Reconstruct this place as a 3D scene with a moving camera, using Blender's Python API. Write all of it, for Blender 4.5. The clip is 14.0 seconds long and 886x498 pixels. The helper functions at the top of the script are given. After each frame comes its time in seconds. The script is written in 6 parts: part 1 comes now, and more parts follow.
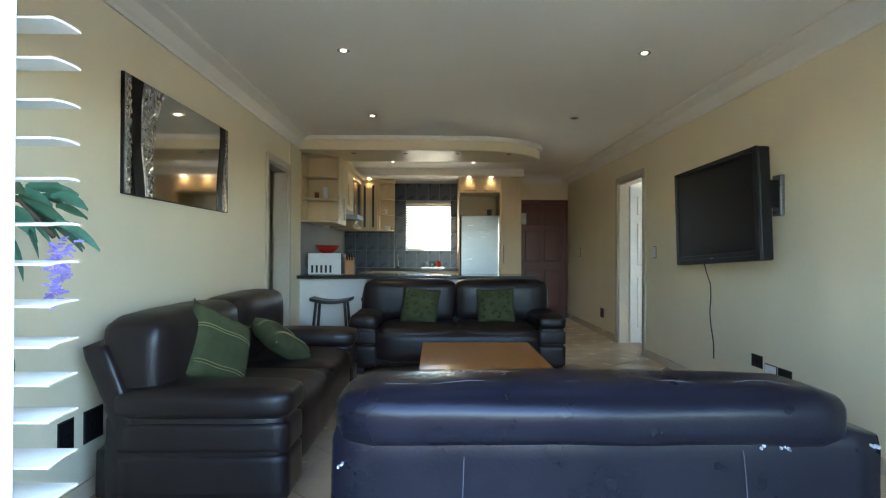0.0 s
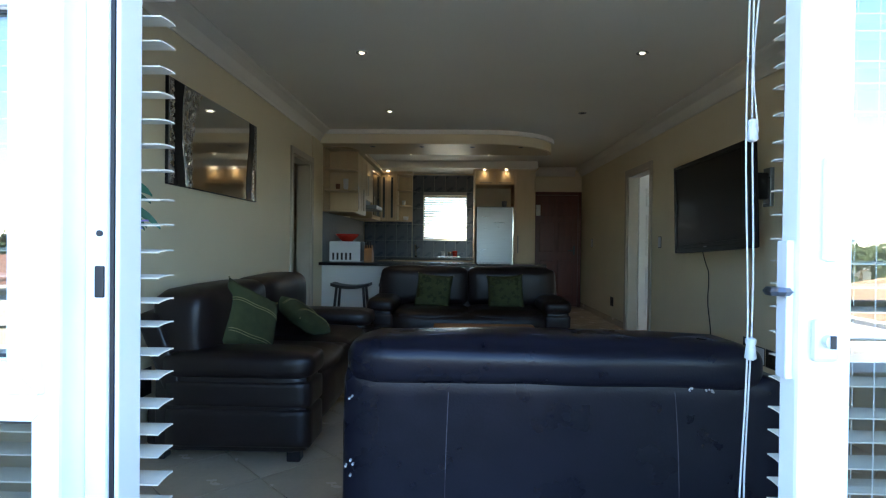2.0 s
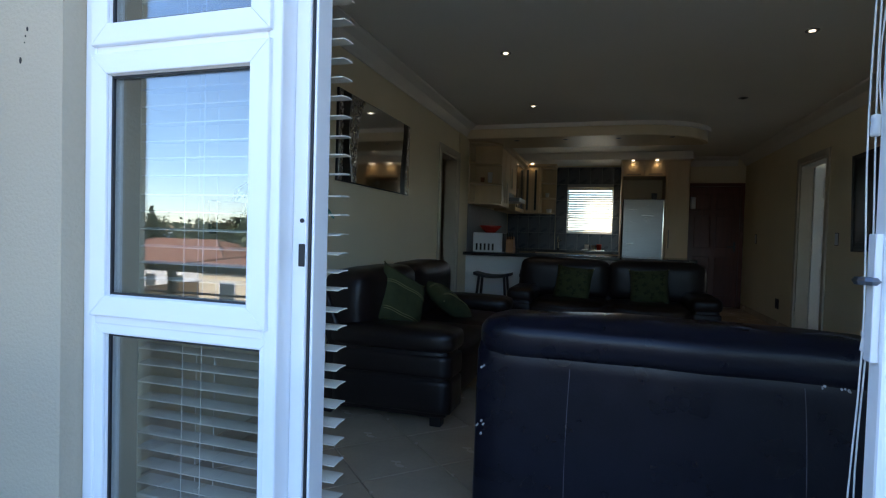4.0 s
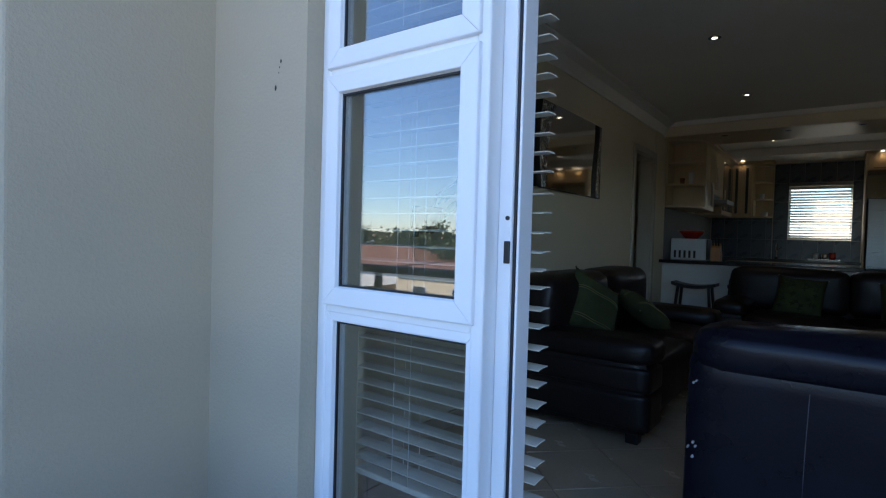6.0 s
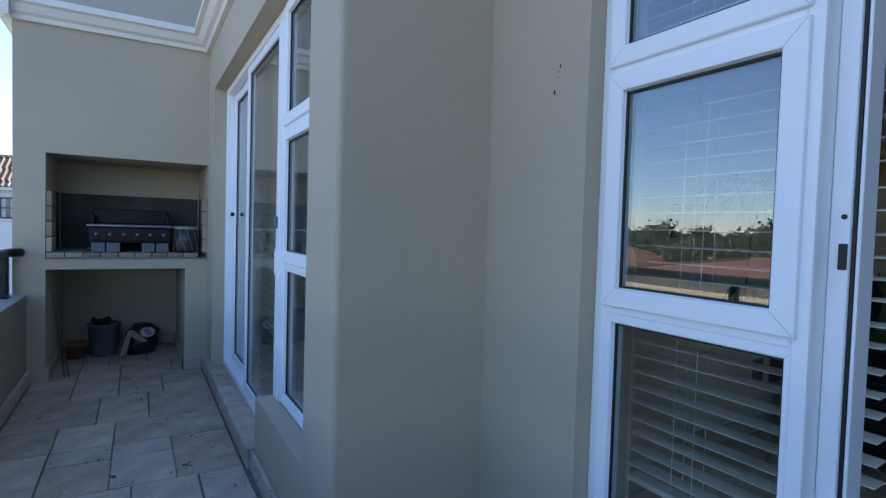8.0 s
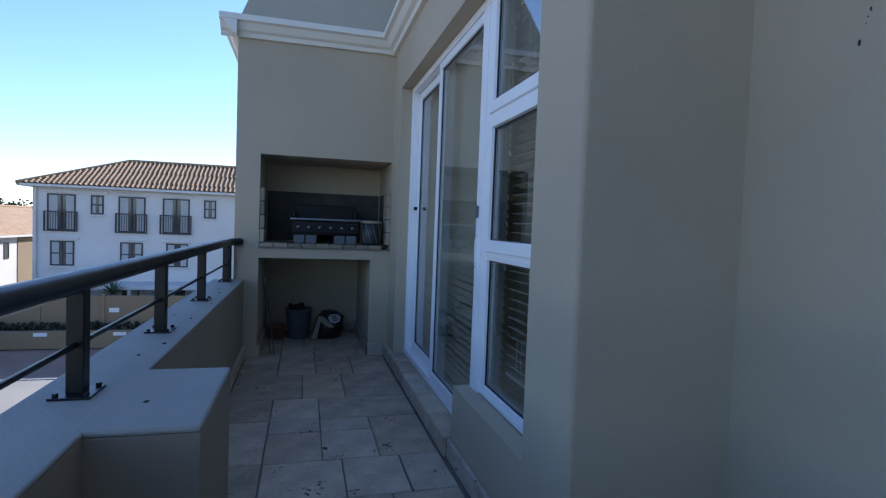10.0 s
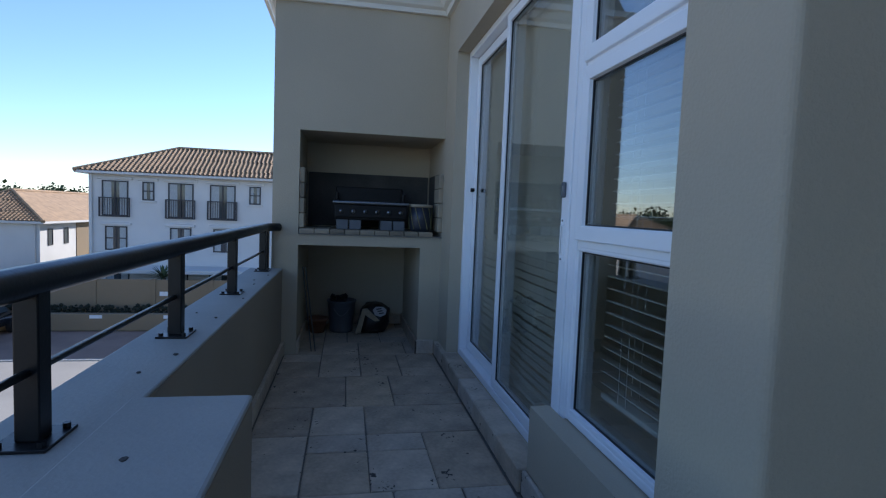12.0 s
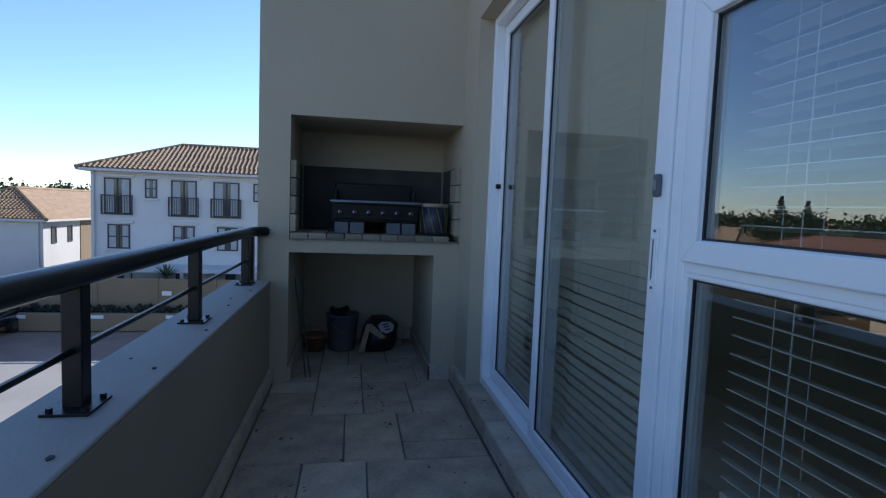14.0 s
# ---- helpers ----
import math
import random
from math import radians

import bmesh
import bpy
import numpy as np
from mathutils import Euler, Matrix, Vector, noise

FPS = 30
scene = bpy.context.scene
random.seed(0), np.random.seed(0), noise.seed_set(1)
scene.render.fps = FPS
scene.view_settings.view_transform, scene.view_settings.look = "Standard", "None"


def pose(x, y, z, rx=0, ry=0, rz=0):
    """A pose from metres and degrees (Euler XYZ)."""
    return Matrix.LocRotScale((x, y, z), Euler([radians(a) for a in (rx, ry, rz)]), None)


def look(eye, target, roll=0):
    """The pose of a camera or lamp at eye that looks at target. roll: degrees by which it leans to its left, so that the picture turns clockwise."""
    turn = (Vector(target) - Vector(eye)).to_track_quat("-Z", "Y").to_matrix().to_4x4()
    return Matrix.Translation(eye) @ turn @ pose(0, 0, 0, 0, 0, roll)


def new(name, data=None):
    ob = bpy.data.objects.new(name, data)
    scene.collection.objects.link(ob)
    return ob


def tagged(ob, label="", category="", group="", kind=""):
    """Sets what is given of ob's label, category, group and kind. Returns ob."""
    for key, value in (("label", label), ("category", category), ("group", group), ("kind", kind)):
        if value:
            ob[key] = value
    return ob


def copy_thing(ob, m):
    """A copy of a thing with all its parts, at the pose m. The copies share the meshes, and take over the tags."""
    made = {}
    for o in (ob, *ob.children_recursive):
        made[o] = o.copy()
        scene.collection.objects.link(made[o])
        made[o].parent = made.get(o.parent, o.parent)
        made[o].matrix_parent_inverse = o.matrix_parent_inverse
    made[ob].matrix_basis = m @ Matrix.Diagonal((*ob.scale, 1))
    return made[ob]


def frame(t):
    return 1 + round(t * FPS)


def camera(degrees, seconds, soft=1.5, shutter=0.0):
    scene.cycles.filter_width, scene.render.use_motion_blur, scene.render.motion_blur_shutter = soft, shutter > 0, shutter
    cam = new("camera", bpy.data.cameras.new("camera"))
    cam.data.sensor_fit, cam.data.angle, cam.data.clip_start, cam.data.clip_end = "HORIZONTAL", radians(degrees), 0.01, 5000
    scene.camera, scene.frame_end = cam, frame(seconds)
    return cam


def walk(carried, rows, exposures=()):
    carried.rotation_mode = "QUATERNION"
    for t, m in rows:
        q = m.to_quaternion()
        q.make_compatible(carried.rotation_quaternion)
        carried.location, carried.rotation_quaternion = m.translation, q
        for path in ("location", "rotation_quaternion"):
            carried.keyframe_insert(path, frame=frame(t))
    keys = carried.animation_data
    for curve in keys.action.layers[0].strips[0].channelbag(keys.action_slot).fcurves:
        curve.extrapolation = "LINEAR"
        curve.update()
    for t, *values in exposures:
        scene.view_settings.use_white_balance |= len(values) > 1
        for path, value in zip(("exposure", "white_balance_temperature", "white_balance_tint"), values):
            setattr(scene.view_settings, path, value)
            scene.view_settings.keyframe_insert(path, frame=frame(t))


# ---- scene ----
cam = camera(80.0, 14.0, 1.2)
PATH = [
    (0, (2.004, -0.449, 1.163), (2.032, 1.551, 1.175), 0.2),
    (0.5, (2.034, -0.535, 1.146), (2.055, 1.465, 1.153), 0.4),
    (1, (2.064, -0.611, 1.138), (2.075, 1.389, 1.142), 0.5),
    (1.5, (2.086, -0.675, 1.128), (2.075, 1.325, 1.121), 0.6),
    (2, (2.093, -0.765, 1.119), (2.041, 1.235, 1.102), 0.6),
    (2.2, (2.082, -0.782, 1.112), (2.01, 1.217, 1.091), 0.7),
    (4.3, (2.178, -0.975, 1.11), (1.467, 0.893, 1.052), 1.5),
    (4.5, (2.179, -0.964, 1.101), (1.386, 0.872, 1.05), 1.4),
    (5, (2.17, -0.955, 1.1), (1.235, 0.813, 1.047), 1.5),
    (5.5, (2.15, -0.962, 1.095), (1.088, 0.732, 1.043), 1.6),
    (6, (2.12, -0.972, 1.086), (0.923, 0.629, 1.039), 1.6),
    (6.5, (2.11, -1.001, 1.078), (0.756, 0.471, 1.034), 1.5),
    (7, (2.077, -1.026, 1.086), (0.573, 0.292, 1.029), 1.6),
    (7.5, (2.042, -1.058, 1.087), (0.407, 0.092, 1.022), 1.7),
    (8, (2.019, -1.109, 1.084), (0.29, -0.106, 1.011), 1.7),
    (8.5, (1.987, -1.151, 1.073), (0.18, -0.296, 1.001), 1.7),
    (9, (1.93, -1.21, 1.063), (0.067, -0.488, 0.988), 1.7),
    (9.2, (1.909, -1.239, 1.052), (0.027, -0.565, 0.979), 1.8),
    (11.3, (1.542, -1.389, 0.993), (-0.417, -1.003, 0.871), 2.3),
    (11.5, (1.474, -1.388, 0.997), (-0.483, -0.999, 0.866), 2.3),
    (12, (1.3, -1.341, 0.99), (-0.661, -0.977, 0.852), 2.3),
    (12.5, (1.135, -1.333, 0.995), (-0.828, -0.984, 0.846), 2.3),
    (13, (0.957, -1.343, 1.001), (-1.008, -0.999, 0.85), 2.4),
    (13.5, (0.807, -1.329, 1.0), (-1.157, -0.984, 0.85), 2.3),
    (14, (0.648, -1.301, 1.013), (-1.317, -0.96, 0.862), 2.2),
]

EXPOSURES = [
    (0.0, 4.78, 6800, 11), (0.5, 4.6, 6750, 11), (1.0, 4.32, 6600, 11), (1.5, 4.04, 6450, 11), (2.0, 3.56, 6350, 11), (2.2, 3.38, 6350, 11),
    (4.3, 2.26, 6350, 14), (5.0, 2.14, 6350, 14), (6.0, 1.82, 6150, 16), (7.0, 1.6, 6150, 16), (7.5, 1.48, 6150, 16), (8.0, 1.33, 6150, 16),
    (9.0, 0.98, 6100, 17), (11.5, 0.58, 6100, 16), (12.5, 0.52, 6100, 15), (14.0, 0.52, 6100, 15),
]
walk(cam, [(t, look(eye, target, roll)) for t, eye, target, roll in PATH], EXPOSURES)

# ---- world and sun ----
SUN = Vector((-0.65, 0.40, 0.465)).normalized()
world = bpy.data.worlds.new("world")
scene.world = world
world.use_nodes = True
wn = world.node_tree.nodes
wn.clear()
sky = wn.new("ShaderNodeTexSky")
sky.sky_type, sky.sun_disc = "NISHITA", False
sky.sun_elevation = math.asin(SUN.z)
sky.sun_rotation = math.atan2(SUN.x, SUN.y)
sky.air_density, sky.dust_density, sky.ozone_density = 1.0, 0.05, 5.0
sky.altitude = 600.0
bg, out = wn.new("ShaderNodeBackground"), wn.new("ShaderNodeOutputWorld")
bg.inputs["Strength"].default_value = 0.15
world.node_tree.links.new(sky.outputs[0], bg.inputs[0])
world.node_tree.links.new(bg.outputs[0], out.inputs[0])
sun = new("sun", bpy.data.lights.new("sun", "SUN"))
sun.data.energy, sun.data.angle, sun.data.color = 5.0, radians(0.5), (1.0, 0.95, 0.86)
sun.matrix_basis = look(SUN * 30, (0, 0, 0))


# ---- materials ----
def material(name, colour, rough=0.6, spread=0.12, scale=6.0, bump=0.15, fine=60.0, metal=0.0, stretch=(1, 1, 1), by_piece=0.0, coat=0.0, depth=0.004, spec=0.5):
    """Two scales of variation in colour and roughness, and a fine relief."""
    m = bpy.data.materials.new(name)
    m.use_nodes = True
    n, l = m.node_tree.nodes, m.node_tree.links
    b = n["Principled BSDF"]
    co, mp = n.new("ShaderNodeTexCoord"), n.new("ShaderNodeMapping")
    mp.inputs["Scale"].default_value = stretch
    l.new(co.outputs["Object"], mp.inputs[0])
    big, small = n.new("ShaderNodeTexNoise"), n.new("ShaderNodeTexNoise")
    big.inputs["Scale"].default_value, small.inputs["Scale"].default_value = scale, fine
    big.inputs["Detail"].default_value = small.inputs["Detail"].default_value = 4.0
    for t in (big, small):
        l.new(mp.outputs[0], t.inputs["Vector"])
    add = n.new("ShaderNodeMath")
    add.operation = "MULTIPLY_ADD"
    add.inputs[1].default_value, add.inputs[2].default_value = 0.35, 0.0
    l.new(small.outputs["Fac"], add.inputs[0])
    tot = n.new("ShaderNodeMath")
    tot.operation = "ADD"
    l.new(big.outputs["Fac"], tot.inputs[0])
    l.new(add.outputs[0], tot.inputs[1])
    last = tot
    if by_piece:
        info, mul = n.new("ShaderNodeObjectInfo"), n.new("ShaderNodeMath")
        mul.operation = "MULTIPLY_ADD"
        mul.inputs[1].default_value = by_piece
        l.new(info.outputs["Random"], mul.inputs[0])
        l.new(tot.outputs[0], mul.inputs[2])
        last = mul
    ramp = n.new("ShaderNodeMapRange")
    ramp.inputs["From Min"].default_value, ramp.inputs["From Max"].default_value = 0.35, 1.0 + by_piece
    ramp.inputs["To Min"].default_value, ramp.inputs["To Max"].default_value = 1.0 - spread, 1.0 + spread
    l.new(last.outputs[0], ramp.inputs[0])
    mix = n.new("ShaderNodeVectorMath")
    mix.operation = "SCALE"
    mix.inputs[0].default_value = colour
    l.new(ramp.outputs[0], mix.inputs["Scale"])
    l.new(mix.outputs[0], b.inputs["Base Color"])
    rr = n.new("ShaderNodeMapRange")
    rr.inputs["To Min"].default_value, rr.inputs["To Max"].default_value = max(0.02, rough - 0.08), min(1.0, rough + 0.08)
    l.new(big.outputs["Fac"], rr.inputs[0])
    l.new(rr.outputs[0], b.inputs["Roughness"])
    b.inputs["Metallic"].default_value = metal
    b.inputs["Coat Weight"].default_value = coat
    b.inputs["Specular IOR Level"].default_value = spec
    if bump:
        bp = n.new("ShaderNodeBump")
        bp.inputs["Strength"].default_value, bp.inputs["Distance"].default_value = bump, depth
        l.new(small.outputs["Fac"], bp.inputs["Height"])
        l.new(bp.outputs[0], b.inputs["Normal"])
    return m


def glowing(name, colour, strength):
    m = bpy.data.materials.new(name)
    m.use_nodes = True
    n = m.node_tree.nodes
    b = n["Principled BSDF"]
    b.inputs["Base Color"].default_value = (*colour, 1)
    b.inputs["Emission Color"].default_value = (*colour, 1)
    b.inputs["Emission Strength"].default_value = strength
    return m


def pane_glass(name, tint=(0.90, 0.92, 0.91)):
    """Clear thin glass: seen through, with gloss that grows towards grazing."""
    m = bpy.data.materials.new(name)
    m.use_nodes = True
    n, l = m.node_tree.nodes, m.node_tree.links
    n.remove(n["Principled BSDF"])
    tr, gl, lw, mx = n.new("ShaderNodeBsdfTransparent"), n.new("ShaderNodeBsdfGlossy"), n.new("ShaderNodeLayerWeight"), n.new("ShaderNodeMixShader")
    pw, sc = n.new("ShaderNodeMath"), n.new("ShaderNodeMath")
    pw.operation, sc.operation = "POWER", "MULTIPLY_ADD"
    pw.inputs[1].default_value, sc.inputs[1].default_value, sc.inputs[2].default_value = 4.0, 0.80, 0.17
    lw.inputs[0].default_value = 0.5
    tr.inputs[0].default_value = (*tint, 1)
    gl.inputs["Roughness"].default_value = 0.0
    l.new(lw.outputs["Facing"], pw.inputs[0])
    l.new(pw.outputs[0], sc.inputs[0])
    l.new(sc.outputs[0], mx.inputs[0])
    l.new(tr.outputs[0], mx.inputs[1])
    l.new(gl.outputs[0], mx.inputs[2])
    l.new(mx.outputs[0], n["Material Output"].inputs[0])
    return m


M_WALL = material("cream_paint", (0.79, 0.70, 0.49), 0.55, 0.05, 1.5, 0.08, 90)
M_CEIL = material("ceiling_paint", (0.88, 0.855, 0.78), 0.7, 0.03, 1.2, 0.05, 80)
M_TRIM = material("white_trim", (0.78, 0.75, 0.67), 0.45, 0.04, 3, 0.04, 80)
M_OUT = material("taupe_plaster", (0.475, 0.405, 0.295), 0.8, 0.10, 1.2, 0.5, 110)
M_PARAPET = material("brown_plaster", (0.30, 0.245, 0.18), 0.8, 0.12, 1.6, 0.35, 140)
M_CAP = material("cap_plaster", (0.38, 0.37, 0.335), 0.75, 0.14, 3.0, 0.3, 90)
M_UPVC = material("white_upvc", (0.88, 0.89, 0.90), 0.4, 0.015, 4, 0.01, 120)
M_GASKET = material("black_rubber", (0.012, 0.012, 0.014), 0.5, 0.2, 20, 0.1)
M_SLAT = material("blind_slat", (0.84, 0.78, 0.65), 0.4, 0.06, 5, 0.06, 80, stretch=(1, 6, 6))
M_CORD = material("blind_cord", (0.78, 0.77, 0.74), 0.8, 0.05, 40, 0.3, 300)
M_LEATHER = material("dark_brown_leather", (0.014, 0.0085, 0.0085), 0.40, 0.35, 7, 0.2, 130, depth=0.003, spec=0.4)
M_LEATHER2 = material("worn_leather_back", (0.0065, 0.006, 0.011), 0.29, 0.3, 9, 0.14, 140, depth=0.003, spec=0.28)
M_THREAD = material("grey_thread", (0.08, 0.075, 0.085), 0.8, 0.2, 60, 0.4, 300)
M_SCUFF = material("scuffed_leather", (0.42, 0.40, 0.39), 0.8, 0.2, 60, 0.4, 200)
M_CUSHION = material("green_fabric", (0.055, 0.064, 0.022), 0.9, 0.35, 14, 0.7, 260, depth=0.004)
M_STITCH = material("gold_stitching", (0.24, 0.21, 0.09), 0.8, 0.2, 60, 0.3)
M_WOOD = material("orange_wood", (0.42, 0.185, 0.055), 0.35, 0.22, 3, 0.1, 50, stretch=(8, 1, 1), coat=0.3)
M_DARKWOOD = material("dark_red_wood", (0.11, 0.024, 0.014), 0.35, 0.3, 3, 0.15, 50, stretch=(8, 8, 1), coat=0.3)
M_BLACKWOOD = material("black_wood", (0.016, 0.013, 0.013), 0.4, 0.3, 6, 0.1, 60)
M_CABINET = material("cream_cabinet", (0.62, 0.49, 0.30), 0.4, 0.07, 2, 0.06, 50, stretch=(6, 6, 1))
M_GRANITE = material("black_granite", (0.018, 0.019, 0.021), 0.14, 0.6, 60, 0.0, 300)
M_SLATE = material("slate_tile", (0.045, 0.06, 0.085), 0.28, 0.2, 5, 0.15, 60, by_piece=0.5)
M_GROUT = material("dark_grout", (0.30, 0.31, 0.32), 0.9, 0.1, 20, 0.2)
M_STEEL = material("brushed_steel", (0.20, 0.212, 0.225), 0.30, 0.06, 3, 0.06, 40, metal=1.0, stretch=(1, 1, 14))
M_CHROME = material("chrome", (0.75, 0.75, 0.75), 0.12, 0.03, 8, 0.0, metal=1.0)
M_BLACK = material("black_plastic", (0.007, 0.007, 0.008), 0.4, 0.2, 12, 0.05, spec=0.25)
M_SCREEN = material("dark_screen", (0.004, 0.004, 0.006), 0.30, 0.1, 3, 0.0, spec=0.2)
M_WHITEP = material("white_plastic", (0.72, 0.74, 0.76), 0.35, 0.03, 8, 0.02)
M_RED = material("red_bowl_glaze", (0.42, 0.025, 0.015), 0.25, 0.1, 6, 0.0)
M_FLOOR = material("cream_floor_tile", (0.64, 0.51, 0.36), 0.25, 0.16, 4, 0.08, 40, by_piece=0.25)
M_FGROUT = material("floor_grout", (0.34, 0.28, 0.21), 0.9, 0.1, 20, 0.2)
M_TRAV = material("travertine", (0.49, 0.42, 0.335), 0.62, 0.5, 7, 0.5, 55, by_piece=0.2, depth=0.006)
def add_pits(m, colour, scale, edge):
    """Small dark holes strewn over a stone."""
    n, l = m.node_tree.nodes, m.node_tree.links
    b = n["Principled BSDF"]
    src = b.inputs["Base Color"].links[0].from_socket
    co, v1, v2, mul, gate, mix = (n.new("ShaderNodeTexCoord"), n.new("ShaderNodeTexNoise"), n.new("ShaderNodeTexNoise"), n.new("ShaderNodeMath"), n.new("ShaderNodeMapRange"), n.new("ShaderNodeMix"))
    info, off = n.new("ShaderNodeObjectInfo"), n.new("ShaderNodeVectorMath")
    off.operation = "MULTIPLY_ADD"
    off.inputs[1].default_value = (9, 7, 5)
    l.new(info.outputs["Random"], off.inputs[0])
    l.new(co.outputs["Object"], off.inputs[2])
    v1.inputs["Scale"].default_value, v2.inputs["Scale"].default_value = scale, scale * 0.13
    l.new(off.outputs[0], v1.inputs["Vector"])
    l.new(off.outputs[0], v2.inputs["Vector"])
    mul.operation = "MULTIPLY"
    l.new(v1.outputs["Fac"], mul.inputs[0])
    l.new(v2.outputs["Fac"], mul.inputs[1])
    gate.inputs["From Min"].default_value, gate.inputs["From Max"].default_value = edge, edge + 0.03
    l.new(mul.outputs[0], gate.inputs[0])
    mix.data_type = "RGBA"
    mix.inputs[7].default_value = (*colour, 1)
    l.new(gate.outputs[0], mix.inputs[0])
    l.new(src, mix.inputs[6])
    l.new(mix.outputs[2], b.inputs["Base Color"])


add_pits(M_TRAV, (0.05, 0.045, 0.04), 45.0, 0.40)
def piece_tint(m, tints):
    """Lean each piece towards one of a few stone tints."""
    n, l = m.node_tree.nodes, m.node_tree.links
    b = n["Principled BSDF"]
    src = b.inputs["Base Color"].links[0].from_socket
    info, ramp, mix = n.new("ShaderNodeObjectInfo"), n.new("ShaderNodeValToRGB"), n.new("ShaderNodeMix")
    while len(ramp.color_ramp.elements) < len(tints):
        ramp.color_ramp.elements.new(0.5)
    for k, c in enumerate(tints):
        ramp.color_ramp.elements[k].position = k / (len(tints) - 1)
        ramp.color_ramp.elements[k].color = (*c, 1)
    l.new(info.outputs["Random"], ramp.inputs[0])
    mix.data_type, mix.blend_type = "RGBA", "MULTIPLY"
    mix.inputs[0].default_value = 1.0
    l.new(src, mix.inputs[6])
    l.new(ramp.outputs[0], mix.inputs[7])
    l.new(mix.outputs[2], b.inputs["Base Color"])


piece_tint(M_TRAV, ((1.04, 1.0, 0.95), (0.86, 0.82, 0.78), (1.0, 0.93, 0.83), (0.94, 0.95, 0.97), (1.08, 1.05, 1.0)))
M_JOINT = material("mortar_joint", (0.21, 0.19, 0.16), 0.95, 0.2, 20, 0.4)
M_IRON = material("black_iron_paint", (0.009, 0.009, 0.010), 0.34, 0.3, 12, 0.12, 90, spec=0.35)
M_BRICK = material("firebrick", (0.27, 0.225, 0.16), 0.85, 0.6, 9, 0.5, 80, by_piece=1.0)
M_SOOT = material("sooty_plaster", (0.07, 0.065, 0.058), 0.9, 0.5, 4, 0.3, 70)
M_MIRROR = material("mirror_silver", (0.82, 0.84, 0.84), 0.02, 0.0, 1, 0.0, metal=1.0)
M_MOSAIC = material("silver_mosaic", (0.50, 0.48, 0.44), 0.2, 0.5, 60, 0.2, 220, metal=0.5)
M_LAMP = glowing("lamp_glow", (1.0, 0.86, 0.62), 1.1)
M_GLASS = pane_glass("window_glass")
M_MOTIF = material("dark_leaf_print", (0.028, 0.036, 0.012), 0.9, 0.3, 30, 0.3, 200)
M_JAMB = material("tan_frame_paint", (0.56, 0.50, 0.39), 0.5, 0.06, 3, 0.05, 60)
M_LEAF = material("plant_leaf", (0.05, 0.14, 0.085), 0.45, 0.4, 20, 0.2, 60)
M_FLOWER = material("violet_petal", (0.40, 0.32, 0.78), 0.6, 0.3, 30, 0.2, 60)
M_PALEW = material("white_house_plaster", (0.62, 0.615, 0.60), 0.85, 0.08, 0.6, 0.2, 30)
M_ROOF = material("terracotta_tile", (0.32, 0.21, 0.12), 0.85, 0.35, 2.5, 0.3, 12)
M_REDROOF = material("red_clay_tile", (0.20, 0.088, 0.052), 0.85, 0.35, 2.5, 0.3, 12)
M_CREAMW = material("cream_house_plaster", (0.60, 0.50, 0.34), 0.85, 0.08, 0.6, 0.2, 30)
M_TAN = material("tan_plaster", (0.25, 0.185, 0.115), 0.85, 0.1, 0.6, 0.2, 30)
M_ASPHALT = material("asphalt", (0.27, 0.26, 0.24), 0.9, 0.2, 0.4, 0.5, 30)
M_PAVER = material("brick_paving", (0.28, 0.185, 0.14), 0.9, 0.25, 0.8, 0.5, 14)
M_EARTH = material("dry_grass_ground", (0.22, 0.20, 0.12), 0.95, 0.4, 0.08, 0.5, 3)
M_FOLIAGE = material("tree_foliage", (0.055, 0.08, 0.03), 0.8, 0.5, 1.2, 0.4, 12)
M_BARK = material("bark", (0.10, 0.075, 0.05), 0.95, 0.3, 3, 0.5, 20)
M_CARPAINT = material("dark_car_paint", (0.02, 0.02, 0.025), 0.2, 0.1, 3, 0.0, coat=0.8)
M_WINDARK = material("dim_window_pane", (0.05, 0.065, 0.075), 0.08, 0.4, 1.5, 0.0)
M_CURTAIN = material("grey_curtain", (0.42, 0.44, 0.44), 0.9, 0.25, 6, 0.3, 30, stretch=(1, 6, 1))
M_CHARCOAL = material("charcoal_frame", (0.035, 0.035, 0.04), 0.5, 0.1, 6, 0.05)
M_CLAYPOT = material("clay_pot", (0.22, 0.10, 0.055), 0.85, 0.2, 8, 0.3)
M_GREYP = material("grey_plastic", (0.10, 0.11, 0.125), 0.5, 0.15, 8, 0.1)
M_CARD = material("tan_card", (0.34, 0.27, 0.18), 0.9, 0.3, 20, 0.3)
M_HEDGE = material("dark_hedge_leaf", (0.014, 0.018, 0.009), 0.9, 0.5, 8, 0.4, 20)
M_HARDBOARD = material("back_room_paint", (0.80, 0.79, 0.74), 0.6, 0.04, 2, 0.05)


# ---- mesh helpers ----
def box(bm, x0, x1, y0, y1, z0, z1, bevel=0.0, seg=2):
    ret = bmesh.ops.create_cube(bm, size=1.0, matrix=Matrix.LocRotScale(((x0 + x1) / 2, (y0 + y1) / 2, (z0 + z1) / 2), None, (abs(x1 - x0), abs(y1 - y0), abs(z1 - z0))))
    if bevel:
        edges = {e for v in ret["verts"] for e in v.link_edges}
        bmesh.ops.bevel(bm, geom=list(edges), offset=min(bevel, 0.49 * min(abs(x1 - x0), abs(y1 - y0), abs(z1 - z0))), segments=seg, profile=0.5, affect="EDGES")
    return bm


def boxed(*a, **k):
    return box(bmesh.new(), *a, **k)


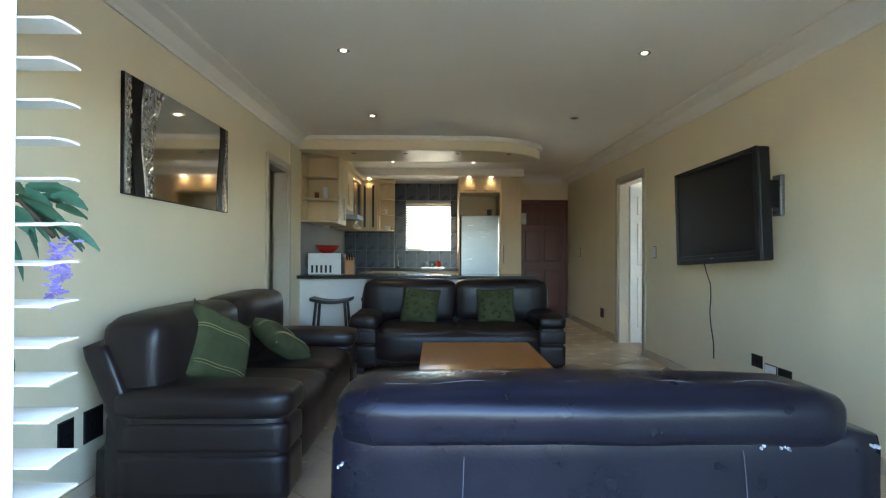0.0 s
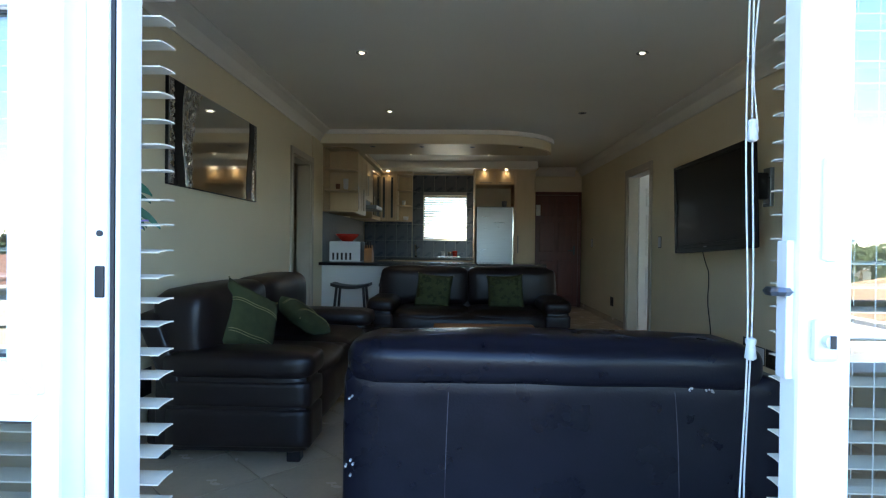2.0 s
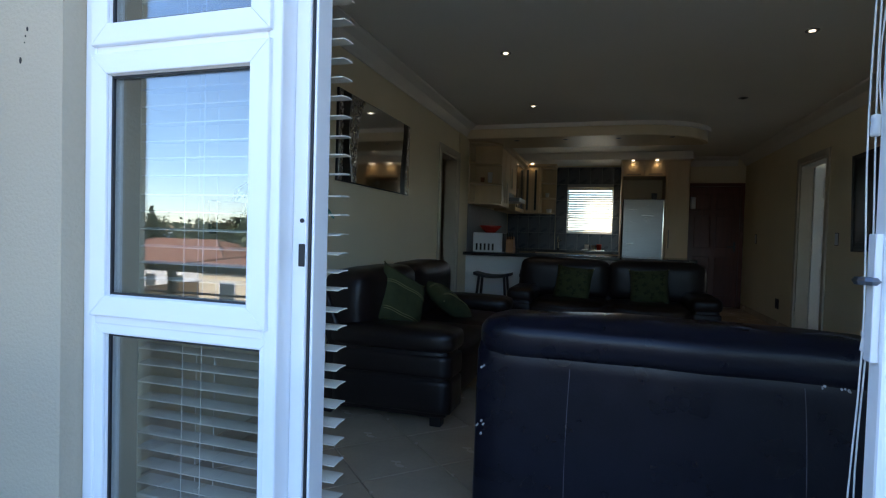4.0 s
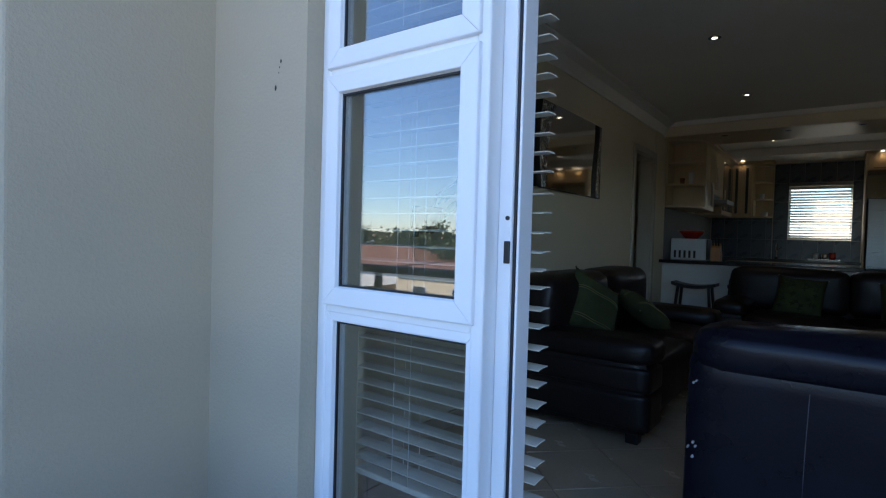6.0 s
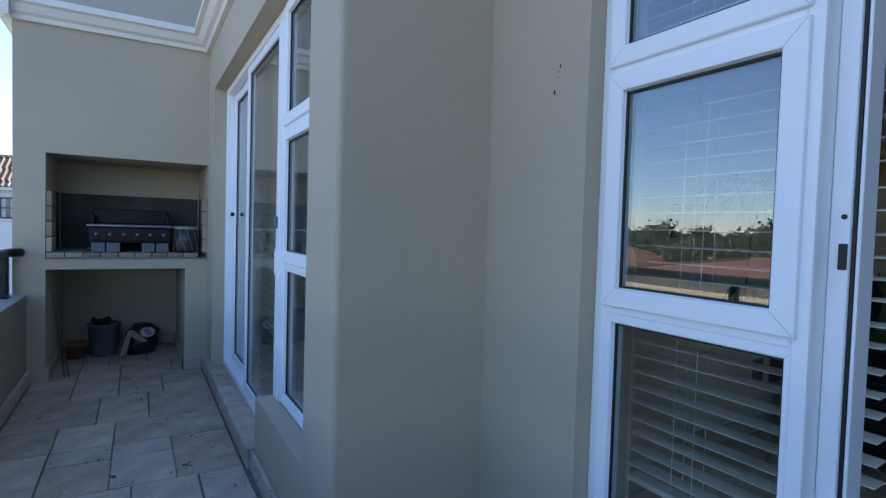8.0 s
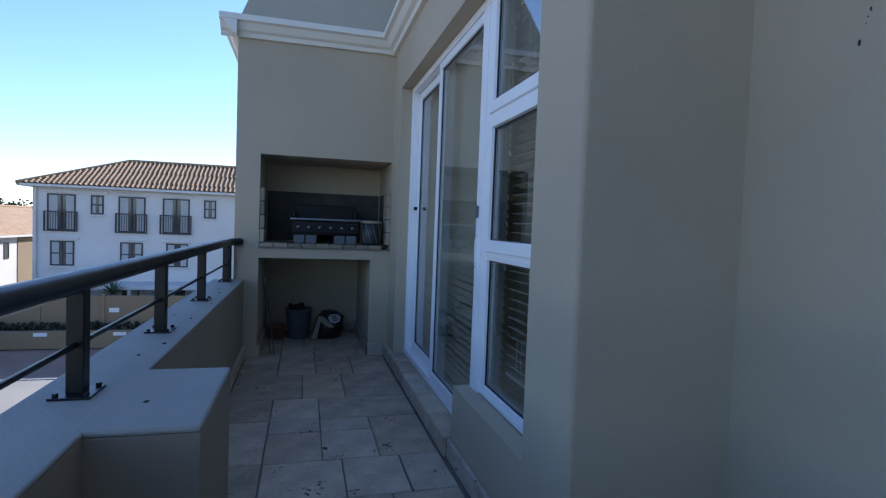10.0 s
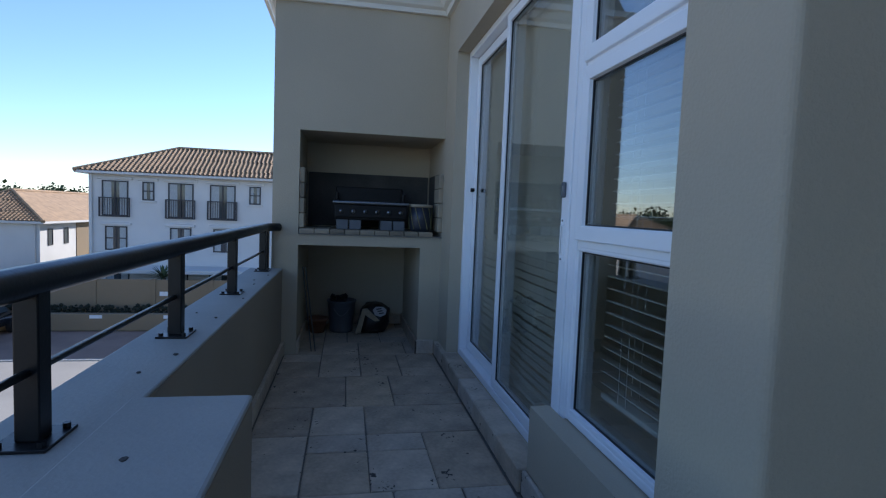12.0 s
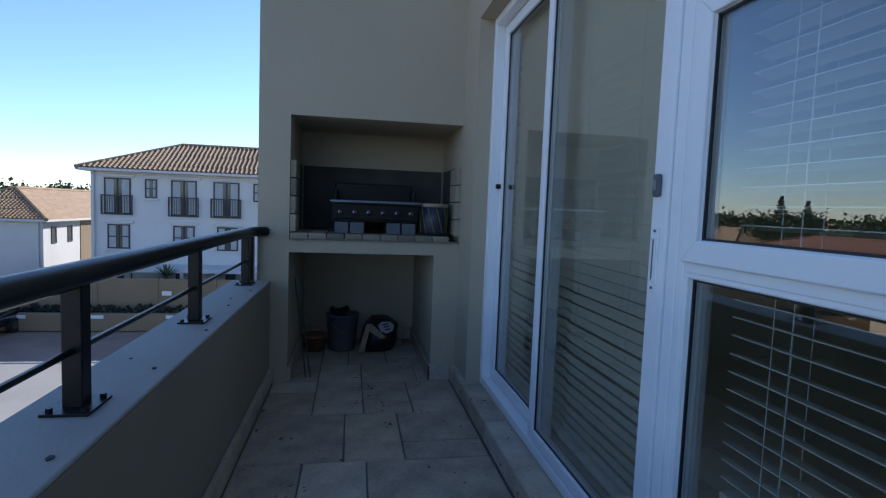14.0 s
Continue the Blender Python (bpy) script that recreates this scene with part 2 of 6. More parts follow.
def rod(bm, a, b, r, sides=12, r2=None):
    a, b = Vector(a), Vector(b)
    m = Matrix.Translation((a + b) / 2) @ (b - a).to_track_quat("Z", "Y").to_matrix().to_4x4()
    bmesh.ops.create_cone(bm, cap_ends=True, segments=sides, radius1=r, radius2=r if r2 is None else r2, depth=(b - a).length, matrix=m)
    return bm


def lathe(bm, profile, centre, sides=24):
    """A round shape from (radius, height) pairs."""
    rings = [[bm.verts.new((centre[0] + r * math.cos(2 * math.pi * i / sides), centre[1] + r * math.sin(2 * math.pi * i / sides), centre[2] + h)) for i in range(sides)] for r, h in profile]
    for a, b in zip(rings, rings[1:]):
        for i in range(sides):
            bm.faces.new((a[i], a[(i + 1) % sides], b[(i + 1) % sides], b[i]))
    bm.faces.new(rings[-1])
    bm.faces.new(rings[0][::-1])
    return bm


def prism(bm, pts, lo, hi, axis="z"):
    """A flat outline pushed from lo to hi along an axis."""
    def at(p, h):
        return {"z": (p[0], p[1], h), "y": (p[0], h, p[1]), "x": (h, p[0], p[1])}[axis]
    a, b = [bm.verts.new(at(p, lo)) for p in pts], [bm.verts.new(at(p, hi)) for p in pts]
    bm.faces.new(a)
    bm.faces.new(b[::-1])
    for i in range(len(pts)):
        j = (i + 1) % len(pts)
        bm.faces.new((a[i], b[i], b[j], a[j]))
    bmesh.ops.recalc_face_normals(bm, faces=bm.faces)
    return bm


def soft_box(bm, x0, x1, y0, y1, z0, z1, r=0.06, puff=0.02, cuts=5):
    """A padded block: rounded edges and faces that swell a little."""
    sx, sy, sz = (x1 - x0) / 2, (y1 - y0) / 2, (z1 - z0) / 2
    tmp = bmesh.new()
    bmesh.ops.create_cube(tmp, size=2.0)
    bmesh.ops.subdivide_edges(tmp, edges=tmp.edges[:], cuts=cuts * 2 - 1, use_grid_fill=True)
    r = min(r, sx, sy, sz)
    for v in tmp.verts:
        u = v.co.copy()
        p = Vector((u.x * sx, u.y * sy, u.z * sz))
        core = Vector((max(-sx + r, min(sx - r, p.x)), max(-sy + r, min(sy - r, p.y)), max(-sz + r, min(sz - r, p.z))))
        d = p - core
        if d.length > 1e-6:
            p = core + d.normalized() * r
        swell = Vector((math.copysign(1, u.x) if abs(u.x) > 0.999 else 0, math.copysign(1, u.y) if abs(u.y) > 0.999 else 0, math.copysign(1, u.z) if abs(u.z) > 0.999 else 0))
        k = (1 - u.x * u.x) * (1 - u.y * u.y) + (1 - u.y * u.y) * (1 - u.z * u.z) + (1 - u.x * u.x) * (1 - u.z * u.z)
        p += swell * puff * min(1.0, k)
        p += Vector(noise.noise_vector(p * 5.0 + Vector((x0, y0, z0)))) * 0.004
        v.co = p + Vector(((x0 + x1) / 2, (y0 + y1) / 2, (z0 + z1) / 2))
    me = bpy.data.meshes.new("tmp")
    tmp.to_mesh(me)
    tmp.free()
    bm.from_mesh(me)
    bpy.data.meshes.remove(me)
    return bm


def mesh_of(name, bm, mat, smooth=False):
    me = bpy.data.meshes.new(name)
    bm.to_mesh(me)
    bm.free()
    me.materials.append(mat)
    if smooth:
        me.polygons.foreach_set("use_smooth", [True] * len(me.polygons))
    return me


def part(name, bm, mat, parent, label="", smooth=False):
    ob = new(name, mesh_of(name, bm, mat, smooth))
    ob.parent = parent
    if parent is not None and parent.parent is None:
        ob.matrix_parent_inverse = parent.matrix_basis.inverted()
    return tagged(ob, label)


def thing(name, label, category, group="", at=(0, 0, 0)):
    ob = new(name)
    ob.empty_display_size = 0.1
    ob.matrix_basis = Matrix.Translation(at)
    return tagged(ob, label, category, group)


def solid(name, bm, mat, label, category, group="", smooth=False):
    return tagged(new(name, mesh_of(name, bm, mat, smooth)), label, category, group)


def structure(name, bm, mat, label, category="", smooth=False):
    return tagged(new(name, mesh_of(name, bm, mat, smooth)), label, category, kind="structure")


def tube(name, pts, r, mat, parent=None, label="", category="", cyclic=False):
    cu = bpy.data.curves.new(name, "CURVE")
    cu.dimensions, cu.bevel_depth, cu.bevel_resolution = "3D", r, 3
    sp = cu.splines.new("POLY")
    sp.points.add(len(pts) - 1)
    for p, q in zip(sp.points, pts):
        p.co = (*q, 1)
    sp.use_cyclic_u = cyclic
    tmp = bpy.data.objects.new("tmp", cu)
    me = bpy.data.meshes.new_from_object(tmp)
    me.name = name
    bpy.data.objects.remove(tmp)
    me.materials.clear()
    me.materials.append(mat)
    ob = new(name, me)
    if parent is not None:
        ob.parent = parent
        if parent.parent is None:
            ob.matrix_parent_inverse = parent.matrix_basis.inverted()
    return tagged(ob, label, category)


def wall_y(bm, x0, x1, y0, y1, z0, z1, holes=()):
    """A wall along x, with openings (x0, x1, z0, z1), in order of x."""
    x = x0
    for a, b, c, d in holes:
        if a > x:
            box(bm, x, a, y0, y1, z0, z1)
        if c > z0:
            box(bm, a, b, y0, y1, z0, c)
        if d < z1:
            box(bm, a, b, y0, y1, d, z1)
        x = b
    if x < x1:
        box(bm, x, x1, y0, y1, z0, z1)
    return bm


def wall_x(bm, x0, x1, y0, y1, z0, z1, holes=()):
    y = y0
    for a, b, c, d in holes:
        if a > y:
            box(bm, x0, x1, y, a, z0, z1)
        if c > z0:
            box(bm, x0, x1, a, b, z0, c)
        if d < z1:
            box(bm, x0, x1, a, b, d, z1)
        y = b
    if y < y1:
        box(bm, x0, x1, y, y1, z0, z1)
    return bm

# ---- plan ----
XL, XR = 0.365, 4.375          # lounge side walls
CEIL = 2.54
YB = 9.0                       # back wall of kitchen and hall
FY, GY = -0.60, -0.515         # bedroom facade and its glazing
LFY = -0.055                    # lounge facade
RX = 0.505                     # return wall between the facades
BX = -2.78                     # face of the barbecue wall
BZ = -0.13                     # balcony floor
PY0, PY1, PZ = -2.03, -1.80, 0.525   # parapet
GZ = -4.8                      # ground level
OX0, OX1, OZ = 0.96, 4.20, 2.10      # lounge glazing opening

# ---- lounge shell ----
fl = structure("floor", boxed(XL - 0.3, XR + 0.3, 0.02, YB + 0.3, -0.2, -0.008), M_FGROUT, "cream tiled lounge floor laid on the diagonal", "floor")
structure("ceiling", boxed(XL - 0.15, XR + 0.15, LFY + 0.002, YB + 0.2, CEIL, CEIL + 0.2), M_CEIL, "flat off-white painted ceiling", "ceiling")
structure("wall_left", wall_x(bmesh.new(), XL - 0.15, XL, 0.16, YB, 0, CEIL, [(4.72, 5.42, 0, 2.06)]), M_WALL, "cream painted lounge wall with a mirror", "wall")
structure("wall_right", wall_x(bmesh.new(), XR, XR + 0.15, 0.16, YB, 0, CEIL, [(5.54, 6.36, 0, 2.06)]), M_WALL, "cream painted lounge wall with a television", "wall")
structure("wall_back", wall_y(bmesh.new(), XL - 0.15, XR + 0.15, YB, YB + 0.2, 0, CEIL, [(1.45, 2.29, 1.19, 2.03)]), M_WALL, "back wall of kitchen and hall", "wall")
structure("wall_front", wall_y(bmesh.new(), RX, 4.9, LFY, 0.16, BZ, 3.1, [(OX0, OX1, 0.0, OZ)]), M_OUT, "taupe plastered lounge facade round the glazing", "wall")
structure("wall_front_lining", wall_y(bmesh.new(), XL, XR, 0.163, 0.175, 0, CEIL, [(OX0, OX1, 0.0, OZ)]), M_WALL, "cream painted inner face of the lounge front wall", "wall")


def cornice(bm, a, b, inward, z, h=0.15, d=0.13):
    """A stepped cove along a wall top, from a to b."""
    a, b, n = Vector((*a, 0)), Vector((*b, 0)), Vector((*inward, 0))
    prof = [(0.0, -h), (0.012, -h), (0.02, -h + 0.02), (0.03, -h + 0.035), (d * 0.45, -h * 0.42), (d * 0.8, -0.03), (d - 0.01, -0.022), (d, -0.012), (d, 0.0), (0.0, 0.0)]
    ends = [[bm.verts.new(p + n * q + Vector((0, 0, z + w))) for q, w in prof] for p in (a, b)]
    k = len(prof)
    for i in range(k):
        bm.faces.new((ends[0][i], ends[0][(i + 1) % k], ends[1][(i + 1) % k], ends[1][i]))
    bm.faces.new(ends[0][::-1])
    bm.faces.new(ends[1])
    bmesh.ops.recalc_face_normals(bm, faces=bm.faces)
    return bm


structure("cornice_left", cornice(bmesh.new(), (XL, 0.18), (XL, 5.8), (1, 0), CEIL), M_TRIM, "white moulded plaster cornice", "cornice")
structure("cornice_right", cornice(bmesh.new(), (XR, 0.18), (XR, YB), (-1, 0), CEIL), M_TRIM, "white moulded plaster cornice", "cornice")
structure("cornice_back", cornice(bmesh.new(), (3.5, YB), (XR - 0.13, YB), (0, -1), CEIL), M_TRIM, "white moulded plaster cornice", "cornice")
for i, (y0, y1) in enumerate(((0.18, 4.64), (5.5, 5.84))):
    structure(f"baseboard_left_{i + 1}", boxed(XL, XL + 0.015, y0, y1, 0, 0.085, 0.004), M_FLOOR, "cream tile skirting along the wall", "baseboard")
for i, (y0, y1) in enumerate(((0.18, 5.46), (6.44, YB))):
    structure(f"baseboard_right_{i + 1}", boxed(XR - 0.015, XR, y0, y1, 0, 0.085, 0.004), M_FLOOR, "cream tile skirting along the wall", "baseboard")


def door_trim(name, x, side, y0, y1, top):
    """Jamb lining and architrave of a doorway in a wall along y."""
    bm = bmesh.new()
    w = 0.07
    for a, b, c, d in ((y0 - w, y0, 0, top + w), (y1, y1 + w, 0, top + w), (y0, y1, top, top + w)):
        box(bm, x, x + side * 0.02, a, b, c, d, 0.004)
    for a, b, c, d in ((y0, y0 + 0.025, 0, top), (y1 - 0.025, y1, 0, top), (y0 + 0.025, y1 - 0.025, top - 0.025, top)):
        box(bm, x - side * 0.15, x, a, b, c, d)
    return structure(name, bm, M_JAMB, "tan painted door frame", "door frame")


door_trim("door_frame_left", XL, 1, 4.72, 5.42, 2.06)
door_trim("door_frame_right", XR, -1, 5.54, 6.36, 2.06)

# side rooms behind the two doorways
bm = bmesh.new()
box(bm, XL - 2.2, XL - 2.1, 3.6, 6.6, 0, CEIL)
box(bm, XL - 2.1, XL - 0.15, 3.5, 3.6, 0, CEIL)
box(bm, XL - 2.1, XL - 0.15, 6.6, 6.7, 0, CEIL)
box(bm, XL - 2.2, XL - 0.15, 3.5, 6.7, CEIL, CEIL + 0.1)
box(bm, XL - 2.2, XL - 0.3, 3.5, 6.7, -0.1, -0.004)
structure("passage_walls", bm, M_WALL, "dim passage beyond the doorway", "wall")
bm = bmesh.new()
wall_y(bm, XR + 0.15, XR + 3.1, 8.2, 8.3, 0, CEIL, [(XR + 0.6, XR + 2.2, 0.9, 2.1)])
box(bm, XR + 3.1, XR + 3.2, 4.2, 8.3, 0, CEIL)
box(bm, XR + 0.15, XR + 3.1, 4.1, 4.2, 0, CEIL)
box(bm, XR + 0.15, XR + 3.2, 4.1, 8.3, CEIL, CEIL + 0.1)
box(bm, XR + 0.3, XR + 3.2, 4.1, 8.3, -0.1, -0.004)
structure("bedroom_two_walls", bm, M_HARDBOARD, "bright white room beyond the doorway", "wall")


def panel_door(name, w, h, mat, label, cat="door", knob=M_CHROME):
    """A panelled door leaf in local x (width), y (thickness), z."""
    d = thing(name, label, cat)
    part("leaf", boxed(0, w, -0.02, 0.02, 0.008, h, 0.003), mat, d)
    for (a, b, c, e) in ((0.1, w / 2 - 0.04, 0.2, 0.85), (w / 2 + 0.04, w - 0.1, 0.2, 0.85), (0.1, w / 2 - 0.04, 1.0, 1.55), (w / 2 + 0.04, w - 0.1, 1.0, 1.55), (0.1, w / 2 - 0.04, 1.65, h - 0.12), (w / 2 + 0.04, w - 0.1, 1.65, h - 0.12)):
        bm = box(bmesh.new(), a, b, -0.03, 0.03, c, e, 0.012)
        part("panel", bm, mat, d)
    bm = box(bmesh.new(), w - 0.08, w - 0.05, -0.027, 0.027, 0.95, 1.12, 0.004)
    rod(bm, (w - 0.065, -0.06, 1.03), (w - 0.065, 0.06, 1.03), 0.01)
    for s in (-1, 1):
        box(bm, w - 0.18, w - 0.055, s * 0.05, s * 0.065, 1.02, 1.04, 0.005)
    part("handle", bm, knob, d, "metal lever handle")
    return d


d = panel_door("door_3", 0.75, 2.02, M_HARDBOARD, "white panelled bedroom door standing open")
d.matrix_basis = pose(XR + 0.13, 6.33, 0, 0, 0, 14)
tagged(d, kind="structure")
d = panel_door("door_1", 0.8, 2.04, M_DARKWOOD, "dark red wooden panelled entrance door, closed", knob=M_CHARCOAL)
d.matrix_basis = pose(3.50, YB - 0.03, 0)
tagged(d, kind="structure")
bm = bmesh.new()
for a, b, c, e in ((3.44, 3.5, 0, 2.1), (4.3, 4.36, 0, 2.1), (3.5, 4.3, 2.045, 2.1)):
    box(bm, a, b, YB - 0.07, YB - 0.002, c, e, 0.004)
structure("door_frame_hall", bm, M_DARKWOOD, "dark red wooden door frame", "door frame")
d = panel_door("door_2", 0.7, 2.03, M_DARKWOOD, "dark wooden passage door standing open")
d.matrix_basis = pose(XL - 0.14, 4.74, 0, 0, 0, 168)
tagged(d, kind="structure")

# ---- balcony shell ----
bfl = structure("balcony_floor", boxed(BX - 1.24, 5.2, PY1 - 0.02, LFY + 0.1, BZ - 0.2, BZ - 0.012), M_JOINT, "balcony floor of travertine slabs in mortar", "floor")
structure("wall_return", prism(bmesh.new(), [(RX - 0.25, FY), *[(RX - 0.02 + 0.02 * math.sin(k * math.pi / 10), FY + 0.02 - 0.02 * math.cos(k * math.pi / 10)) for k in range(6)], (RX, LFY + 0.4), (RX - 0.25, LFY + 0.4)], BZ, 3.1, "z"), M_OUT, "taupe plastered return wall between the two glazed fronts", "wall")
BO = (-2.42, 0.197)              # bedroom glazing opening along x
bm = wall_y(bmesh.new(), BX, RX - 0.25, FY, FY + 0.24, BZ, 3.1, [(BO[0], -0.52, BZ + 0.1, 2.12), (-0.52, BO[1], 0.235, 2.12)])
box(bm, -0.655, -0.5201, FY, GY - 0.004, BZ, 0.235)
structure("wall_bedroom_front", bm, M_OUT, "taupe plastered bedroom facade round the sliding door", "wall")
bm = bmesh.new()
box(bm, -2.7, RX - 0.25, 3.0, 3.1, BZ, 2.6)
box(bm, -2.8, -2.7, FY + 0.24, 3.1, BZ, 2.6)
box(bm, RX - 0.35, RX - 0.25, LFY + 0.4, 3.0, BZ, 2.6)
box(bm, -2.8, RX - 0.25, FY + 0.24, 3.1, 2.6, 2.7)
box(bm, -2.8, RX - 0.25, FY + 0.24, 3.1, -0.1, 0.0)
structure("bedroom_walls", bm, M_WALL, "cream walls of the dim bedroom behind the glass", "wall")

# barbecue wall with its two recesses
bm = bmesh.new()
UY0, UY1, UZ0, UZ1 = -1.69, -0.595, 0.815, 1.56
LY0, LY1, LZ1 = -1.68, -0.765, 0.705
box(bm, BX - 1.25, BX, PY0 + 0.15, UY0, BZ - 4.6, 2.48)
box(bm, BX - 1.25, BX, LY1, FY, BZ, LZ1)
box(bm, BX - 1.25, BX, UY0, FY, UZ1, 2.48)
box(bm, BX - 1.25, BX - 0.74, UY0, FY, LZ1, UZ1)
box(bm, BX - 1.25, BX - 1.1, UY0, LY1, BZ, LZ1)
box(bm, BX - 0.74, BX, UY0, FY, LZ1, UZ0 - 0.03)
box(bm, BX - 0.74, BX, UY1, FY, UZ0 - 0.03, UZ1)
bmesh.ops.remove_doubles(bm, verts=bm.verts, dist=0.0005)
structure("wall_barbecue", bm, M_OUT, "taupe plastered end wall with a built-in barbecue recess", "wall")
bm = bmesh.new()
box(bm, BX - 0.736, BX - 0.72, UY0 + 0.02, UY1 - 0.02, UZ0 + 0.02, 1.30)
for y0, y1 in ((UY0 + 0.001, UY0 + 0.006), (UY1 - 0.006, UY1 - 0.001)):
    box(bm, BX - 0.72, BX - 0.235, y0, y1, UZ0 + 0.02, 1.30)
structure("barbecue_backing", bm, M_SOOT, "soot-blackened back of the barbecue recess", "wall")


def eaves(bm, a, b, out, z):
    """White moulded gutter cornice, from a to b."""
    prof = [(0, 0), (0.03, 0), (0.04, 0.03), (0.07, 0.045), (0.1, 0.09), (0.13, 0.1), (0.13, 0.145), (0.10, 0.15), (0, 0.15)]
    a, b, n = Vector((*a, 0)), Vector((*b, 0)), Vector((*out, 0))
    ends = [[bm.verts.new(p + n * q + Vector((0, 0, z + w))) for q, w in prof] for p in (a, b)]
    k = len(prof)
    for i in range(k):
        bm.faces.new((ends[0][i], ends[0][(i + 1) % k], ends[1][(i + 1) % k], ends[1][i]))
    bm.faces.new(ends[0])
    bm.faces.new(ends[1][::-1])
    bmesh.ops.recalc_face_normals(bm, faces=bm.faces)
    return bm


bm = eaves(bmesh.new(), (BX, PY0 + 0.023), (BX, FY - 0.0), (1, 0), 2.476)
eaves(bm, (BX + 0.0, FY), (RX, FY), (0, -1), 2.474)
eaves(bm, (BX + 0.124, PY0 + 0.15), (BX - 1.25, PY0 + 0.15), (0, -1), 2.472)
structure("eaves_moulding", bm, M_TRIM, "white moulded eaves gutter round the balcony", "eaves")
bm = bmesh.new()
v = [bm.verts.new(p) for p in ((BX, PY0 + 0.15, 2.62), (BX, 0.3, 2.62), (BX - 0.9, 0.3, 4.6), (BX - 0.9, PY0 + 0.75, 4.6), (BX - 1.9, PY0 + 0.75, 4.6), (BX - 1.9, PY0 + 0.15, 2.62), (BX - 1.9, 0.3, 4.6), (BX - 1.9, 0.3, 2.62))]
for f in ((0, 1, 2, 3), (5, 0, 3, 4), (3, 2, 6, 4), (1, 7, 6, 2), (7, 5, 4, 6), (0, 5, 7, 1)):
    bm.faces.new([v[i] for i in f])
structure("roof_end", bm, M_OUT, "steep plastered mansard slope over the barbecue end", "roof")
bm = prism(bmesh.new(), [(FY, 2.62), (FY + 0.9, 4.6), (YB, 4.6), (YB, 2.9), (LFY + 0.35, 2.9), (LFY + 0.35, 2.62)], BX, 8.0, "x")
structure("roof_main", bm, M_OUT, "steep plastered mansard slope over the flat", "roof")

# parapet, pier, skirting
pp = structure("parapet", boxed(BX, 5.2, PY0, PY1, GZ, PZ - 0.012, 0.003), M_PARAPET, "low brown plastered balcony parapet", "parapet")
structure("parapet_cap", boxed(BX, 5.2, PY0 - 0.001, PY1 + 0.001, PZ - 0.012, PZ, 0.009), M_CAP, "weathered grey flat top of the parapet", "parapet")
structure("parapet_pier", boxed(-0.03, 0.49, PY1 - 0.03, -1.555, BZ, PZ - 0.017, 0.003), M_PARAPET, "brown plastered pier standing against the balcony parapet", "parapet")
structure("pier_cap", boxed(-0.031, 0.491, PY1 - 0.03, -1.554, PZ - 0.017, PZ + 0.0015, 0.008), M_CAP, "weathered grey flat top of the pier", "parapet")
structure("balcony_end_wall", boxed(5.0, 5.2, PY0 + 0.3, LFY + 0.05, BZ, 3.1), M_OUT, "taupe plastered end wall of the balcony", "wall")
structure("building_below", boxed(BX - 0.9, 8.0, FY + 0.25, YB, GZ, BZ - 0.21), M_OUT, "lower storeys of the block under the flat", "wall")
structure("balcony_slab", boxed(BX - 0.9, 5.2, PY1 + 0.001, FY + 0.3, BZ - 0.42, BZ - 0.21), M_OUT, "slab under the balcony floor", "floor")

# ---- glazing ----
def ring(bm, x0, x1, z0, z1, w, y0, y1, bevel=0.006):
    """A rectangular frame of four bars."""
    box(bm, x0, x0 + w, y0, y1, z0, z1, bevel)
    box(bm, x1 - w, x1, y0, y1, z0, z1, bevel)
    box(bm, x0 + w, x1 - w, y0 + 0.001, y1 - 0.001, z0, z0 + w, bevel)
    box(bm, x0 + w, x1 - w, y0 + 0.001, y1 - 0.001, z1 - w, z1, bevel)
    return bm


def mitred(bm, x0, x1, z0, z1, w, y0, y1, bevel=0.004, gap=0.0007):
    """A frame of four bars cut at 45 degrees, with hairline joints."""
    g = gap
    for pts in (((x0, z0 + g), (x0 + w, z0 + w + g), (x0 + w, z1 - w - g), (x0, z1 - g)), ((x1, z0 + g), (x1, z1 - g), (x1 - w, z1 - w - g), (x1 - w, z0 + w + g)),
                ((x0 + g, z0), (x1 - g, z0), (x1 - w - g, z0 + w), (x0 + w + g, z0 + w)), ((x0 + g, z1), (x0 + w + g, z1 - w), (x1 - w - g, z1 - w), (x1 - g, z1))):
        bar = prism(bmesh.new(), pts, y0, y1, "y")
        bmesh.ops.bevel(bar, geom=[e for e in bar.edges if e.calc_length() > 0.2], offset=bevel, segments=2, profile=0.5, affect="EDGES")
        me = bpy.data.meshes.new("tmp")
        bar.to_mesh(me)
        bar.free()
        bm.from_mesh(me)
        bpy.data.meshes.remove(me)
    return bm


def pane(parent, x0, x1, z0, z1, y, gasket=True):
    g = part("pane", boxed(x0 - 0.01, x1 + 0.01, y, y + 0.006, z0 - 0.01, z1 + 0.01), M_GLASS, parent, "clear glass")
    g.visible_shadow = False
    if gasket:
        part("gasket", ring(bmesh.new(), x0 - 0.003, x1 + 0.003, z0 - 0.003, z1 + 0.003, 0.008, y - 0.008, y - 0.001, 0), M_GASKET, parent, "black rubber gasket")


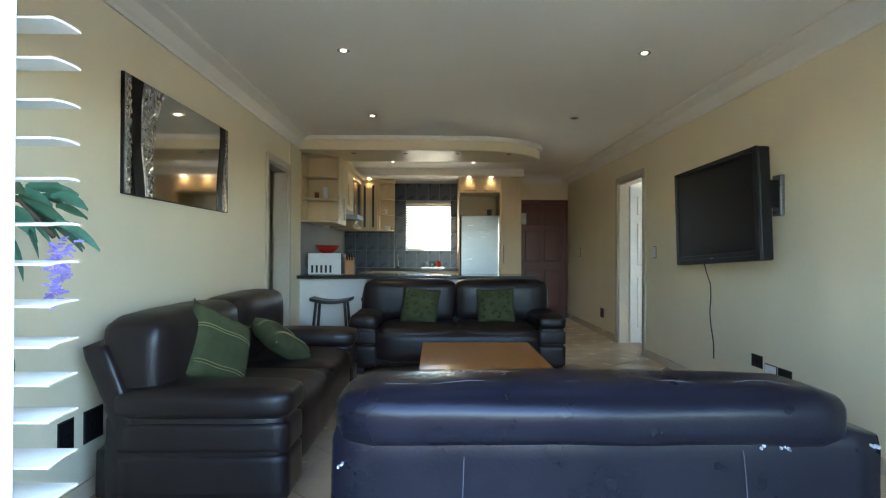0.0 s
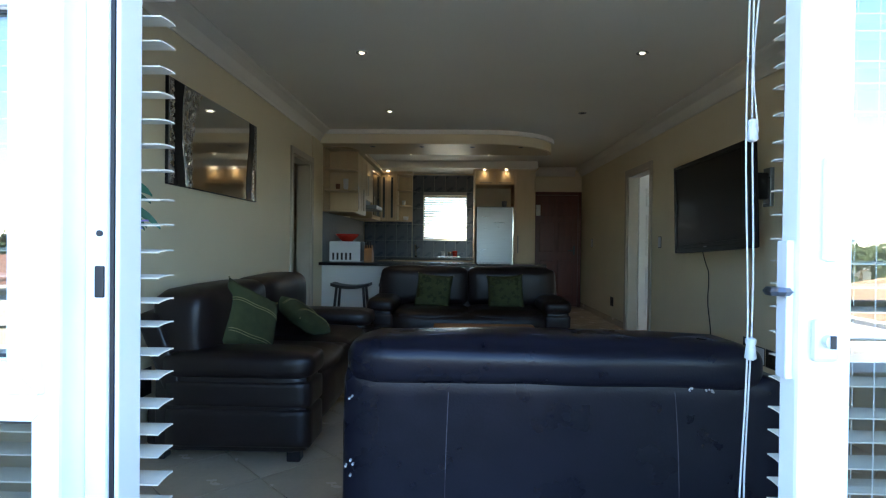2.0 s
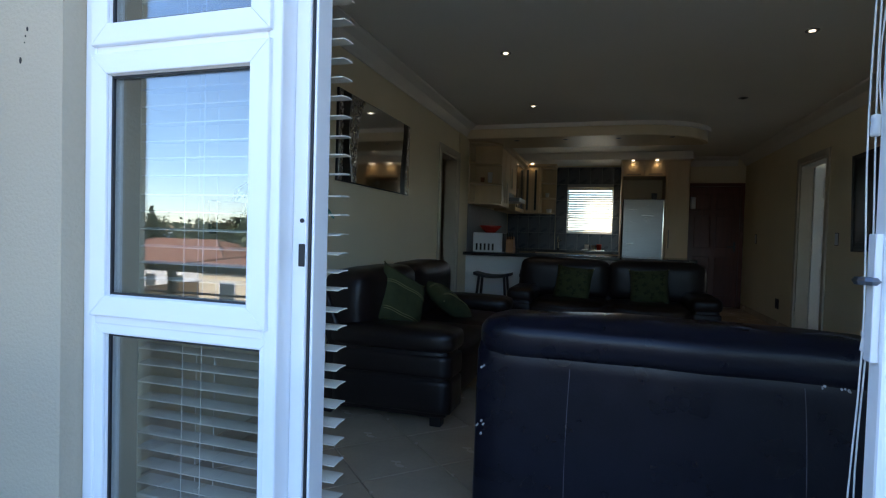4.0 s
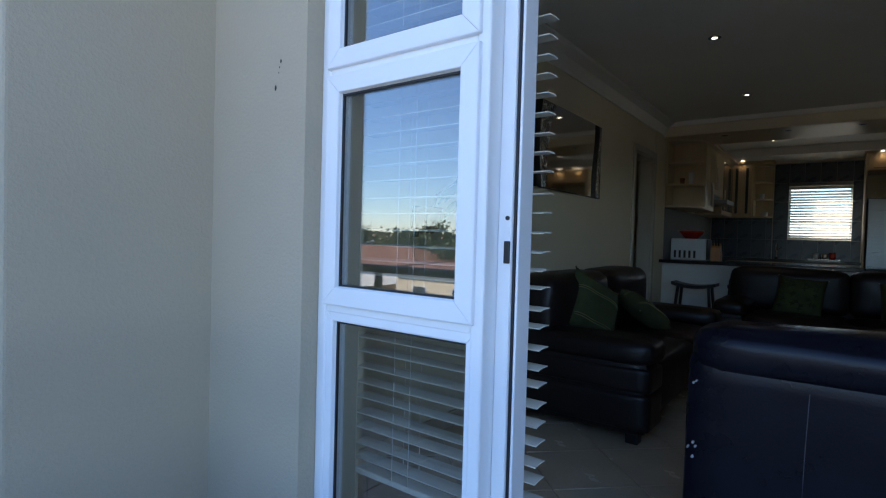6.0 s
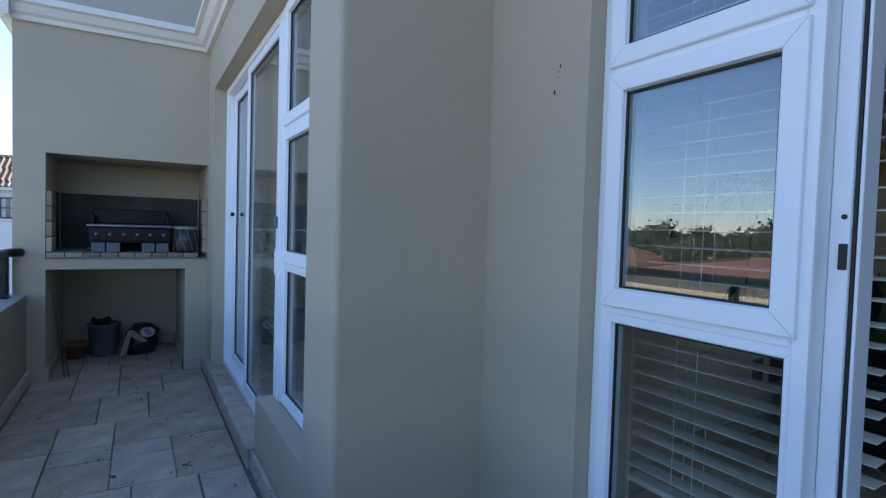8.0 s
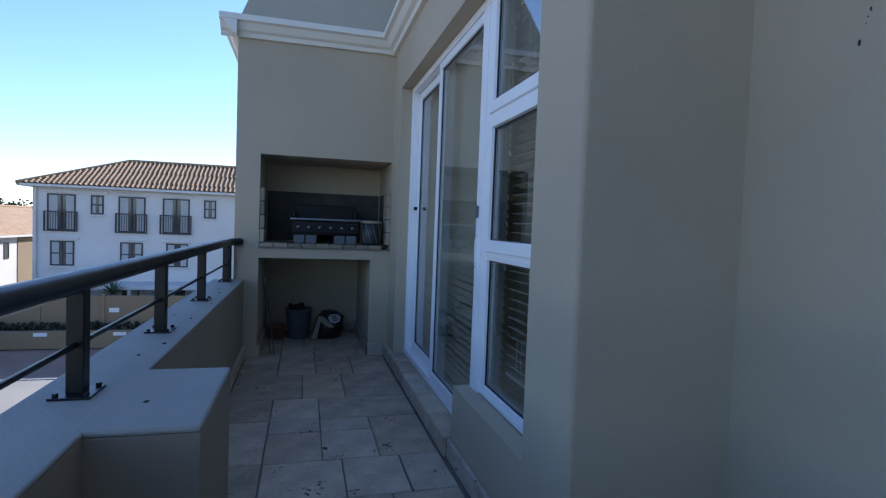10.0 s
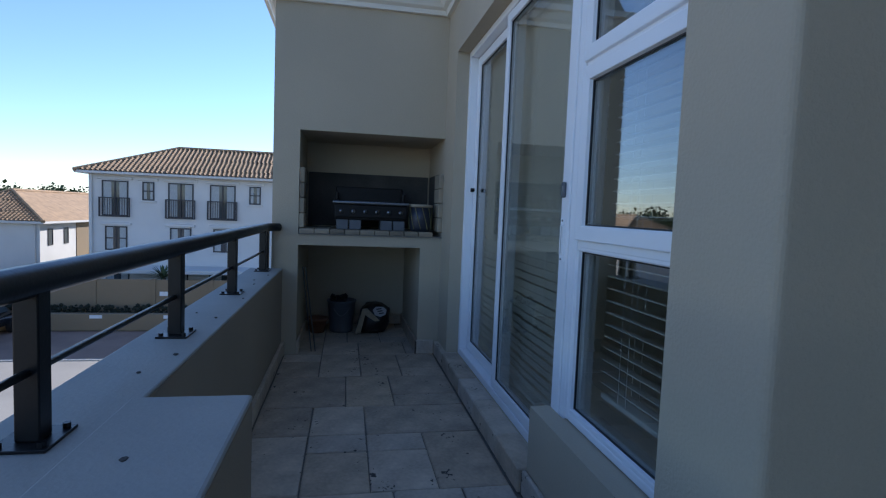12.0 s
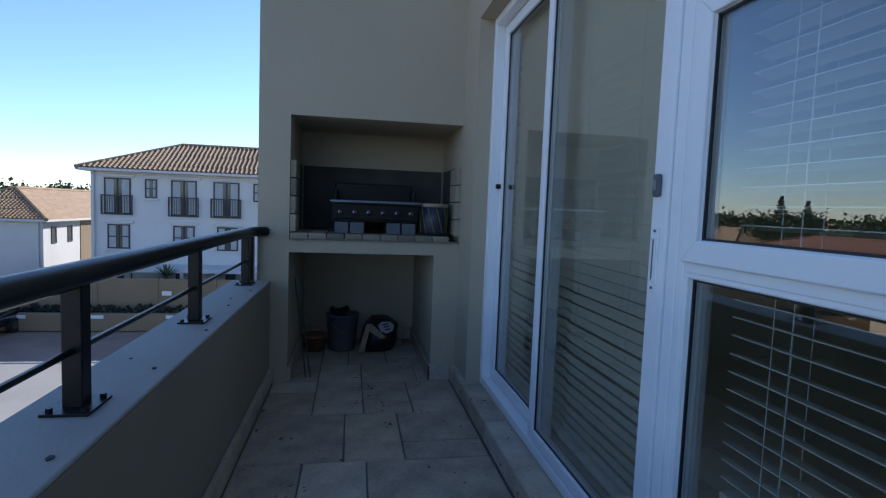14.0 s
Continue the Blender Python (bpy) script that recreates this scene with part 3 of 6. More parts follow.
def sash(parent, x0, x1, z0, z1, y, w=0.055, depth=0.05):
    """One framed light: sash bars, bead, glass."""
    s = part("sash", mitred(bmesh.new(), x0, x1, z0, z1, w, y, y + depth), M_UPVC, parent)
    part("bead", ring(bmesh.new(), x0 + w - 0.012, x1 - w + 0.012, z0 + w - 0.012, z1 - w + 0.012, 0.014, y + 0.008, y + 0.03, 0.004), M_UPVC, parent)
    pane(parent, x0 + w + 0.002, x1 - w - 0.002, z0 + w + 0.002, z1 - w - 0.002, y + 0.022)
    return s


win = tagged(thing("window_1", "tall white plastic side window of three lights beside the lounge door", "window", at=(1.25, 0, 0)), kind="structure")
part("window_frame", ring(bmesh.new(), OX0, 1.507, 0.0, OZ, 0.035, 0.0, 0.075), M_UPVC, win)
bm = bmesh.new()
for z in (0.892, 1.52):
    box(bm, OX0 + 0.035, 1.472, 0.002, 0.073, z - 0.022, z + 0.022, 0.004)
part("transom", bm, M_UPVC, win)
for x0, x1, z0, z1, y, w in ((0.99, 1.49, 0.03, 0.877, 0.004, 0.03), (0.991, 1.485, 0.892, 1.512, -0.012, 0.05), (0.991, 1.485, 1.53, OZ - 0.03, -0.012, 0.05)):
    sash(win, x0, x1, z0, z1, y, w)
post = part("door_post", boxed(1.508, 1.543, 0.05, 0.12, 0.0, OZ, 0.004), M_UPVC, win)
part("post_channel", boxed(1.5435, 1.549, 0.058, 0.115, 0.0, OZ), M_GASKET, win, "dark door channel")
part("post_inner", boxed(1.5495, 1.557, 0.060, 0.12, 0.0, OZ, 0.003), M_UPVC, win)
part("keep_plate", boxed(1.526, 1.541, 0.046, 0.051, 1.03, 1.08, 0.002), M_GASKET, win, "dark lock keep")
part("screw", rod(bmesh.new(), (1.533, 0.047, 1.131), (1.533, 0.052, 1.131), 0.005), M_GASKET, win)


def handle_set(parent, x, y, z):
    bm = box(bmesh.new(), x - 0.018, x + 0.018, y - 0.012, y, z - 0.03, z + 0.03, 0.008)
    rod(bm, (x, y - 0.022, z), (x, y - 0.01, z), 0.009)
    part("lock", bm, M_WHITEP, parent, "white door lock")
    part("keyhole", boxed(x - 0.003, x + 0.004, y - 0.0245, y - 0.021, z - 0.009, z + 0.009), M_GASKET, parent)


def leaf(name, x0, x1, z0, z1, y, label, w=0.075):
    d = tagged(thing(name, label, "sliding door", at=((x0 + x1) / 2, y, z0)), kind="structure")
    part("door_frame", ring(bmesh.new(), x0, x1, z0, z1, w, y, y + 0.045), M_UPVC, d)
    pane(d, x0 + w, x1 - w, z0 + w, z1 - w, y + 0.02)
    return d


d = leaf("door_4", 2.578, 3.42, 0.03, OZ - 0.04, -0.005, "white plastic sliding lounge door pushed open")
handle_set(d, 2.61, -0.006, 0.99)
part("pull", boxed(2.605, 2.627, -0.02, -0.006, 1.10, 1.25, 0.008), M_UPVC, d)
part("latch", boxed(2.567, 2.578, 0.005, 0.03, 0.93, 1.13, 0.002), M_WHITEP, d, "white latch strip")
part("hook", lathe(bmesh.new(), [(0.016, 0), (0.02, 0.006), (0.016, 0.012)], (2.563, 0.018, 1.05), 12), M_STEEL, d, "steel hook bolt")
leaf("door_5", 3.36, OX1, 0.03, OZ - 0.04, 0.045, "white plastic fixed glazed lounge door leaf")
bm = bmesh.new()
box(bm, 1.62, OX1, -0.03, 0.12, -0.002, 0.03, 0.004)
box(bm, 1.62, OX1, -0.02, 0.11, OZ - 0.04, OZ, 0.004)
structure("door_track_lounge", bm, M_UPVC, "white plastic sliding door track", "door frame")

DZ0, DZ1 = BZ + 0.13, 2.08
bm = ring(bmesh.new(), BO[0], -0.527, BZ + 0.1, 2.12, 0.045, GY + 0.002, GY + 0.11)
structure("door_frame_bedroom", bm, M_UPVC, "white plastic frame of the bedroom sliding door", "door frame")
d = leaf("door_6", BO[0] + 0.05, -1.49, DZ0 + 0.02, 2.07, GY + 0.055, "white plastic fixed bedroom door leaf", 0.06)
for y in (GY + 0.03, GY + 0.11):
    bm = rod(bmesh.new(), (BO[0] + 0.085, y, 1.155), (BO[0] + 0.085, y + 0.03, 1.155), 0.014)
    part("knob", bm, M_BLACK, d, "black knob", smooth=True)
d = leaf("door_7", -1.535, -0.575, DZ0 + 0.02, 2.07, GY + 0.005, "white plastic sliding bedroom door, closed", 0.05)
part("lock_stile", boxed(-0.645, -0.574, GY - 0.004, GY + 0.052, DZ0 + 0.02, 2.068, 0.005), M_UPVC, d, "wide white lock stile")
bm = box(bmesh.new(), -0.632, -0.602, GY - 0.016, GY - 0.003, 1.065, 1.125, 0.012)
part("lock", bm, M_GREYP, d, "grey oval lock")
part("lock_core", boxed(-0.624, -0.611, GY - 0.019, GY - 0.015, 1.08, 1.11, 0.004), M_STEEL, d, "bright lock cylinder")
part("pull_plate", boxed(-0.635, -0.598, GY - 0.0075, GY - 0.0035, 0.82, 0.985, 0.002), M_UPVC, d)
part("pull", ring(bmesh.new(), -0.626, -0.606, 0.845, 0.96, 0.005, GY - 0.013, GY - 0.007, 0.002), M_UPVC, d, "slim white pull")
# no hollow here: a grey strip paints the shade inside the pull
part("pull_shade", boxed(-0.6215, -0.6105, GY - 0.0095, GY - 0.0072, 0.85, 0.955), M_GREYP, d, "grey strip painted as the shade in the finger pull")
for z in (0.828, 0.977):
    part("screw", rod(bmesh.new(), (-0.616, GY - 0.010, z), (-0.616, GY - 0.007, z), 0.004, 8), M_GREYP, d)
win = tagged(thing("window_2", "white plastic three-light side window of the bedroom", "window", at=(-0.2, GY, 0)), kind="structure")
part("window_frame", ring(bmesh.new(), -0.525, BO[1], 0.24, 2.12, 0.03, GY, GY + 0.075), M_UPVC, win)
bm = bmesh.new()
for z in (0.905, 1.53):
    box(bm, -0.494, BO[1] - 0.031, GY + 0.002, GY + 0.073, z - 0.022, z + 0.022, 0.004)
part("transom", bm, M_UPVC, win)
for x0, z0, z1, y, w in ((-0.512, 0.256, 0.899, GY + 0.004, 0.028), (-0.494, 0.91, 1.522, GY - 0.012, 0.052), (-0.494, 1.54, 2.10, GY - 0.012, 0.052)):
    sash(win, x0, BO[1] - 0.012, z0, z1, y, w)


def blind(name, x0, x1, y, z0, z1, pitch, tilt, label, cords=(0.2, 0.8), w=0.05):
    """Venetian blind: head rail, separate slats, bottom rail, ladder cords."""
    b = thing(name, label, "blind", "venetian blinds", at=((x0 + x1) / 2, y, z0))
    part("head_rail", boxed(x0, x1, y - 0.025, y + 0.025, z1 - 0.045, z1, 0.004), M_SLAT, b)
    part("bottom_rail", boxed(x0, x1, y - w / 2, y + w / 2, z0, z0 + 0.018, 0.004), M_SLAT, b)
    bm = bmesh.new()
    n = 6
    rows = []
    for i in range(n + 1):
        u = (i / n - 0.5) * w
        h = 0.0018 * (1 - (2 * i / n - 1) ** 2)
        rows.append([bm.verts.new((x, u, h + dz)) for x, dz in ((x0, -0.0013), (x1, -0.0013), (x1, 0.0013), (x0, 0.0013))])
    for a, c in zip(rows, rows[1:]):
        for k in range(4):
            bm.faces.new((a[k], a[(k + 1) % 4], c[(k + 1) % 4], c[k]))
    bm.faces.new(rows[0])
    bm.faces.new(rows[-1][::-1])
    bmesh.ops.recalc_face_normals(bm, faces=bm.faces)
    me = mesh_of("slat", bm, M_SLAT)
    z, rnd = z0 + 0.05, random.Random(3)
    while z < z1 - 0.06:
        s = new("slat", me)
        s.parent = b
        s.matrix_parent_inverse = b.matrix_basis.inverted()
        s.matrix_basis = pose(0, y, z, tilt + rnd.uniform(-1.5, 1.5), rnd.uniform(-0.15, 0.15), 0)
        z += pitch
    for c in cords:
        x = x0 + (x1 - x0) * c
        for s in (-1, 1):
            part("ladder_cord", rod(bmesh.new(), (x, y + s * w * 0.5, z0 + 0.01), (x, y + s * w * 0.5, z1 - 0.03), 0.0012, 5), M_CORD, b)
    return b


blind("venetian_blind", 0.965, 1.567, 0.18, 0.36, 2.08, 0.0463, 3, "cream venetian blind with open slats behind the side window", (0.25, 0.35))
blind("venetian_blind", 2.66, 4.15, 0.18, 0.05, 2.08, 0.0433, 4, "cream venetian blind with open slats beside the door", (0.1, 0.5, 0.9))
blind("venetian_blind", -0.45, BO[1] - 0.03, GY + 0.13, 0.34, 2.07, 0.0433, -12, "cream venetian blind with open slats in the bedroom window", (0.2, 0.28))
blind("venetian_blind", -1.46, -0.60, GY + 0.14, 0.05, 2.07, 0.0433, -66, "cream venetian blind with slats turned nearly shut", (0.15, 0.6))
blind("venetian_blind", BO[0] + 0.08, -1.47, GY + 0.15, 0.05, 2.07, 0.0433, -66, "cream venetian blind with slats turned nearly shut", (0.15, 0.6))

bc = thing("blind_cords", "white blind pull cords with acorn knobs hanging in the doorway", "cord", at=(2.68, 0.30, 0.6))
for i, (dx, z) in enumerate(((0.0, 0.5), (0.012, 0.45), (0.02, 1.35))):
    tube("pull_cord", [(2.668 + dx + 0.004 * math.sin(k * 0.7 + i) * k / 8, 0.30 + 0.004 * i, 2.05 - (2.05 - z) * k / 16) for k in range(17)], 0.0017, M_CORD, bc)
for x, z in ((2.678, 1.33), (2.681, 0.895)):
    part("acorn_knob", lathe(bmesh.new(), [(0.006, 0), (0.011, 0.004), (0.0095, 0.02), (0.008, 0.03), (0.010, 0.034), (0.010, 0.042), (0.004, 0.045)], (x, 0.302, z), 14), M_WHITEP, bc, smooth=True)

# ---- seating ----
def sofa(length, label, depth=0.92, seats=2, worn=False):
    """A padded leather sofa in local x (length), front towards -y, back at y = 0."""
    s = thing("sofa", label, "sofa", "leather lounge suite")
    lm = M_LEATHER2 if worn else M_LEATHER
    h = length / 2
    arm = 0.24
    part("base", soft_box(bmesh.new(), -h + 0.03, h - 0.03, -depth + 0.06, -0.04, 0.07, 0.30, 0.03, 0.006), lm, s, smooth=True)
    part("front_roll", soft_box(bmesh.new(), -h + arm - 0.02, h - arm + 0.02, -depth, -depth + 0.2, 0.12, 0.42, 0.07, 0.015), lm, s, smooth=True)
    bm = soft_box(bmesh.new(), -h, h, -0.17, -0.04, 0.06, 0.76, 0.035, 0.003, 6)
    for v in bm.verts:
        v.co.y += 0.24 * (v.co.z - 0.62) / 0.6
    part("back_frame", bm, lm, s, smooth=True)
    w = (length - 2 * arm) / seats
    for i in range(seats):
        x = -h + arm + i * w
        part("seat_cushion", soft_box(bmesh.new(), x + 0.004, x + w - 0.004, -depth + 0.03, -0.16, 0.29, 0.45, 0.06, 0.025), lm, s, smooth=True)
    bw = (length - 0.08) / seats
    for i in range(seats):
        x = -h + 0.04 + i * bw
        part("back_cushion", soft_box(bmesh.new(), x + 0.003, x + bw - 0.003, -0.34, -0.045, 0.44, 0.865, 0.075, 0.018), lm, s, "padded leather back cushion", smooth=True)
    for k in (-1, 1):
        x0, x1 = sorted((k * h, k * (h - arm)))
        part("arm", soft_box(bmesh.new(), x0, x1, -depth + 0.02, -0.10, 0.06, 0.47, 0.035, 0.004), lm, s, smooth=True)
        part("arm_pad", soft_box(bmesh.new(), x0 - 0.02, x1 + 0.02, -depth - 0.01, -0.14, 0.43, 0.565, 0.05, 0.010), lm, s, "thick padded arm top", smooth=True)
        for z, t in ((0.185, 0.10), (0.355, 0.068)):
            part("arm_fold", soft_box(bmesh.new(), x0 - 0.010, x1 + 0.010, -depth - 0.002, -0.16, z - t, z + t, 0.022, 0.004), lm, s, smooth=True)
        for y in (-depth + 0.1, -0.1):
            part("foot", boxed(k * (h - 0.08) - 0.035, k * (h - 0.08) + 0.035, y - 0.035, y + 0.035, 0.0, 0.08, 0.008), M_BLACKWOOD, s)
    return s


s = sofa(1.98, "dark brown leather three-seat sofa along the wall", 0.9, 2)
s.matrix_basis = pose(0.47, 2.84, 0, 0, 0, 90)
s = sofa(2.02, "dark brown leather two-seat sofa in front of the bar", 0.9, 2)
s.matrix_basis = pose(2.22, 5.42, 0)

# the sofa whose back stands to the door
s = thing("sofa", "dark leather sofa with worn edges, its back to the balcony door", "sofa", "leather lounge suite", at=(2.43, 1.2, 0))
X0, X1, YF = 1.755, 3.085, 0.80


def sag(bm, x0, x1, drop):
    """Let the upper part sink a little towards the end at x1, and wave."""
    for v in bm.verts:
        if v.co.z > 0.6:
            v.co.z -= drop * max(0.0, (v.co.x - x0) / (x1 - x0)) ** 2
        v.co.z += 0.005 * noise.noise((v.co.x * 5, 0, 2.0)) if v.co.z > 0.6 else 0
    return bm


part("back_frame", sag(soft_box(bmesh.new(), X0, X1, YF, YF + 0.2, 0.05, 0.752, 0.032, 0.006, 8), X1 - 0.4, X1, 0.016), M_LEATHER2, s, "worn dark leather back panel", smooth=True)
part("head_roll", sag(soft_box(bmesh.new(), X0 + 0.018, X1 - 0.085, YF - 0.014, YF + 0.23, 0.69, 0.838, 0.055, 0.016, 8), X1 - 0.5, X1, 0.008), M_LEATHER2, s, "padded leather head roll", smooth=True)
part("base", soft_box(bmesh.new(), X0 + 0.02, X1 - 0.02, YF + 0.1, YF + 0.9, 0.07, 0.33, 0.04, 0.005), M_LEATHER, s, smooth=True)
w = (X1 - X0 - 0.4) / 2
for i in range(2):
    x = X0 + 0.2 + i * w
    part("seat_cushion", soft_box(bmesh.new(), x, x + w, YF + 0.25, YF + 0.9, 0.31, 0.46, 0.06, 0.02), M_LEATHER, s, smooth=True)
for x in (X0 + 0.02, X1 - 0.22):
    part("arm", soft_box(bmesh.new(), x, x + 0.2, YF + 0.15, YF + 0.92, 0.06, 0.58, 0.07, 0.012), M_LEATHER, s, smooth=True)
for x in (X0 + 0.08, X1 - 0.08):
    for y in (YF + 0.08, YF + 0.82):
        part("foot", boxed(x - 0.035, x + 0.035, y - 0.035, y + 0.035, 0, 0.08, 0.008), M_BLACKWOOD, s)
for x, bow in ((2.075, -0.01), (2.735, 0.018)):
    tube("seam", [(x + bow * math.sin(k / 12 * 2.6), YF - 0.0045 + 0.018 * max(0, 1 - k / 1.2), 0.735 - 0.66 * k / 12) for k in range(13)], 0.0012, M_THREAD, s, "pale stitched seam")
tube("seam", [(X0 + 0.03 + (X1 - X0 - 0.13) * k / 24, YF + 0.045 + 0.008 * math.sin(k), 0.846 - 0.05 * (abs(k - 12) / 12) ** 10 + 0.004 * math.sin(k * 1.3)) for k in range(25)], 0.0010, M_THREAD, s, "pale stitched seam")
rnd = random.Random(8)
for cx, cz, n, sp in ((2.79, 0.703, 3, 0.012), (2.835, 0.702, 5, 0.014), (X0 + 0.022, 0.66, 2, 0.008), (X0 + 0.024, 0.45, 4, 0.012), (X1 - 0.028, 0.70, 2, 0.008)):
    for k in range(n):
        a, b = cx + rnd.uniform(-sp, sp), cz + rnd.uniform(-sp, sp) * (2.0 if cz < 0.5 else 0.6)
        pts = [(a + rnd.uniform(0.0015, 0.005) * math.cos(t), b + rnd.uniform(0.002, 0.005) * math.sin(t)) for t in (0.3, 1.3, 2.4, 3.5, 4.6, 5.6)]
        part("scuff", prism(bmesh.new(), pts, YF - 0.005, YF + 0.012, "y"), M_SCUFF, s, "pale scuffed spot in the leather")


def cushion(size, label, stripes):
    """A soft square cushion in local x, z; thin in y."""
    c = thing("cushion", label, "cushion", "green cushions")
    bm = bmesh.new()
    n, h = 14, size / 2
    for side in (-1, 1):
        g = {}
        for i in range(n + 1):
            for j in range(n + 1):
                u, v = 2 * i / n - 1, 2 * j / n - 1
                pinch = 1 - 0.07 * (1 - abs(u) ** 2) * abs(v) - 0.07 * (1 - abs(v) ** 2) * abs(u)
                t = 0.075 * ((1 - u ** 4) * (1 - v ** 4)) ** 0.55
                w = Vector((u * h * pinch, side * t, v * h * pinch))
                w += Vector(noise.noise_vector(w * 9)) * 0.006
                g[i, j] = bm.verts.new(w)
        for i in range(n):
            for j in range(n):
                f = (g[i, j], g[i + 1, j], g[i + 1, j + 1], g[i, j + 1])
                bm.faces.new(f if side < 0 else f[::-1])
    bmesh.ops.remove_doubles(bm, verts=bm.verts, dist=0.02)
    part("cover", bm, M_CUSHION, c, smooth=True)
    if stripes:
        for v in (-0.62, -0.55, 0.3, 0.37):
            tube("stripe", [(u * h * 0.93, -0.078 * ((1 - u ** 4) * (1 - v ** 4)) ** 0.55 - 0.003, v * h + 0.004 * math.sin(u * 5)) for u in (k / 8 - 1 for k in range(17))], 0.0022, M_STITCH, c, "gold stitched stripe")
    else:
        rnd = random.Random(5)
        for k in range(26):
            u, v = rnd.uniform(-0.7, 0.7), rnd.uniform(-0.7, 0.7)
            y = -0.075 * ((1 - u ** 4) * (1 - v ** 4)) ** 0.55 - 0.006
            a = rnd.uniform(0, 3.1)
            pts = [(u * h + 0.028 * math.cos(t + a) * (1 if k2 % 2 else 0.45), v * h + 0.028 * math.sin(t + a) * (1 if k2 % 2 else 0.45)) for k2, t in enumerate((0, 0.8, 1.6, 2.4, 3.2, 4.0, 4.8, 5.6))]
            part("leaf_motif", prism(bmesh.new(), pts, y, y + 0.006, "y"), M_MOTIF, c, "dark leaf pattern")
    for a in (-1, 1):
        for b in (-1, 1):
            part("corner_bead", lathe(bmesh.new(), [(0.002, -0.006), (0.006, 0), (0.002, 0.006)], (a * h, 0, b * h), 8), M_STITCH, c, smooth=True)
    return c


c = cushion(0.41, "olive green cushion with gold stitched stripes", True)
c.matrix_basis = pose(0.87, 2.33, 0.65, -18, 27, 62)
c = cushion(0.38, "olive green cushion with gold stitched stripes, lying back", True)
c.matrix_basis = pose(0.98, 3.06, 0.575, -68, 30, 60)
for x, turn in ((1.85, 5), (2.62, -3)):
    c = cushion(0.39, "olive green cushion with a leaf pattern", False)
    c.matrix_basis = pose(x, 4.91, 0.615, -24, turn, -4)

t = thing("coffee_table", "orange wooden coffee table between the sofas", "table", at=(2.33, 3.4, 0))
part("tabletop", boxed(1.90, 2.77, 2.90, 3.92, 0.385, 0.42, 0.006), M_WOOD, t)
part("apron", ring(bmesh.new(), 1.95, 2.72, 0.30, 0.385, 0.02, 2.96, 3.86, 0), M_WOOD, t)
for x in (1.97, 2.70):
    for y in (2.98, 3.84):
        part("leg", boxed(x - 0.035, x + 0.035, y - 0.035, y + 0.035, 0, 0.385, 0.006), M_WOOD, t)


def stool():
    s = thing("bar_stool", "black wooden saddle stool at the bar", "stool", "bar stools")
    bm = bmesh.new()
    n = 10
    top = [(0.23 * (2 * i / n - 1), 0.61 + 0.035 * (2 * i / n - 1) ** 2) for i in range(n + 1)]
    prism(bm, top + [(x, z - 0.035) for x, z in top[::-1]], -0.13, 0.13, "y")
    part("seat", bm, M_BLACKWOOD, s)
    for a in (-1, 1):
        for b in (-1, 1):
            part("leg", rod(bmesh.new(), (a * 0.21, b * 0.15, 0), (a * 0.16, b * 0.1, 0.6), 0.02, 4), M_BLACKWOOD, s)
        part("rung", rod(bmesh.new(), (a * 0.195, -0.13, 0.2), (a * 0.195, 0.13, 0.2), 0.012, 6), M_BLACKWOOD, s)
    for b in (-1, 1):
        part("rung", rod(bmesh.new(), (-0.19, b * 0.13, 0.28), (0.19, b * 0.13, 0.28), 0.012, 6), M_BLACKWOOD, s)
    return s


s = stool()
s.matrix_basis = pose(0.82, 5.62, 0)
copy_thing(s, pose(1.39, 5.64, 0, 0, 0, 4))

# ---- television, mirror, fittings ----
tv = thing("television", "black flat television on a swivel wall bracket, switched off", "television", at=(4.05, 3.4, 1.1))
M = pose(4.0, 3.34, 1.455, 0, 0, -85.2) @ pose(0, 0, 0, 0, -3.2, 0)
def tv_part(name, bm, mat, label=""):
    bmesh.ops.transform(bm, matrix=M, verts=bm.verts)
    return part(name, bm, mat, tv, label)
tv_part("housing", boxed(-0.47, 0.50, 0.0, 0.085, -0.365, 0.365, 0.012), M_BLACK)
tv_part("back_hump", boxed(-0.40, 0.40, 0.075, 0.125, -0.26, 0.24, 0.02), M_BLACK)
tv_part("bezel", ring(bmesh.new(), -0.47, 0.50, -0.365, 0.365, 0.035, -0.012, 0.002, 0.004), M_BLACK)
tv_part("screen", boxed(-0.435, 0.465, -0.004, 0.001, -0.30, 0.33), M_SCREEN, "dark glossy screen")
tv_part("speaker_bar", boxed(-0.43, 0.46, -0.008, 0.001, -0.345, -0.303, 0.003), M_BLACK)
tv_part("badge", boxed(-0.02, 0.02, -0.0135, -0.011, -0.335, -0.326), M_STEEL)
bm = box(bmesh.new(), XR - 0.03, XR - 0.001, 3.10, 3.19, 1.42, 1.70, 0.004)
part("wall_plate", bm, M_STEEL, tv, "steel wall plate")
bm = rod(bmesh.new(), (XR - 0.03, 3.15, 1.56), (4.10, 3.25, 1.50), 0.022, 8)
box(bm, 4.07, 4.13, 3.2, 3.45, 1.36, 1.62, 0.006)
box(bm, 4.13, XR - 0.05, 3.08, 3.16, 1.47, 1.66, 0.01)
part("bracket_arm", bm, M_BLACK, tv)
tube("power_cord", [(4.30 + 0.06 * min(1, k / 4), 4.05 + 0.012 * math.sin(k * 0.8) - 0.03 * max(0, k - 8) / 4, 1.12 - 0.85 * k / 16) for k in range(17)], 0.004, M_BLACK, None, "thin black cable hanging from the television", "cable")

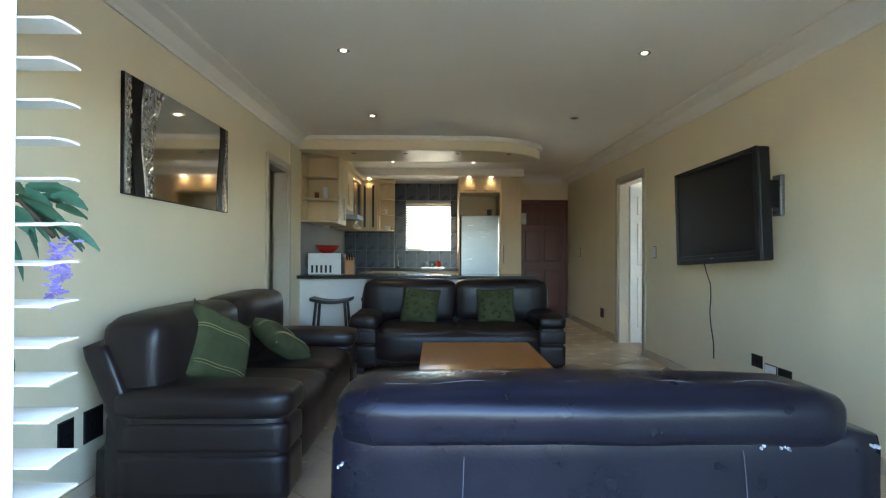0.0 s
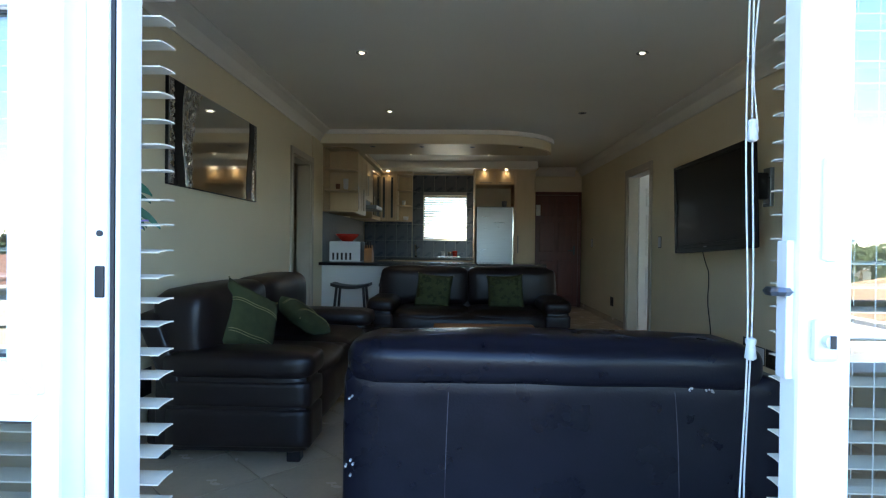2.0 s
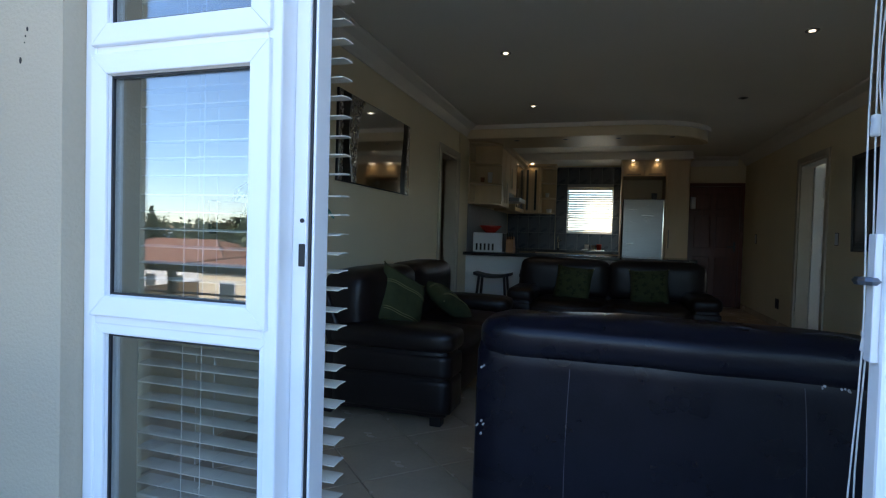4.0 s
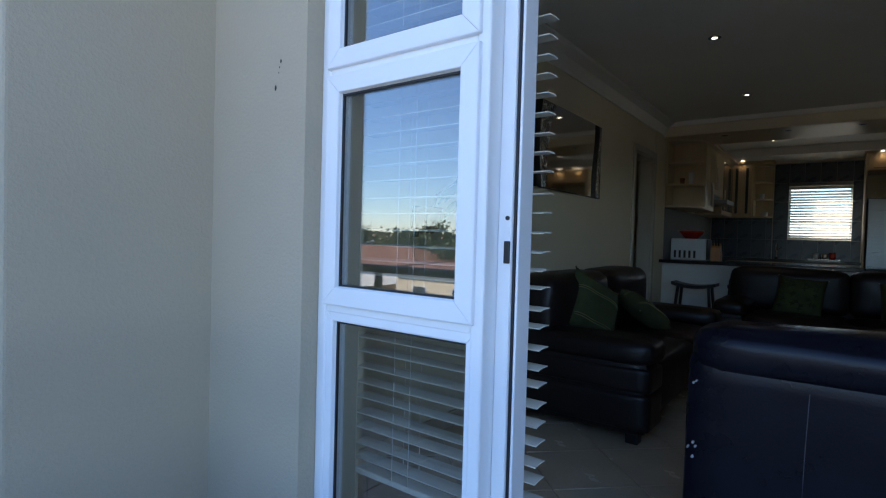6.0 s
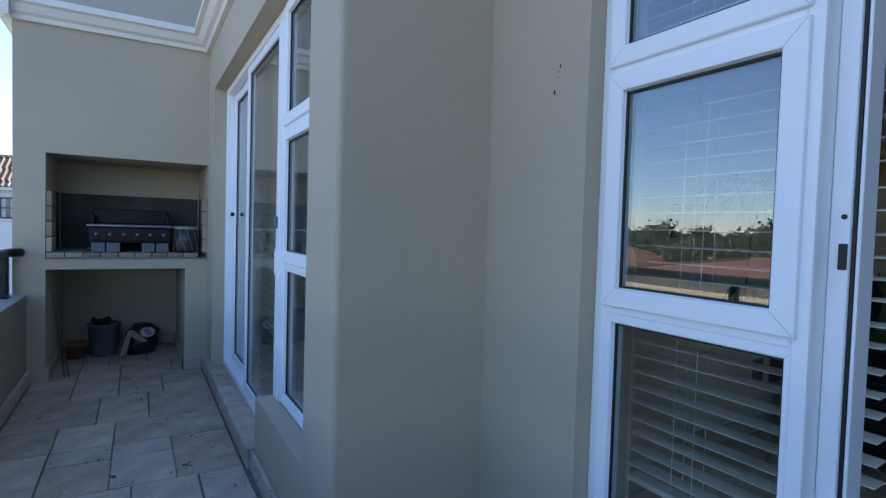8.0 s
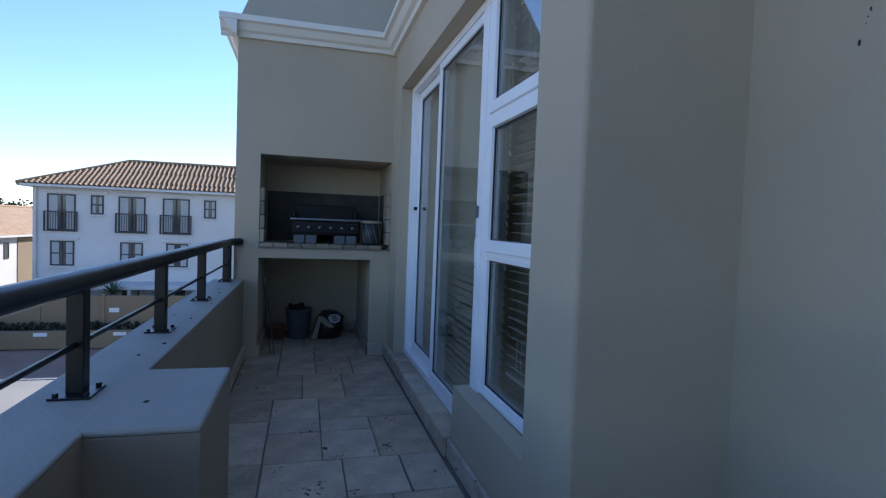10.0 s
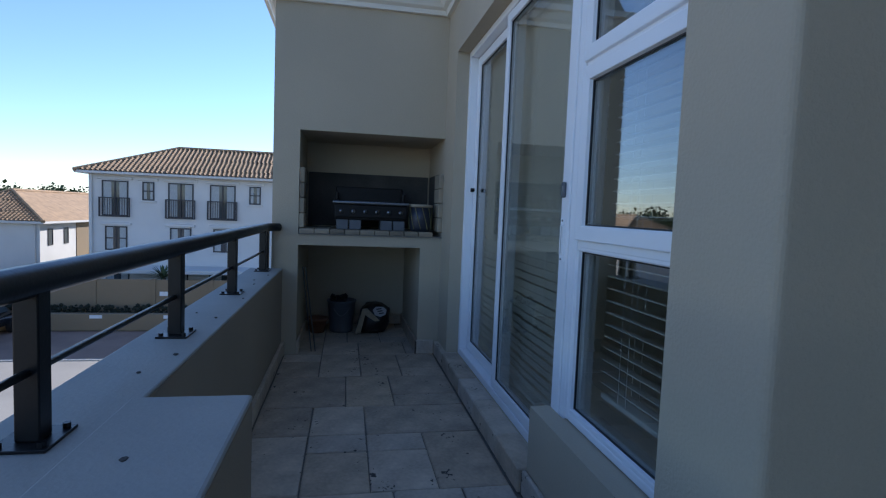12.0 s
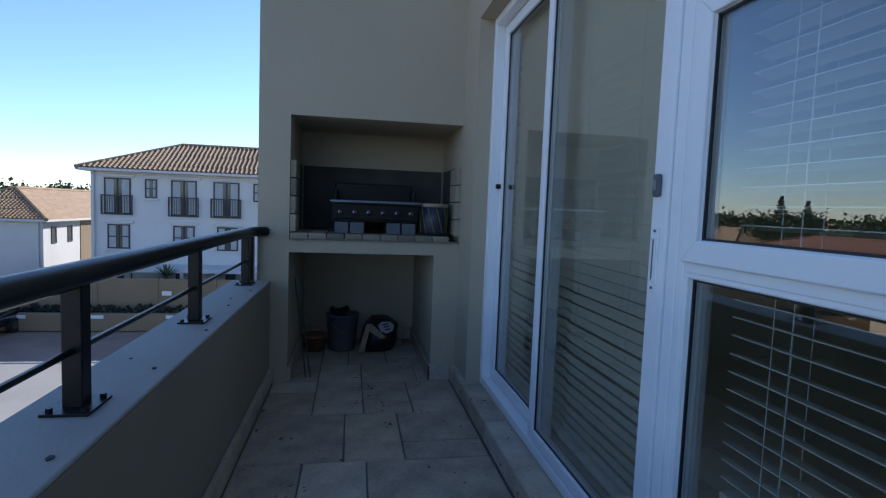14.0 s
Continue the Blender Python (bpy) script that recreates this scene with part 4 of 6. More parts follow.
mi = thing("wall_mirror", "wide wall mirror with wavy black and silver mosaic ends", "mirror", at=(XL, 3.0, 1.46))
MY0, MY1, MZ0, MZ1 = 2.31, 3.69, 1.462, 2.102
part("backing", boxed(XL, XL + 0.018, MY0, MY1, MZ0, MZ1, 0.003), M_BLACK, mi)
part("mirror_glass", boxed(XL + 0.0185, XL + 0.021, MY0 + 0.16, MY1 - 0.02, MZ0 + 0.006, MZ1 - 0.006), M_MIRROR, mi, "clear mirror glass")
def wave(y0, amp, ph, w):
    n = 18
    left = [(y0 + amp * math.sin(ph + k / n * 4.2), MZ0 + 0.006 + (MZ1 - MZ0 - 0.012) * k / n) for k in range(n + 1)]
    return left + [(y + w(k / n), z) for k, (y, z) in reversed(list(enumerate(left)))]
part("mosaic_band", prism(bmesh.new(), [(MY0 + 0.008, MZ0 + 0.006), (MY0 + 0.055, MZ0 + 0.006), (MY0 + 0.055, MZ1 - 0.006), (MY0 + 0.008, MZ1 - 0.006)], XL + 0.019, XL + 0.024, "x"), M_MOSAIC, mi, "silver mosaic strip")
part("mosaic_band", prism(bmesh.new(), wave(MY0 + 0.19, 0.035, 2.2, lambda k: 0.05 + 0.15 * k), XL + 0.022, XL + 0.026, "x"), M_MOSAIC, mi, "wavy silver mosaic band")
part("black_band", prism(bmesh.new(), wave(MY0 + 0.075, 0.03, 2.2, lambda k: 0.10), XL + 0.0215, XL + 0.0245, "x"), M_BLACK, mi, "wavy black glass band")
part("black_band", prism(bmesh.new(), wave(MY1 - 0.19, 0.03, 4.0, lambda k: 0.10), XL + 0.0215, XL + 0.0245, "x"), M_BLACK, mi, "wavy black glass band")
part("mosaic_band", prism(bmesh.new(), wave(MY1 - 0.10, 0.028, 4.0, lambda k: 0.05), XL + 0.022, XL + 0.026, "x"), M_MOSAIC, mi, "wavy silver mosaic band")

rnd = random.Random(31)
for name, cy, ph, wid, off in (("mosaic_band", MY0 + 0.20, 2.2, lambda f: 0.05 + 0.14 * f, 0.035), ("mosaic_band", MY1 - 0.10, 4.0, lambda f: 0.045, 0.028), ("mosaic_band", MY0 + 0.012, 0.0, lambda f: 0.04, 0.0)):
    vs, fs = [], []
    for k in range(260 if off == 0.035 else 110):
        f = rnd.random()
        y, z = cy + off * math.sin(ph + f * 4.2) + rnd.random() * wid(f), MZ0 + 0.02 + (MZ1 - MZ0 - 0.04) * f
        a, b = rnd.uniform(0.003, 0.006), rnd.uniform(0.005, 0.013)
        t1, t2, i0 = rnd.uniform(-0.35, 0.35), rnd.uniform(-0.35, 0.35), len(vs)
        vs += [(XL + 0.029 + t1 * u * a + t2 * v * b, y + u * a, z + v * b) for u, v in ((-1, -1), (1, -1), (1, 1), (-1, 1))]
        fs.append((i0, i0 + 1, i0 + 2, i0 + 3))
    me = bpy.data.meshes.new(name)
    me.from_pydata(vs, [], fs)
    me.materials.append(M_CHROME)
    o = new(name, me)
    o.parent = mi
    o.matrix_parent_inverse = mi.matrix_basis.inverted()
    tagged(o, "glittering mirror chips", kind="stuff")


def plate(name, x, side, y, z, w, h, mat, label, cat, bits=1):
    p = thing(name, label, cat, at=(x, y, z))
    part("cover", boxed(x, x + side * 0.008, y - w / 2, y + w / 2, z - h / 2, z + h / 2, 0.003), mat, p)
    # slightly larger dark backing, standing in for the shadow round the cover
    part("painted_shadow", boxed(x + side * 0.0003, x + side * 0.004, y - w / 2 - 0.006, y + w / 2 + 0.006, z - h / 2 - 0.006, z + h / 2 + 0.006), M_GASKET, p, "dark backing painted as the shadow round the plate")
    for k in range(bits):
        yy = y + (k - (bits - 1) / 2) * 0.03
        part("rocker", boxed(x + side * 0.008, x + side * 0.013, yy - 0.01, yy + 0.01, z - 0.02, z + 0.02, 0.002), mat, p)
    return p


plate("light_switch", XR, -1, 5.23, 1.17, 0.07, 0.115, M_WHITEP, "white light switch beside the doorway", "light switch")
plate("light_switch", XR, -1, 8.2, 1.17, 0.08, 0.13, M_WHITEP, "white light switch in the hall", "light switch")
plate("wall_socket", XR, -1, 7.03, 0.31, 0.13, 0.12, M_BLACK, "black wall socket low on the wall", "socket")
plate("wall_socket", XR, -1, 3.41, 0.37, 0.12, 0.08, M_BLACK, "black wall socket with a white plug", "socket")
plate("wall_socket", XR, -1, 3.10, 0.31, 0.13, 0.12, M_BLACK, "black wall socket low on the wall", "socket")
plate("wall_socket", XR, -1, 3.25, 0.31, 0.12, 0.12, M_WHITEP, "white wall socket low on the wall", "socket")
plate("wall_socket", XL, 1, 1.92, 0.33, 0.09, 0.15, M_BLACK, "black wall socket behind the blind", "socket", 2)
plate("wall_socket", XL, 1, 2.11, 0.335, 0.13, 0.14, M_BLACK, "black wall socket beside the sofa", "socket", 2)
ic = thing("intercom", "white intercom handset by the entrance door", "intercom", at=(3.57, 8.9, 1.7))
part("body", boxed(3.53, 3.61, YB - 0.115, YB - 0.072, 1.66, 1.86, 0.008), M_WHITEP, ic)
part("handset", boxed(3.54, 3.565, YB - 0.135, YB - 0.114, 1.67, 1.85, 0.008), M_WHITEP, ic)


def downlight(x, y, z, on, r=0.038, watts=0.4):
    d = thing("downlight", "round recessed ceiling downlight, " + ("lit" if on else "unlit"), "downlight", "ceiling downlights", at=(x, y, z))
    part("rim", lathe(bmesh.new(), [(r * 0.8, -0.002), (r, -0.004), (r * 1.12, -0.003), (r * 1.15, 0.0), (r * 0.8, 0.0)], (x, y, z), 20), M_STEEL, d, "metal rim")
    part("bulb", lathe(bmesh.new(), [(0.004, -0.0045), (r * 0.5, -0.004), (r * 0.5, -0.001)], (x, y, z), 16), M_LAMP if on else M_GASKET, d, "glowing lamp face" if on else "dark lamp face")
    if on and watts:
        lamp = new("downlight_lamp", bpy.data.lights.new("downlight_lamp", "SPOT"))
        lamp.data.energy, lamp.data.spot_size, lamp.data.spot_blend, lamp.data.color = watts, radians(95), 0.6, (1.0, 0.82, 0.58)
        lamp.data.shadow_soft_size = 0.03
        lamp.matrix_basis = look((x, y, z - 0.012), (x, y, 0))
    return d


for x, y, on in ((1.37, 3.16, True), (3.44, 3.16, True), (1.36, 4.89, True), (3.42, 4.93, False)):
    downlight(x, y, CEIL, on)

# ---- kitchen ----
BY = 5.86                      # front of the bar
bar = thing("bar_counter", "white plastered bar with a black granite top", "counter", at=(1.7, BY, 0))
part("body", boxed(XL + 0.002, 3.02, BY + 0.06, BY + 0.2, 0, 0.845), M_HARDBOARD, bar)
part("worktop", boxed(XL + 0.001, 3.20, BY - 0.10, BY + 0.52, 0.845, 0.885, 0.006), M_GRANITE, bar, "polished black granite top")
structure("wall_bar_end", boxed(XL - 0.0, XL + 0.012, BY - 0.4, BY + 0.05, 0, CEIL - 0.15), M_WALL, "cream wall end beside the bar", "wall")

# dropped bulkhead with a rounded end
pts = [(XL, BY - 0.05)] + [(2.4, BY - 0.05)] + [(2.4 + 0.98 * math.sin(a), BY + 0.75 - 0.80 * math.cos(a)) for a in (k * math.pi / 20 for k in range(11))] + [(XL, BY + 0.75)]
structure("bulkhead", prism(bmesh.new(), pts, 2.375, CEIL, "z"), M_WALL, "dropped cream bulkhead with a rounded end over the bar", "bulkhead")
cove = [(x + 0.03, y - 0.03) if x > XL + 0.01 else (x, y - 0.03) for x, y in pts[:-1]] + [pts[-1]]
structure("bulkhead_cove", prism(bmesh.new(), cove, CEIL - 0.05, CEIL - 0.001, "z"), M_CEIL, "narrow ceiling cove above the bulkhead", "cornice")
# thin sheet below the bulkhead; its darker cream paints in the underside's shade
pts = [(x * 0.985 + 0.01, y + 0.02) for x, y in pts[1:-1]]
structure("bulkhead_shaded_soffit", prism(bmesh.new(), [(XL, BY - 0.03)] + pts + [(XL, BY + 0.73)], 2.371, 2.374, "z"), M_CABINET, "underside of the bulkhead, its shade painted in a darker cream", "bulkhead")
for x in (1.0, 1.63, 2.28, 2.90):
    downlight(x, BY + 0.16, 2.371, False, 0.03, 0.0)
structure("kitchen_ceiling_drop", boxed(XL, 3.45, 8.2, YB, 2.42, CEIL - 0.001), M_TRIM, "white dropped ceiling edge over the kitchen units", "ceiling")
for x in (1.35, 2.58):
    downlight(x, 7.6, CEIL, True, 0.028, 0.2)


def unit(name, x0, x1, y0, y1, z0, z1, face, doors, label, glazed=()):
    """Cabinet: carcase and doors with handles. face: 'x' faces +x, 'y' faces -y."""
    u = thing(name, label, "cabinet", "kitchen units", at=((x0 + x1) / 2, (y0 + y1) / 2, z0))
    part("carcase", boxed(x0, x1, y0, y1, z0, z1, 0.002), M_CABINET, u)
    for k in range(doors):
        if face == "y":
            a, b = x0 + (x1 - x0) * k / doors + 0.003, x0 + (x1 - x0) * (k + 1) / doors - 0.003
            bm = box(bmesh.new(), a, b, y0 - 0.02, y0 - 0.001, z0 + 0.003, z1 - 0.003, 0.003)
            d = part("door", bm, M_CABINET, u)
            part("door_panel", boxed(a + 0.05, b - 0.05, y0 - 0.026, y0 - 0.019, z0 + 0.06, z1 - 0.06, 0.004), M_WINDARK if k in glazed else M_CABINET, d)
            hz = z0 + 0.05 if z0 > 1.2 else z1 - 0.2
            part("handle", rod(bmesh.new(), (a + 0.06, y0 - 0.045, hz), (b - 0.06, y0 - 0.045, hz), 0.006, 8), M_STEEL, d, "steel bar handle")
        else:
            a, b = y0 + (y1 - y0) * k / doors + 0.003, y0 + (y1 - y0) * (k + 1) / doors - 0.003
            bm = box(bmesh.new(), x1 + 0.001, x1 + 0.02, a, b, z0 + 0.003, z1 - 0.003, 0.003)
            d = part("door", bm, M_CABINET, u)
            part("door_panel", boxed(x1 + 0.019, x1 + 0.026, a + 0.05, b - 0.05, z0 + 0.06, z1 - 0.06, 0.004), M_WINDARK if k in glazed else M_CABINET, d)
            part("handle", rod(bmesh.new(), (x1 + 0.05, a + 0.05, z0 + 0.06), (x1 + 0.05, a + 0.05, z0 + 0.36), 0.009, 8), M_CHROME, d, "steel bar handle")
    return u


def shelf_unit(x0, x1, y0, y1, z0, z1, round_right, label):
    """Open end shelves with a back, a side and three boards."""
    u = thing("open_shelf_unit", label, "shelf", "kitchen units", at=((x0 + x1) / 2, y1, z0))
    part("back", boxed(x0, x1, y1 - 0.015, y1, z0, z1), M_CABINET, u)
    part("side", boxed(x0, x0 + 0.018, y0, y1 - 0.015, z0, z1), M_CABINET, u)
    for k in range(4):
        z = z0 + (z1 - z0 - 0.018) * k / 3
        n = 8
        pts = [(x0 + 0.018, y1 - 0.015), (x0 + 0.018, y0)] + [(x0 + 0.018 + (x1 - x0 - 0.018) * math.sin(a) ** (0.5 if not round_right else 1.0), y1 - 0.015 - (y1 - y0 - 0.015) * math.cos(a)) for a in (j * math.pi / 2 / n for j in range(1, n + 1))]
        part("shelf", prism(bmesh.new(), pts, z, z + 0.018, "z"), M_CABINET, u)
    return u


shelf_unit(XL + 0.002, XL + 0.40, BY + 0.12, BY + 0.44, 1.53, 2.37, True, "cream open end shelves with a few ornaments")
unit("wall_cabinet", XL + 0.002, XL + 0.34, BY + 0.45, BY + 1.25, 1.53, 2.37, "x", 2, "cream wall cabinet with steel handles")
unit("wall_cabinet", XL + 0.002, XL + 0.34, BY + 1.86, 8.66, 1.53, 2.37, "x", 1, "cream wall cabinet with a glazed door", (0,))
unit("wall_cabinet", XL + 0.002, XL + 0.34, BY + 1.252, BY + 1.858, 1.78, 2.37, "x", 1, "short cream wall cabinet over the extractor hood")
bm = prism(bmesh.new(), [(BY + 1.26, 1.64), (BY + 1.85, 1.64), (BY + 1.85, 1.70), (BY + 1.26, 1.70)], XL + 0.002, XL + 0.52, "x")
box(bm, XL + 0.002, XL + 0.34, BY + 1.3, BY + 1.8, 1.70, 1.778)
solid("extractor_hood", bm, M_STEEL, "slim steel extractor hood under the wall cabinet", "extractor hood")
unit("wall_cabinet", 0.71, 1.0, 8.66, YB - 0.02, 1.53, 2.37, "y", 2, "cream wall cabinet with glazed doors", (0, 1))
shelf_unit(1.003, 1.26, 8.68, YB - 0.02, 1.53, 2.37, True, "cream open corner shelves holding crockery")
unit("base_cabinet", XL + 0.002, XL + 0.58, BY + 0.55, YB - 0.02, 0.0, 0.845, "x", 4, "cream base cabinets along the wall")
unit("base_cabinet", XL + 0.62, 2.38, 8.42, YB - 0.02, 0.0, 0.845, "y", 4, "cream base cabinets under the window")
solid("kitchen_worktop", boxed(XL + 0.002, 2.385, 8.39, YB - 0.02, 0.846, 0.885, 0.005), M_GRANITE, "black granite worktop under the window", "worktop")
solid("kitchen_worktop", boxed(XL + 0.002, XL + 0.61, BY + 0.53, 8.388, 0.846, 0.885, 0.005), M_GRANITE, "black granite worktop along the wall", "worktop")

for x0, x1, y0, y1 in ((XL + 0.002, XL + 0.43, BY + 0.09, 8.66), (XL + 0.43, 1.28, 8.62, YB - 0.02), (2.37, 3.47, 8.33, YB - 0.02)):
    bm = box(bmesh.new(), x0, x1, y0, y1, 2.372 if x1 < 2 else 2.412, 2.392 if x1 < 2 else 2.432, 0.004)
    box(bm, x0, x1 + 0.015, y0 - 0.015, y1, 2.393 if x1 < 2 else 2.433, 2.41 if x1 < 2 else 2.45, 0.006)
    solid("cabinet_cornice", bm, M_CABINET, "cream moulding along the top of the kitchen units", "moulding", "kitchen mouldings")

# tall housing with the fridge
u = thing("fridge_housing", "tall cream cupboard built round the fridge", "cabinet", "kitchen units", at=(2.9, 8.6, 0))
part("side_panel", boxed(2.39, 2.41, 8.38, YB - 0.02, 0, 2.41), M_CABINET, u)
part("side_panel", boxed(3.08, 3.10, 8.38, YB - 0.02, 0, 2.41), M_CABINET, u)
part("tall_door", boxed(3.102, 3.40, 8.36, 8.38, 0.05, 2.40, 0.003), M_CABINET, u)
part("tall_carcase", boxed(3.102, 3.44, 8.381, YB - 0.02, 0, 2.41), M_CABINET, u)
part("handle", rod(bmesh.new(), (3.14, 8.33, 0.98), (3.14, 8.33, 1.28), 0.007, 8), M_STEEL, u, "steel bar handle")
part("top_box", boxed(2.411, 3.079, 8.40, YB - 0.02, 2.16, 2.41), M_CABINET, u)
for a, b in ((2.413, 2.743), (2.747, 3.077)):
    d = part("flap_door", boxed(a, b, 8.378, 8.398, 2.165, 2.405, 0.003), M_CABINET, u)
    part("handle", rod(bmesh.new(), (a + 0.06, 8.35, 2.19), (b - 0.06, 8.35, 2.19), 0.006, 8), M_STEEL, d, "steel bar handle")
f = thing("fridge", "brushed steel fridge standing in the tall cupboard", "fridge", at=(2.74, 8.6, 0))
part("cabinet_body", boxed(2.425, 3.065, 8.43, YB - 0.05, 0.02, 1.78, 0.01), M_STEEL, f)
part("upper_door", boxed(2.425, 3.065, 8.37, 8.428, 0.75, 1.78, 0.012), M_STEEL, f)
part("lower_door", boxed(2.425, 3.065, 8.37, 8.428, 0.04, 0.74, 0.012), M_STEEL, f)
part("door_edge", boxed(3.05, 3.066, 8.366, 8.371, 0.75, 1.77, 0.002), M_CHROME, f)

# slate wall tiles, one by one
def tiled(name, axis, fixed, a0, a1, z0, z1, hole=None, w=0.2, h=0.3):
    me = {}
    st = structure(name, wall_y(bmesh.new(), a0, a1, fixed - 0.006, fixed - 0.001, z0, z1, [hole] if hole else []) if axis == "y" else boxed(fixed + 0.001, fixed + 0.006, a0, a1, z0, z1), M_GROUT, "dark slate-blue wall tiling with grey joints", "tiling")
    z = z0
    while z < z1 - 0.02:
        zz, a = min(z + h, z1), a0
        while a < a1 - 0.02:
            b = min(a + w, a1)
            if not (hole and b > hole[0] + 0.02 and a < hole[1] - 0.02 and zz > hole[2] + 0.02 and z < hole[3] - 0.02):
                key = (round(b - a, 3), round(zz - z, 3))
                if key not in me:
                    me[key] = mesh_of("tile", boxed(0, key[0] - 0.004, -0.006, 0.0, 0, key[1] - 0.004, 0.0015, 1), M_SLATE)
                t = new("tile", me[key])
                t.parent = st
                t.matrix_basis = pose(a + 0.002, fixed - 0.005, z + 0.002) if axis == "y" else pose(fixed + 0.005, b - 0.002, z + 0.002, 0, 0, -90) @ pose(0, 0, 0)
            a = b
        z = zz
    return st


tiled("tiling_back", "y", YB, 1.27, 2.39, 0.885, 2.40, (1.45, 2.29, 1.19, 2.03))
tiled("tiling_back_low", "y", YB, XL + 0.01, 1.26, 0.885, 1.53)
tiled("tiling_side", "x", XL, BY + 0.12, 8.98, 0.885, 1.53)

wk = tagged(thing("window_3", "white kitchen window with half-open venetian blind, very bright outside", "window", at=(1.87, YB, 1.2)), kind="structure")
part("window_frame", ring(bmesh.new(), 1.45, 2.29, 1.19, 2.03, 0.045, YB + 0.03, YB + 0.09), M_UPVC, wk)
part("transom", boxed(1.495, 2.245, YB + 0.035, YB + 0.085, 1.46, 1.49, 0.003), M_UPVC, wk)
pane(wk, 1.497, 2.243, 1.492, 1.983, YB + 0.055, False)
blind("venetian_blind", 1.47, 2.27, YB - 0.03, 1.20, 2.02, 0.043, -30, "white venetian blind in the kitchen window", (0.2, 0.8))

# things on the worktops
mw = thing("microwave", "white microwave oven on the bar worktop", "microwave", at=(0.7, 6.2, 0.885))
part("case", boxed(0.46, 0.86, BY + 0.1, BY + 0.42, 0.888, 1.145, 0.01), M_WHITEP, mw)
part("door_side", boxed(0.861, 0.872, BY + 0.1, BY + 0.42, 0.895, 1.14, 0.003), M_SCREEN, mw, "dark glass door")
for k in range(5):
    part("vent_slot", boxed(0.50 + 0.055 * k, 0.525 + 0.055 * k, BY + 0.096, BY + 0.1005, 0.91, 1.0, 0.001), M_GASKET, mw, "dark vent slot")
solid("red_bowl", lathe(bmesh.new(), [(0.06, 0), (0.07, 0.005), (0.13, 0.06), (0.155, 0.095), (0.15, 0.097), (0.12, 0.06), (0.05, 0.012)], (0.66, BY + 0.26, 1.146), 28), M_RED, "red bowl standing on the microwave", "bowl", smooth=True)
kn = thing("knife_block", "wooden knife block with black-handled knives", "knife block", at=(0.98, 6.25, 0.885))
bm = prism(bmesh.new(), [(BY + 0.15, 0.888), (BY + 0.32, 0.888), (BY + 0.32, 0.96), (BY + 0.22, 1.10), (BY + 0.15, 1.04)], 0.90, 1.0, "x")
part("block", bm, M_WOOD, kn)
for k in range(3):
    part("knife_handle", rod(bmesh.new(), (0.92 + 0.03 * k, BY + 0.19, 1.06), (0.92 + 0.03 * k, BY + 0.15, 1.15), 0.01, 6), M_BLACK, kn)
ta = thing("tap", "chrome kitchen mixer tap at the sink", "tap", at=(1.35, 8.8, 0.885))
part("base", lathe(bmesh.new(), [(0.025, 0), (0.022, 0.04), (0.014, 0.06), (0.012, 0.14)], (1.35, 8.8, 0.886), 14), M_CHROME, ta, smooth=True)
tube("spout", [(1.35, 8.8 - 0.16 * (1 - math.cos(a)) / 2, 1.02 + 0.10 * math.sin(a)) for a in (k * math.pi / 10 for k in range(11))], 0.01, M_CHROME, ta)
part("lever", rod(bmesh.new(), (1.35, 8.8, 1.03), (1.42, 8.78, 1.07), 0.007, 8), M_CHROME, ta)
dr = thing("dish_rack", "wire dish rack with cups beside the sink", "dish rack", at=(1.95, 8.75, 0.885))
for k in range(8):
    part("wire", rod(bmesh.new(), (1.78 + 0.05 * k, 8.62, 0.892), (1.78 + 0.05 * k, 8.9, 0.892), 0.003, 6), M_CHROME, dr)
for y in (8.62, 8.76, 8.9):
    part("wire", rod(bmesh.new(), (1.76, y, 0.90), (2.15, y, 0.90), 0.003, 6), M_CHROME, dr)
part("tray", boxed(1.75, 2.16, 8.6, 8.92, 0.886, 0.889), M_GREYP, dr)
def cup(x, y, z, r, h, mat, label):
    solid("cup", lathe(bmesh.new(), [(r * 0.7, 0), (r * 0.9, h * 0.2), (r, h), (r * 0.9, h), (r * 0.75, h * 0.1)], (x, y, z), 16), mat, label, "cup", "kitchen crockery", smooth=True)
cup(1.85, 8.75, 0.904, 0.04, 0.09, M_WHITEP, "white cup upright in the rack")
cup(1.96, 8.72, 0.904, 0.04, 0.08, M_CHROME, "steel cup in the rack")
cup(2.06, 8.78, 0.904, 0.045, 0.10, M_RED, "red mug in the rack")
cup(1.12, 8.84, 1.83, 0.035, 0.08, M_WHITEP, "white cup on the open shelf")
cup(1.16, 8.84, 1.55, 0.05, 0.07, M_WHITEP, "white bowl on the open shelf")
cup(0.52, BY + 0.30, 1.832, 0.03, 0.07, M_CLAYPOT, "small brown ornament on the shelf")
cup(0.62, BY + 0.32, 1.832, 0.035, 0.14, M_WHITEP, "white candle on the shelf")
cup(2.92, 8.55, 1.781, 0.045, 0.11, M_GREYP, "dark jar standing on the fridge")


def under_light(x, y, z):
    d = thing("cabinet_light", "small warm lamp above the kitchen units, lit", "cabinet light", "cabinet lights", at=(x, y, z))
    part("bulb", lathe(bmesh.new(), [(0.004, 0), (0.022, 0.002), (0.022, 0.008)], (x, y, z - 0.012), 12), M_LAMP, d)
    lamp = new("cabinet_lamp", bpy.data.lights.new("cabinet_lamp", "SPOT"))
    lamp.data.energy, lamp.data.spot_size, lamp.data.spot_blend, lamp.data.color = 0.10, radians(120), 0.6, (1.0, 0.66, 0.33)
    lamp.data.shadow_soft_size = 0.02
    lamp.matrix_basis = look((x, y, z - 0.018), (x, y + 0.02, z - 1))


